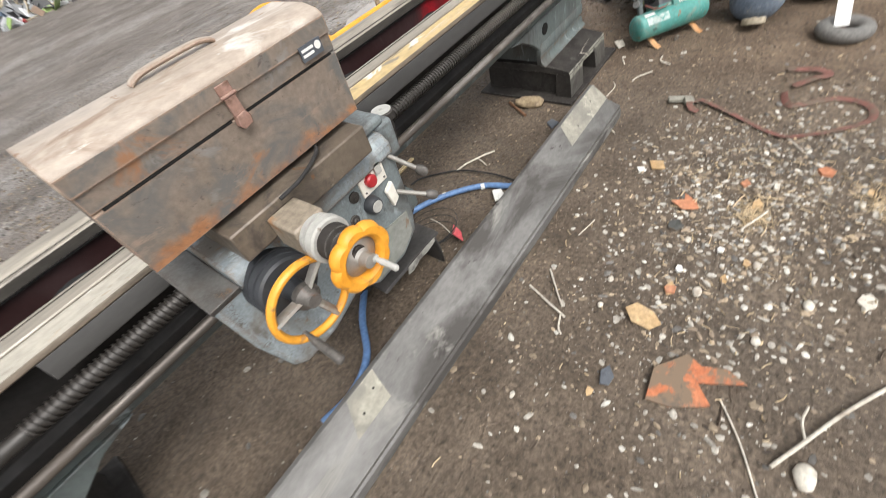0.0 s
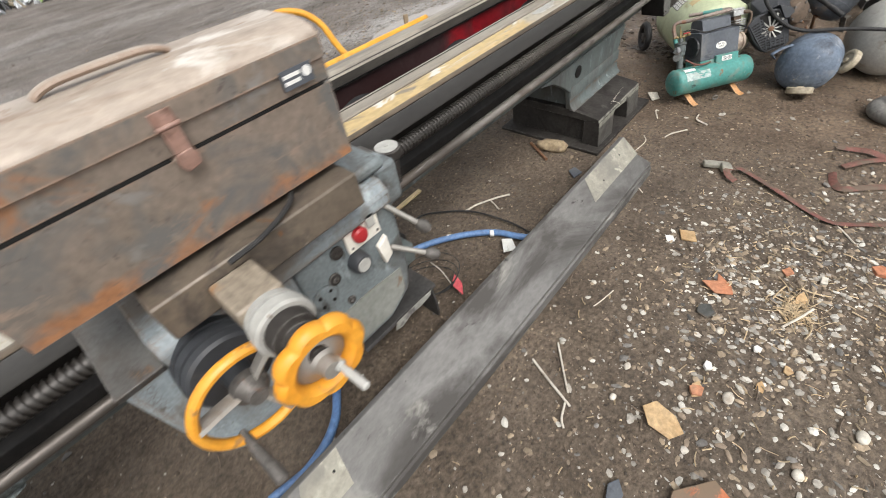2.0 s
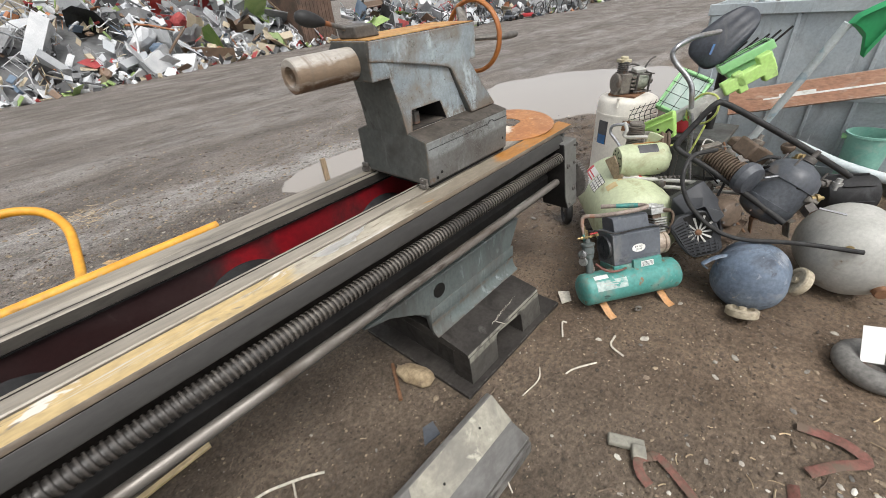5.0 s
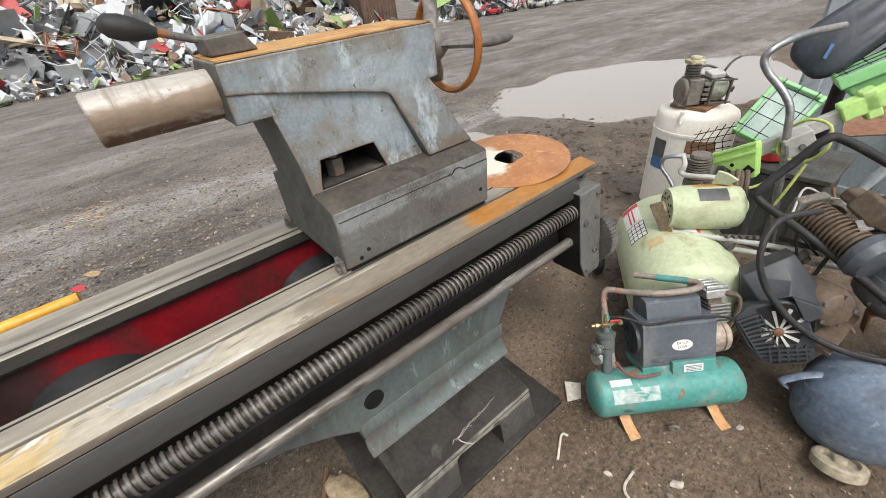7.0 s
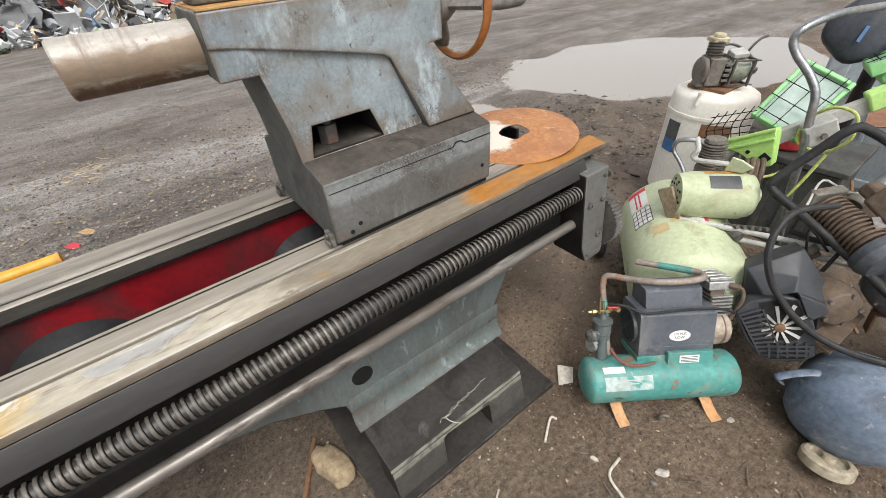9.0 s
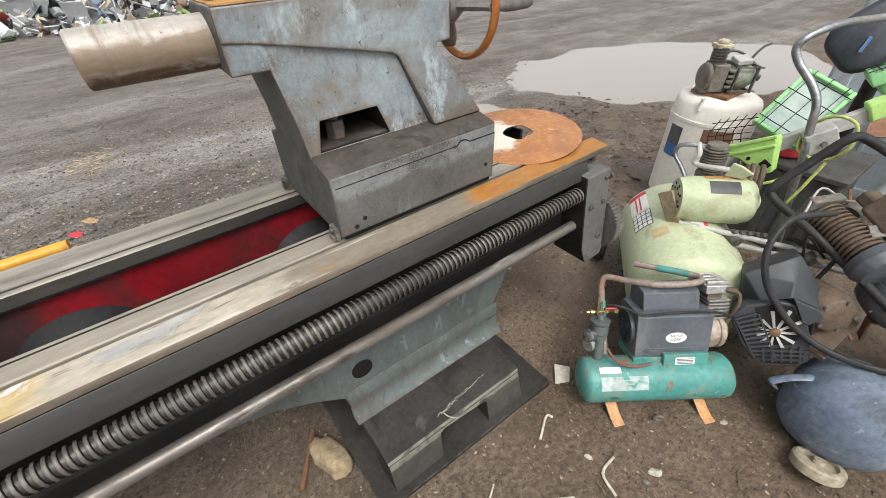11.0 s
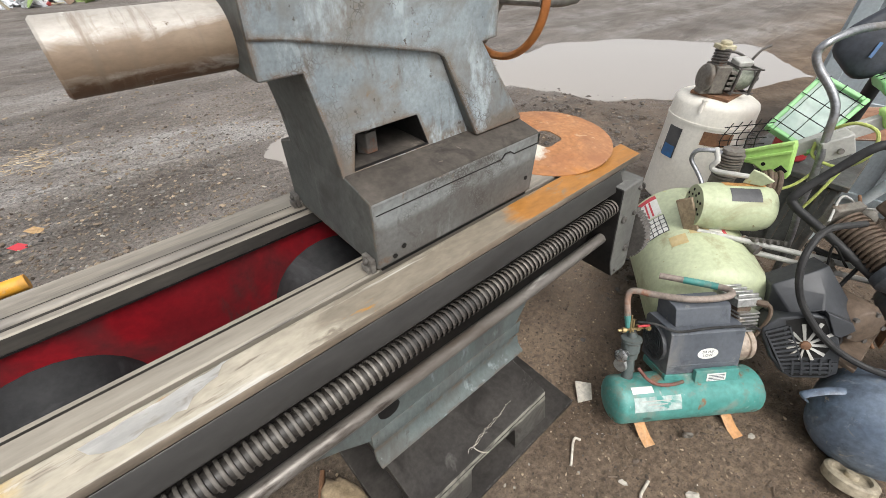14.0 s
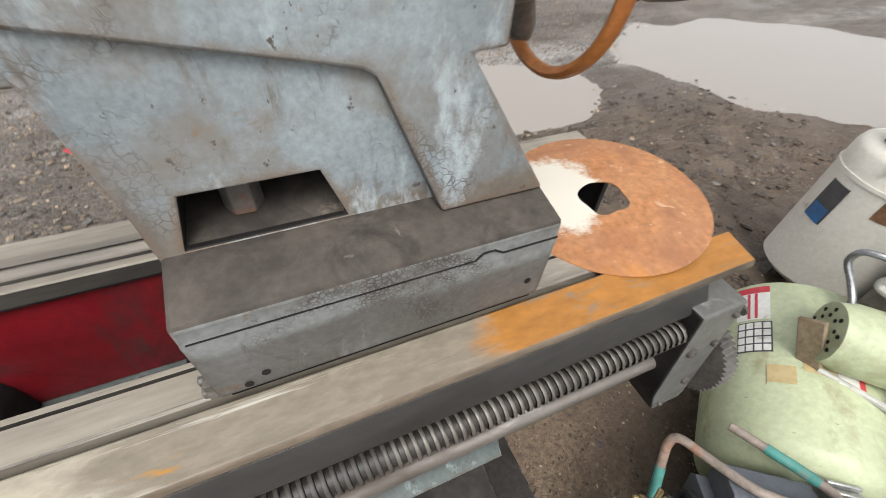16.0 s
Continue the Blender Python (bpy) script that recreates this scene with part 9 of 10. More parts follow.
for x, y, r_, mt, th, lab in ((1.168, 0.112, 0.034, M_terra, 0.008, "salmon brick chip lying flat on the dirt"), (1.417, -0.103, 0.024, M_tan, 0.006, "yellowish crumbling scrap among stone chips"), (1.523, -0.163, 0.02, M_bone, 0.01, "pale yellow chip among stone chips"), (1.399, -0.477, 0.042, M_bone, 0.006, "pale triangular splinter on the dirt"), (1.9, -0.008, 0.032, M_terra, 0.007, "dull orange chip near dry straw"), (1.919, -0.125, 0.026, M_bone, 0.012, "cream broken piece near dry straw"), (1.523, 0.192, 0.045, M_endgrey, 0.008, "dark grey flat flake on the dirt"), (1.278, 0.111, 0.022, M_label, 0.012, "whitish chunk lying on the dirt"), (1.446, -0.005, 0.022, M_label, 0.01, "whitish flat chip on the dirt"), (1.908, -0.413, 0.032, M_bone, 0.008, "pale splintered wood scrap on the dirt"), (1.797, -0.601, 0.05, M_bone, 0.006, "pale curled strip on the dirt")):
    n_ = rc.choice((4, 5, 6))
    a0 = rc.uniform(0, 6.28)
    shard("chip", [(x + r_ * rc.uniform(0.7, 1.15) * math.cos(a0 + 6.2832 * k / n_), y + r_ * 0.75 * rc.uniform(0.7, 1.15) * math.sin(a0 + 6.2832 * k / n_)) for k in range(n_)], GROUND + 0.004, mt, lab, "chip", (rc.uniform(-8, 8), rc.uniform(-8, 8)), th)
shard("white_shell", [(1.34, 1.03), (1.40, 1.09), (1.45, 1.06), (1.41, 1.0)], GROUND + 0.012, M_label, "white broken plastic shell by the hose", "plastic scrap", (20, 10), 0.004)
shard("white_chip", [(3.12, 1.02), (3.18, 1.08), (3.22, 1.03), (3.17, 0.99)], GROUND + 0.01, M_bone, "pale tile chip beside the foot plate", "tile piece", (12, -10), 0.006)
shard("red_rag", [(1.0, 1.08), (1.05, 1.12), (1.07, 1.07), (1.04, 1.02)], GROUND + 0.05, surf("pink_red_cloth", (0.6, 0.08, 0.1), (0.66, 0.13, 0.14), 9, (0.7, 0.9), bump=0.1), "bright pink-red scrap of cloth", "cloth", (40, 30), 0.004)
shard("yellow_batten", [(1.18, 1.715), (1.18, 1.742), (1.50, 1.758), (1.50, 1.731)], GROUND + 0.004, surf("pale_yellow_wood", (0.68, 0.52, 0.28), (0.76, 0.6, 0.35), 9, (0.6, 0.8), bump=0.1, stretch=(0.3, 1, 1), stains=[((0.35, 0.25, 0.12), 0.6, 0.72, 9.0)]), "pale yellow wooden batten under the bed", "batten", (0, 0), 0.012)
rs = random.Random(11)
STICKS = [((0.86, 0.42), (0.94, 0.62)), ((0.90, 0.45), (1.06, 0.58)), ((0.78, 0.40), (0.86, 0.44)), ((2.484, 0.869), (2.662, 0.89)), ((2.70, 0.78), (2.84, 0.70)), ((2.95, 0.62), (3.05, 0.70)), ((1.10, 1.30), (1.05, 1.12)), ((1.30, 0.55), (1.42, 0.52)), ((2.12, 0.68), (2.2, 0.78)), ((1.6, -0.05), (1.75, -0.12)), ((2.2, -0.2), (2.32, -0.1)), ((0.55, -0.3), (0.8, -0.15)), ((2.9, 0.9), (3.0, 0.93))]
for (a, b_) in STICKS:
    c = thing("stick", pose(a[0], a[1], GROUND), "thin bleached stick on the dirt", "stick", "loose sticks")
    bm = B()
    mx, my = (a[0] + b_[0]) / 2 + rs.uniform(-0.03, 0.03), (a[1] + b_[1]) / 2 + rs.uniform(-0.03, 0.03)
    tube(bm, [(*a, GROUND + 0.004), (mx, my, GROUND + 0.012), (*b_, GROUND + 0.005)], rs.uniform(0.0025, 0.005), 6, 4)
    part("wood", bm, M_bone, c)
bm = B()
rod(bm, (2.255, 1.45, GROUND + 0.01), (2.14, 1.27, GROUND + 0.01), 0.009, seg=10)
tagged(part("iron_bar", bm, M_brownrust), "short rusty iron bar on the dirt", "iron bar")
wr = thing("wire_tangle", pose(2.8, 1.15, 0.165), "tangle of pale string on the foot", "string")
bm = B()
for k in range(14):
    x = 2.60 + 0.016 * k
    y = 1.105 + 0.002 * k
    tube(bm, [(x, y, 0.167), (x + 0.012, y + 0.01 * rs.random(), 0.171), (x + 0.028, y + 0.009 * rs.random(), 0.169), (x + 0.045, y + 0.009 * rs.random(), 0.167)], 0.0006, 5, 3)
tube(bm, [(2.625, 1.105, 0.17), (2.628, 1.09, 0.169), (2.642, 1.076, 0.16), (2.66, 1.0735, 0.142)], 0.0016, 6, 5)
part("strands", bm, M_bone, wr)
wc = thing("wire_coil", pose(0.95, 1.2, GROUND), "coil of thin dark wire under the carriage", "wire")
for k in range(4):
    bm = B()
    ring(bm, (0.98, 1.2, 0.0 + 0.02 * k), (0.3 - 0.1 * k, 0.2, 0.8), 0.12 + 0.012 * k, 0.002, 36, 6)
    part("strand", bm, M_rubber, wc)


# red can and a tyre behind the compressors
rc = thing("red_can", pose(4.82, 1.0, 0.45), "red plastic can standing on the crate", "can")
bm = B()
turned(bm, (4.82, 1.0, 0.4505), (0.1, 0.1, 1), [(0, 0.07), (0.01, 0.08), (0.2, 0.08), (0.25, 0.06), (0.27, 0.03), (0.3, 0.025)], 24)
part("shell", bm, M_redplastic, rc)

# thin dark hose beside the blue one, and a bleached branch with a white stone
dh = thing("dark_hose", pose(1.4, 1.5, GROUND), "thin black rubber hose on the dirt", "hose")
bm = B()
tube(bm, [(1.28, 1.58, -0.014), (1.365, 1.545, -0.014), (1.5, 1.36, -0.012), (1.54, 1.14, -0.014), (1.53, 1.0, -0.014)], 0.005, 8, 6)
part("tube", bm, M_rubber, dh)
fk = thing("branch", pose(1.6, 1.35, GROUND), "bleached forked twig under the bed", "branch")
bm = B()
tube(bm, [(1.5, 1.392, GROUND + 0.006), (1.56, 1.372, GROUND + 0.012), (1.62, 1.34, GROUND + 0.014), (1.68, 1.305, GROUND + 0.015), (1.737, 1.266, GROUND + 0.012)], 0.0055, 7, 4)
part("limb", bm, M_bone, fk)
bm = B()
tube(bm, [(1.64, 1.33, GROUND + 0.014), (1.625, 1.29, GROUND + 0.012), (1.605, 1.245, GROUND + 0.008)], 0.004, 6, 4)
part("twig", bm, M_bone, fk)
brn = thing("branch", pose(0.8, -0.4, GROUND), "bleached forked branch on the dirt", "branch")
bm = B()
tube(bm, [(0.66, -0.31, GROUND + 0.008), (0.78, -0.375, GROUND + 0.016), (0.92, -0.45, GROUND + 0.012), (1.08, -0.55, GROUND + 0.01)], 0.006, 7, 5)
part("limb", bm, M_bone, brn)
bm = B()
tube(bm, [(0.78, -0.375, GROUND + 0.016), (0.84, -0.36, GROUND + 0.014), (0.9, -0.37, GROUND + 0.008)], 0.004, 6, 4)
part("twig", bm, M_bone, brn)
for k, (x, y, sx, sy) in enumerate(((0.68, -0.39, 0.045, 0.028), (1.07, -0.2, 0.02, 0.016), (1.2, 0.02, 0.025, 0.018), (1.42, -0.14, 0.022, 0.015), (1.12, 0.33, 0.016, 0.012), (1.46, 0.12, 0.018, 0.014), (1.3, -0.32, 0.026, 0.018), (0.98, 0.32, 0.014, 0.012))):
    st_ = thing("stone", pose(x, y, GROUND), "smooth whitish stone on the dirt", "stone", "white stones")
    bm = B()
    bmesh.ops.create_icosphere(bm, subdivisions=2, radius=1.0)
    for v in bm.verts:
        p = v.co.copy()
        v.co = Vector((x, y, GROUND + sy * 0.3)) + Vector((p.x * sx, p.y * sy, p.z * sy * 0.6)) * (1 + 0.18 * noise.noise(p * 1.5 + Vector((k, 0, 0))))
    part("body", bm, M_bone, st_, sharp=60)
for k, (x, y, r_) in enumerate(((1.17, 0.11, 0.03), (1.77, -0.08, 0.035), (1.3, -0.05, 0.022), (2.0, -0.45, 0.03), (0.62, 0.22, 0.02))):
    shard("leaf_scrap", [(x + r_ * math.cos(a) * (1 + 0.3 * math.sin(3 * a + k)), y + r_ * 0.7 * math.sin(a)) for a in (0.2, 1.1, 2.2, 3.0, 4.1, 5.2)], GROUND + 0.005, M_tan, "dry tan leaf scrap on the dirt", "leaf", (10 + 3 * k, -8), 0.002)
# ---- gravel, straw and dirt lumps ----
def stones(name, count, place, size, colours, label, seed, flat=0.55):
    """Many small stones as one mesh; colours vary from stone to stone."""
    r = random.Random(seed)
    ico = [(0, 0, 1)] + [(0.894 * math.cos(a), 0.894 * math.sin(a), 0.447) for a in (radians(72 * k) for k in range(5))] + [(0.894 * math.cos(a), 0.894 * math.sin(a), -0.447) for a in (radians(72 * k + 36) for k in range(5))]
    tri = [(0, 1 + k, 1 + (k + 1) % 5) for k in range(5)] + [(1 + k, 6 + k, 1 + (k + 1) % 5) for k in range(5)] + [(6 + k, 6 + (k + 1) % 5, 1 + (k + 1) % 5) for k in range(5)]
    vs, fs, mi = [], [], []
    for _ in range(count):
        x, y = place(r)
        s = size(r)
        a = r.uniform(0, 6.28)
        sx, sy, sz = s * r.uniform(0.7, 1.5), s * r.uniform(0.5, 1.0), s * r.uniform(0.35, 0.8) * flat * 1.6
        ca, sa = math.cos(a), math.sin(a)
        z = height(x, y) + sz * 0.25
        n0 = len(vs)
        for px, py, pz in ico:
            k = r.uniform(0.75, 1.15)
            px, py, pz = px * sx * k, py * sy * k, pz * sz * k
            vs.append((x + px * ca - py * sa, y + px * sa + py * ca, z + pz))
        fs += [(n0 + i, n0 + j, n0 + k) for i, j, k in tri]
        mi += [r.choice(colours[1])] * len(tri)
    me = bpy.data.meshes.new(name)
    me.from_pydata(vs, [], fs)
    for m in colours[0]:
        me.materials.append(m)
    me.polygons.foreach_set("material_index", mi)
    return tagged(new(name, me), label, "gravel", kind="stuff")


S_pale = surf("pale_stone", (0.3, 0.275, 0.235), (0.45, 0.42, 0.365), 20, (0.7, 0.9), bump=0.1, island=0.3)
S_tan = surf("tan_stone", (0.27, 0.21, 0.145), (0.33, 0.26, 0.18), 20, (0.7, 0.9), bump=0.1, island=0.4)
S_grey = surf("grey_stone", (0.13, 0.12, 0.11), (0.17, 0.16, 0.145), 20, (0.7, 0.9), bump=0.1, island=0.45)
S_clod = surf("dirt_clod", (0.075, 0.056, 0.042), (0.10, 0.078, 0.06), 20, (0.8, 0.95), bump=0.3, island=0.35)


def free(x, y):
    """Clear of the foot plate and the beam."""
    return not (0.70 < y < 0.935 and x < 2.3) and not (2.31 < x < 3.1 and 1.02 < y < 1.75)


def near_yard(r):
    while True:
        x, y = r.uniform(-0.9, 5.2), r.uniform(-1.9, 2.1)
        if free(x, y) and (x < 3.5 or y < 1.0 or r.random() < 0.2):
            return x, y


def chip_field(r):
    while True:
        a = r.choice([(1.75, -0.1, 0.3, 0.25), (2.1, -0.3, 0.35, 0.25), (2.0, 0.1, 0.3, 0.18), (1.7, 0.05, 0.55, 0.36), (1.2, 0.1, 0.5, 0.3), (1.0, -0.2, 0.6, 0.4), (2.3, -0.55, 0.6, 0.3)])
        x, y = r.gauss(a[0], a[2]), r.gauss(a[1], a[3])
        if free(x, y) and x > -0.8:
            return x, y


def drive_spot(r):
    while True:
        x, y = r.uniform(-2.0, 7.0), 1.9 + abs(r.gauss(0, 2.2))
        if x < 3.0 or y > 4.2 or r.random() < 0.1:
            return x, y


stones("gravel", 14000, near_yard, lambda r: 0.002 + 0.0045 * r.random() ** 2.5, ((S_pale, S_tan, S_grey, S_clod), (0, 1, 3, 3, 3, 3, 3, 3, 3, 3, 2, 3)), "mixed small gravel pressed into the dirt", 21)
S_chipbrown = surf("brown_stone", (0.17, 0.13, 0.095), (0.23, 0.18, 0.13), 20, (0.7, 0.9), bump=0.1, island=0.4)
S_white = surf("whitish_stone", (0.5, 0.475, 0.42), (0.62, 0.6, 0.54), 20, (0.7, 0.9), bump=0.1, island=0.25)
stones("white_chips", 7500, chip_field, lambda r: 0.0025 + 0.015 * r.random() ** 3.6, ((S_pale, S_tan, S_grey, S_white, S_chipbrown), (0, 0, 1, 1, 2, 0, 3, 4, 4)), "pale broken stone chips strewn on the dirt", 22, 0.34)
stones("pebbles", 180, near_yard, lambda r: 0.007 + 0.016 * r.random() ** 3, ((S_pale, S_tan, S_grey), (0, 0, 1, 2)), "loose pale pebbles on the dirt", 23)
S_crumb = surf("brown_soil_crumb", (0.085, 0.062, 0.044), (0.15, 0.112, 0.08), 20, (0.75, 0.95), bump=0.3, island=0.35)
stones("clods", 4000, near_yard, lambda r: 0.003 + 0.009 * r.random() ** 3, ((S_clod, S_crumb), (0, 0, 1, 1)), "crumbly dark dirt lumps", 24)
def foot_spot(r):
    while True:
        x, y = r.uniform(0.6, 4.2), r.uniform(0.1, 1.9)
        if free(x, y):
            return x, y


stones("soil_crumbs", 18000, foot_spot, lambda r: 0.0018 + 0.0055 * r.random() ** 2.5, ((S_crumb, S_clod, S_tan), (0, 0, 0, 0, 1, 1, 2)), "brown crumbs of soil round the machine's feet", 29, 0.6)


def mud_spot(r):
    return r.uniform(3.7, 6.5), r.uniform(0.9, 3.4)


S_mud = surf("wet_mud_lump", (0.045, 0.034, 0.026), (0.075, 0.058, 0.045), 20, (0.28, 0.5), bump=0.3, island=0.35)
stones("mud_lumps", 1300, mud_spot, lambda r: 0.006 + 0.024 * r.random() ** 3, ((S_mud, S_clod, S_grey), (0, 0, 0, 0, 1, 1, 2)), "wet dark mud lumps round the compressors", 26, 0.45)
stones("drive_clods", 13000, drive_spot, lambda r: 0.006 + 0.018 * r.random() ** 3, ((S_chipbrown, S_grey, S_tan), (0, 0, 0, 2, 1, 1)), "crumbs of dried mud on the drive", 27, 0.4)
stones("drive_gravel", 13000, drive_spot, lambda r: 0.005 + 0.011 * r.random() ** 3, ((S_grey, S_clod, S_tan, S_pale), (0, 0, 0, 1, 1, 1, 2, 2, 3)), "gravel on the packed drive", 25)


def litter(name, count, place, length, mat_, label, seed):
    """Straw, splinters and twigs: thin bent slivers, as one mesh."""
    r = random.Random(seed)
    vs, fs = [], []
    for _ in range(count):
        x, y = place(r)
        l, a, w = length(r), r.uniform(0, 6.28), r.uniform(0.0012, 0.0032)
        z = height(x, y) + 0.004
        bend = r.uniform(-0.5, 0.5)
        pts = []
        for k in range(4):
            t = k / 3 - 0.5
            aa = a + bend * t
            pts.append((x + math.cos(aa) * l * t, y + math.sin(aa) * l * t, z + 0.006 * r.random()))
        n0 = len(vs)
        for p in pts:
            vs += [(p[0] - math.sin(a) * w, p[1] + math.cos(a) * w, p[2]), (p[0] + math.sin(a) * w, p[1] - math.cos(a) * w, p[2]), (p[0], p[1], p[2] + w * 1.3)]
        for k in range(3):
            for i in range(3):
                j = (i + 1) % 3
                fs.append((n0 + 3 * k + i, n0 + 3 * k + j, n0 + 3 * k + 3 + j, n0 + 3 * k + 3 + i))
    me = bpy.data.meshes.new(name)
    me.from_pydata(vs, [], fs)
    me.materials.append(mat_)
    return tagged(new(name, me), label, "litter", kind="stuff")


S_straw = surf("dry_straw", (0.42, 0.31, 0.18), (0.52, 0.42, 0.28), 20, (0.6, 0.8), bump=0.0, island=0.35)
S_twig = surf("dark_twigs", (0.12, 0.09, 0.065), (0.2, 0.15, 0.11), 20, (0.7, 0.9), bump=0.0, island=0.4)
litter("straw", 600, chip_field, lambda r: 0.006 + 0.045 * r.random() ** 2.5, S_straw, "dry straw and splinters", 31)
litter("straw_tuft", 90, lambda r: (r.gauss(1.72, 0.05), r.gauss(-0.075, 0.045)), lambda r: r.uniform(0.04, 0.1), S_straw, "small tuft of dry straw", 32)
litter("straw_tuft", 60, lambda r: (r.gauss(1.97, 0.07), r.gauss(-0.487, 0.04)), lambda r: r.uniform(0.03, 0.09), S_straw, "loose tuft of dry straw", 35)
litter("drive_straw", 60, lambda r: (r.gauss(1.69, 0.14), r.gauss(5.14, 0.14)), lambda r: r.uniform(0.05, 0.14), S_straw, "dry straw on the drive", 33)
litter("twigs", 420, near_yard, lambda r: r.uniform(0.015, 0.07), S_twig, "small dark twigs in the dirt", 34)
for x, y, mt, lab in ((1.5, 3.72, M_stickered, "red plastic scrap on the drive"), (1.58, 3.87, M_tan, "tan scrap on the drive"), (-0.1, 2.4, M_label, "white paper scrap on the drive"), (0.3, 3.2, M_tan, "tan scrap on the drive")):
    shard("drive_scrap", [(x, y), (x + 0.05, y + 0.04), (x + 0.1, y + 0.01), (x + 0.06, y - 0.04)], GROUND + 0.012, mt, lab, "scrap", (15, 20), 0.004)

# ---- scrap heaps in the distance ----
rh = random.Random(77)
HEAP = [surf("heap_" + nm, a, b_, 3, (0.45, 0.7), bump=0.0, rand=0.25, grain_amt=0.15) for nm, a, b_ in (
    ("white", (0.46, 0.475, 0.49), (0.6, 0.605, 0.61)), ("pale_grey", (0.36, 0.38, 0.4), (0.46, 0.47, 0.48)), ("grey", (0.16, 0.165, 0.17), (0.23, 0.23, 0.23)),
    ("black", (0.025, 0.025, 0.027), (0.05, 0.05, 0.05)), ("brown", (0.12, 0.08, 0.055), (0.18, 0.12, 0.08)), ("red", (0.3, 0.04, 0.045), (0.38, 0.07, 0.06)),
    ("green", (0.2, 0.3, 0.1), (0.28, 0.36, 0.14)), ("blue", (0.1, 0.15, 0.21), (0.14, 0.19, 0.26)), ("tan", (0.36, 0.3, 0.21), (0.44, 0.38, 0.28)), ("orange", (0.36, 0.15, 0.07), (0.42, 0.19, 0.09)))]
WEIGHT = [0] * 12 + [1] * 10 + [2] * 7 + [3] * 6 + [4] * 3 + [5] * 2 + [6, 7] + [8] * 4 + [9]


def heap_shape(kind, r):
    bm = B()
    if kind == "panel":
        na = r.randint(5, 8)
        rim_ = [bm.verts.new((0.75 * math.cos(2 * math.pi * k / na + r.uniform(-0.25, 0.25)) * r.uniform(0.7, 1.1), 0.45 * math.sin(2 * math.pi * k / na + r.uniform(-0.25, 0.25)) * r.uniform(0.7, 1.1), r.uniform(-0.09, 0.09))) for k in range(na)]
        mid_ = bm.verts.new((r.uniform(-0.15, 0.15), r.uniform(-0.1, 0.1), r.uniform(0.02, 0.15)))
        for k in range(na):
            bm.faces.new((rim_[k], rim_[(k + 1) % na], mid_))
        bmesh.ops.solidify(bm, geom=bm.faces[:], thickness=0.015)
    elif kind == "sheet":
        w_, h_, l_ = r.uniform(0.2, 0.4), r.uniform(0.1, 0.3), r.uniform(0.4, 0.8)
        prism(bm, [(-w_, 0.0), (0, r.uniform(0, 0.08)), (w_, h_), (w_ - 0.015, h_ + 0.01), (-0.005, 0.09), (-w_, 0.015)], "y", -l_, l_)
        roughen(bm, 0.06, 2.0)
    elif kind == "tub":
        prism(bm, [(-0.5, 0), (-0.42, -0.3), (0.42, -0.3), (0.5, 0), (0.47, 0), (0.39, -0.27), (-0.39, -0.27), (-0.47, 0)], "y", -0.3, 0.3)
        box(bm, -0.45, -0.32, -0.3, 0.45, -0.3, 0)
        box(bm, -0.45, 0.3, -0.3, 0.45, 0.32, 0)
    elif kind == "box":
        box(bm, -0.35, -0.28, -0.3, 0.35, 0.28, 0.3)
        box(bm, -0.3, -0.3, -0.24, 0.1, -0.281, 0.24)
        box(bm, 0.14, -0.29, -0.2, 0.3, -0.281, 0.2)
    elif kind == "pipe":
        tube(bm, [(-0.8, 0, 0), (-0.2, 0.06, 0.03), (0.4, -0.05, 0.05), (0.9, 0.1, 0)], 0.03, 8, 3)
    elif kind == "wheel":
        ring(bm, (0, 0, 0), (0, 0, 1), 0.25, 0.045, 24, 8)
        for k in range(6):
            rod(bm, (0, 0, 0), (0.22 * math.cos(k * math.pi / 3), 0.22 * math.sin(k * math.pi / 3), 0), 0.01, seg=6)
    elif kind == "frame":
        for a in ((-0.4, -0.3), (0.4, -0.3), (0.4, 0.3), (-0.4, 0.3)):
            rod(bm, (a[0], a[1], -0.3), (a[0], a[1], 0.35), 0.018, seg=8)
        for z in (-0.25, 0.3):
            for p, q in (((-0.4, -0.3), (0.4, -0.3)), ((0.4, -0.3), (0.4, 0.3)), ((0.4, 0.3), (-0.4, 0.3)), ((-0.4, 0.3), (-0.4, -0.3))):
                rod(bm, (*p, z), (*q, z), 0.016, seg=8)
    elif kind == "bag":
        bmesh.ops.create_icosphere(bm, subdivisions=2, radius=0.35)
        for v in bm.verts:
            v.co *= 1 + 0.4 * noise.noise(v.co * 4)
            v.co.z *= 0.6
    me = bpy.data.meshes.new("scrap_" + kind)
    bm.normal_update()
    bm.to_mesh(me)
    bm.free()
    return me


KINDS = ["panel"] * 6 + ["sheet"] * 5 + ["tub"] * 2 + ["box", "pipe", "pipe", "pipe", "wheel", "frame", "frame", "bag"]
MESH = {}
for k in sorted(set(KINDS)):
    for i in range(len(HEAP)):
        base = heap_shape(k, rh)
        base.materials.append(HEAP[i])
        MESH[k, i] = base


def heap_height(u):
    """The heap's profile: u metres in from its front edge."""
    return 2.3 * (1 - math.exp(-max(u, 0) / 2.2))


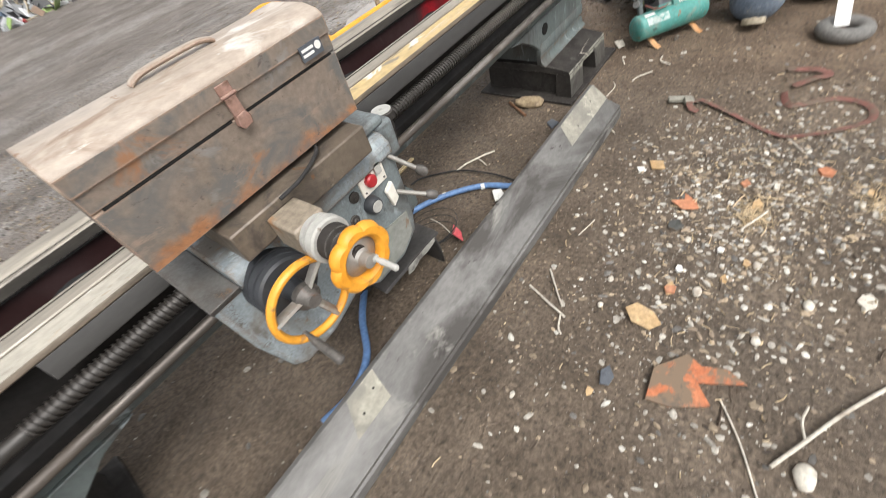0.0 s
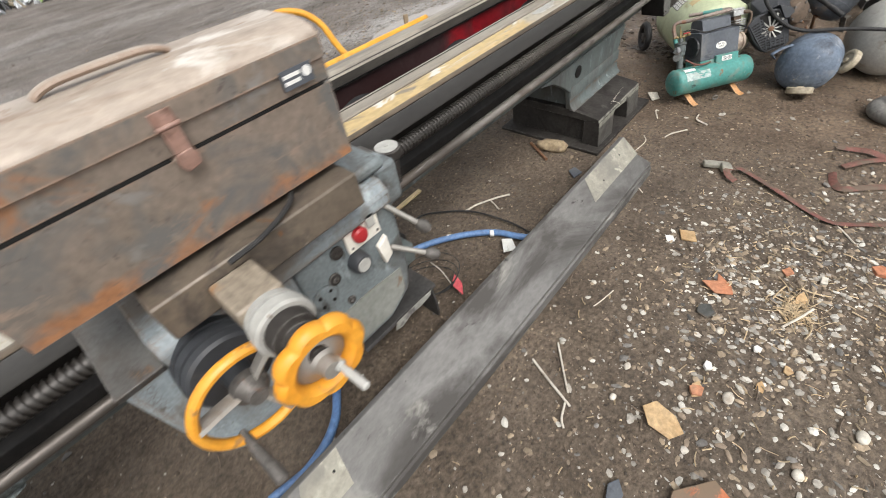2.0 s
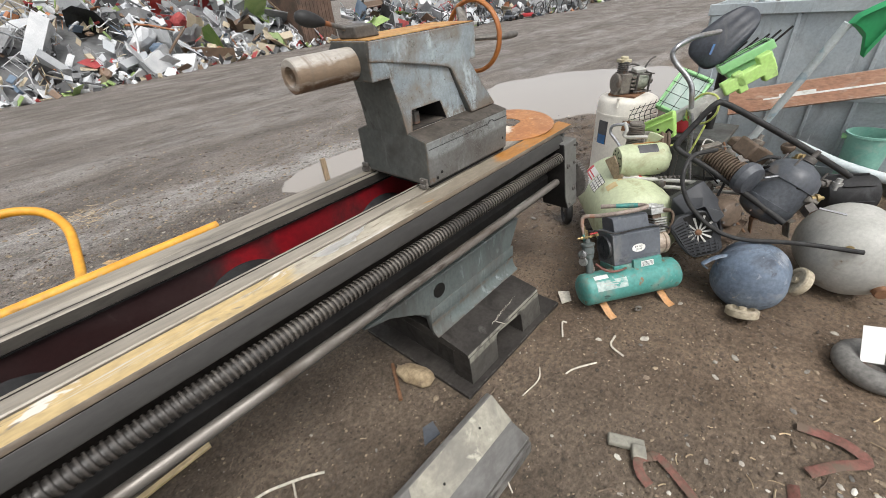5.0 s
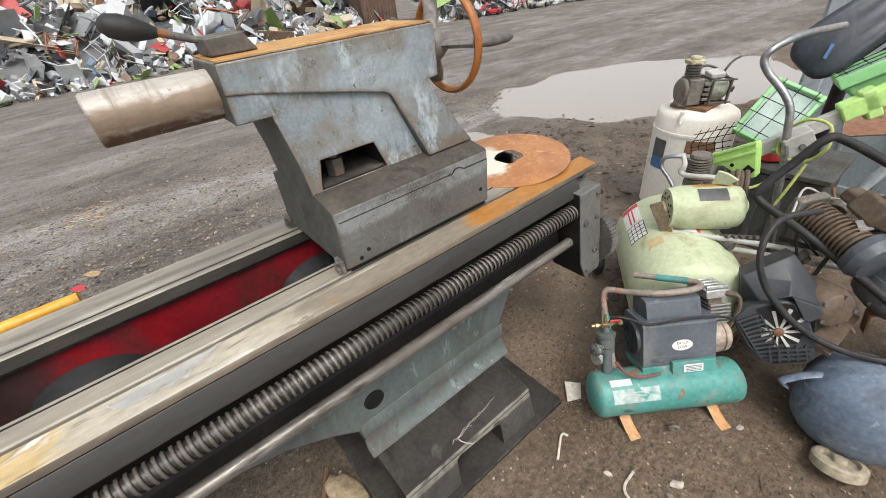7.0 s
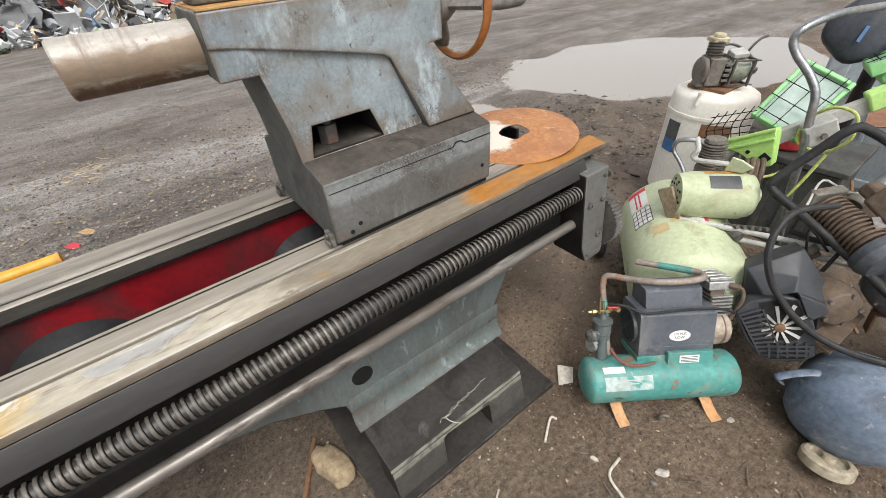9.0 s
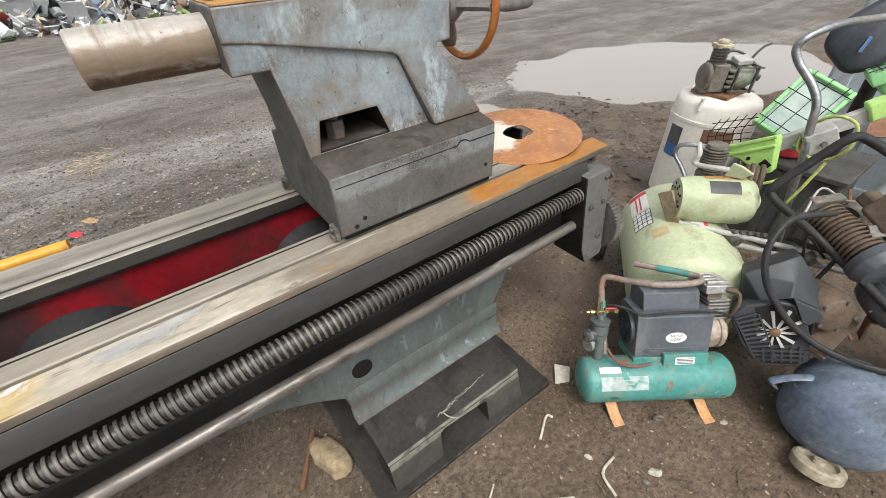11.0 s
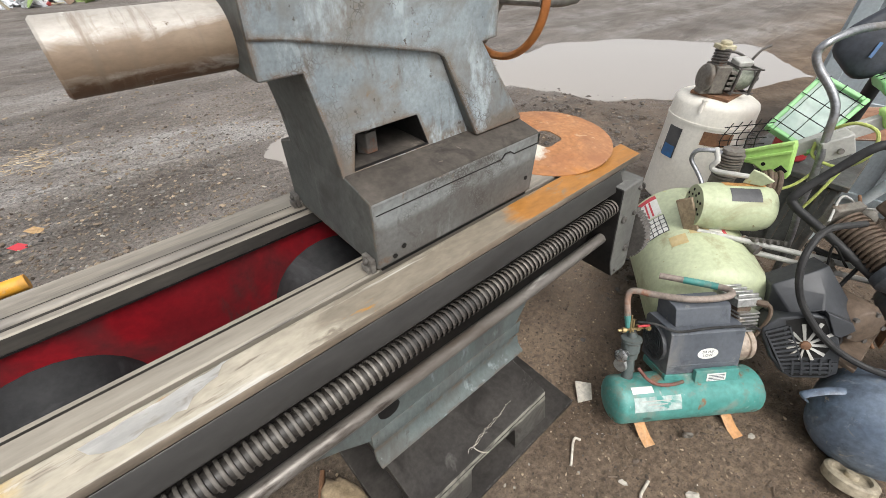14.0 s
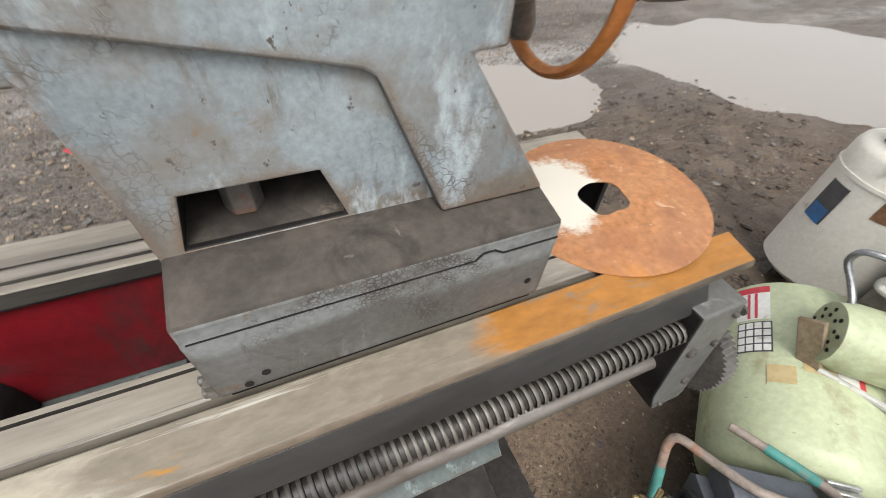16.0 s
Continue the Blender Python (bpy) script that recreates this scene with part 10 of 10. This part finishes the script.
def heap(name, line, depth, label, top, n_parts, n_stuff, small=1.0):
    """A scrap heap behind a front line of (x, y) points."""
    c = thing(name, pose(line[0][0], line[0][1], GROUND), label, "scrap heap", kind="stuff")
    seglen = [math.dist(a, b_) for a, b_ in zip(line, line[1:])]
    total = sum(seglen)

    def spot(s, u):
        for (a, b_), l in zip(zip(line, line[1:]), seglen):
            if s <= l or (a, b_) == (line[-2], line[-1]):
                t = s / l
                dx, dy = (b_[0] - a[0]) / l, (b_[1] - a[1]) / l
                return a[0] + (b_[0] - a[0]) * t - dy * u, a[1] + (b_[1] - a[1]) * t + dx * u
            s -= l

    bm = B()
    rows = []
    N, K = 40, 9
    for i in range(N + 1):
        row = []
        for k in range(K):
            u = depth * k / (K - 1)
            x, y = spot(total * i / N, u)
            z = GROUND - 0.05 + top / 2.3 * heap_height(u) * (0.8 + 0.25 * noise.noise(Vector((x, y, 0)))) if k else GROUND - 0.1
            row.append(bm.verts.new((x, y, z)))
        rows.append(row)
    for a, b_ in zip(rows, rows[1:]):
        for k in range(K - 1):
            bm.faces.new((a[k], b_[k], b_[k + 1], a[k + 1]))
    part("heap_core", bm, HEAP[2], c, "dark mass of small scrap")

    def place(big):
        s, u = rh.uniform(0, total), depth * rh.random() ** 1.5
        if not big and rh.random() < 0.3:
            u = rh.uniform(-0.6, 0.4)
        x, y = spot(s, u)
        sc = small * (rh.uniform(0.55, 1.4) if big else rh.uniform(0.12, 0.42))
        z = GROUND + top / 2.3 * heap_height(u) + 0.08 * sc + rh.uniform(-0.05, 0.12)
        return Matrix.LocRotScale((x, y, z), Euler((rh.uniform(-1.2, 1.2), rh.uniform(-1.2, 1.2), rh.uniform(0, 6.28))), (sc, sc * rh.uniform(0.7, 1.2), sc * rh.uniform(0.7, 1.2)))

    inv = c.matrix_basis.inverted()
    for k in range(n_parts):
        kd = rh.choice(KINDS)
        o = new("scrap_" + kd, MESH[kd, rh.choice(WEIGHT)])
        o.parent = c
        o.matrix_basis = inv @ place(True)
    # the small rest, one mesh
    vs, fs, mi = [], [], []
    for k in range(n_stuff):
        m = inv @ place(False)
        n0 = len(vs)
        h = rh.choice([(0.5, 0.4, 0.03), (0.7, 0.06, 0.05), (0.35, 0.25, 0.15), (0.6, 0.35, 0.03), (0.5, 0.3, 0.08), (0.5, 0.45, 0.02), (0.3, 0.3, 0.25)])
        for sx in (-1, 1):
            for sy in (-1, 1):
                for sz in (-1, 1):
                    vs.append(m @ Vector((sx * h[0] * rh.uniform(0.7, 1.1), sy * h[1] * rh.uniform(0.6, 1.1), sz * h[2] * rh.uniform(0.6, 1.1))))
        fs += [tuple(n0 + q for q in f) for f in ((0, 1, 3, 2), (4, 6, 7, 5), (0, 4, 5, 1), (2, 3, 7, 6), (0, 2, 6, 4), (1, 5, 7, 3))]
        mi += [rh.choice(WEIGHT)] * 6
    me = bpy.data.meshes.new("small_scrap")
    me.from_pydata(vs, [], fs)
    for mt in HEAP:
        me.materials.append(mt)
    me.polygons.foreach_set("material_index", mi)
    o = tagged(new("small_scrap", me), "small mixed scrap", kind="stuff")
    o.parent = c


heap("scrap_heap", [(12.6, 17.0), (9.0, 16.7), (5.5, 15.8), (1.5, 15.3), (-3.0, 15.9), (-10.0, 17.0)][::-1], 6.0, "big heap of mixed white, grey and rusty scrap", 2.4, 300, 2400)
heap("scrap_row", [(13.4, 14.6), (16.0, 13.9), (20.0, 12.9), (24.6, 11.4)], 3.0, "row of scrapped bicycles, mowers and small machines", 1.3, 200, 1600, 0.7)
heap("timber_heap", [(26.0, 15.0), (34.0, 9.5), (42.0, 2.0)], 4.0, "low far heap of timber and scrap", 1.2, 90, 700, 1.1)


def bicycle(m, mat_):
    c = thing("bicycle", m, "old bicycle leaning in the scrap row", "bicycle", "scrapped bicycles")
    for x in (-0.5, 0.5):
        bm = B()
        ring(bm, (x, 0, 0.32), (0, 1, 0), 0.3, 0.02, 36, 8)
        w_ = part("wheel", bm, M_rubber, c, "black tyre", local=True)
        bm = B()
        for k in range(10):
            a = math.pi * k / 5
            rod(bm, (x, 0, 0.32), (x + 0.29 * math.cos(a), 0, 0.32 + 0.29 * math.sin(a)), 0.004, seg=5)
        part("spokes", bm, M_chrome, w_, local=True)
    bm = B()
    for a, b_ in (((-0.5, 0.32), (-0.05, 0.3)), ((-0.5, 0.32), (-0.15, 0.75)), ((-0.05, 0.3), (-0.15, 0.75)), ((-0.15, 0.75), (0.36, 0.8)), ((-0.05, 0.3), (0.36, 0.8)), ((0.36, 0.9), (0.5, 0.32))):
        rod(bm, (a[0], 0, a[1]), (b_[0], 0, b_[1]), 0.017, seg=8)
    part("frame", bm, mat_, c, "painted tube frame", local=True)
    bm = B()
    rod(bm, (0.36, -0.28, 0.95), (0.36, 0.28, 0.95), 0.013, seg=8)
    box(bm, -0.28, -0.06, 0.8, -0.05, 0.06, 0.84)
    part("bar_and_saddle", bm, M_rubber, c, local=True)


bicycle(pose(16.5, 13.0, GROUND, 20, 0, -15), M_redplastic)
bicycle(pose(18.4, 12.6, GROUND, -18, 0, -20), M_slate)
bicycle(pose(21.6, 11.7, GROUND, 15, 0, -10), M_black)
bicycle(pose(23.6, 11.2, GROUND, 12, 0, -25), M_slate)
for k, (x, y, mt) in enumerate(((14.4, 13.7, M_slate), (15.4, 13.4, M_redplastic), (17.4, 12.9, M_greytank), (19.6, 12.4, M_slate), (20.6, 12.0, M_redplastic))):
    mower(pose(x, y, GROUND, 0, 0, 30 * k), mt, "scrapped mower in the far row", M_black)
M_rustdark = surf("dark_rusty_steel", (0.09, 0.055, 0.04), (0.14, 0.085, 0.06), 2, (0.6, 0.85), bump=0.1, stains=[((0.06, 0.045, 0.035), 0.5, 0.65, 1.5)])
ct = thing("rusty_container", pose(12.6, 17.6, GROUND), "brown rusty steel container among the heaps", "container")
bm = B()
box(bm, 11.6, 16.9, GROUND, 13.2, 19.0, 2.4)
part("shell", bm, M_rustdark, ct)
for k in range(9):
    bm = B()
    box(bm, 11.65 + 0.17 * k, 16.87, GROUND, 11.72 + 0.17 * k, 16.8995, 2.38)
    part("corrugation", bm, M_rustdark, ct)
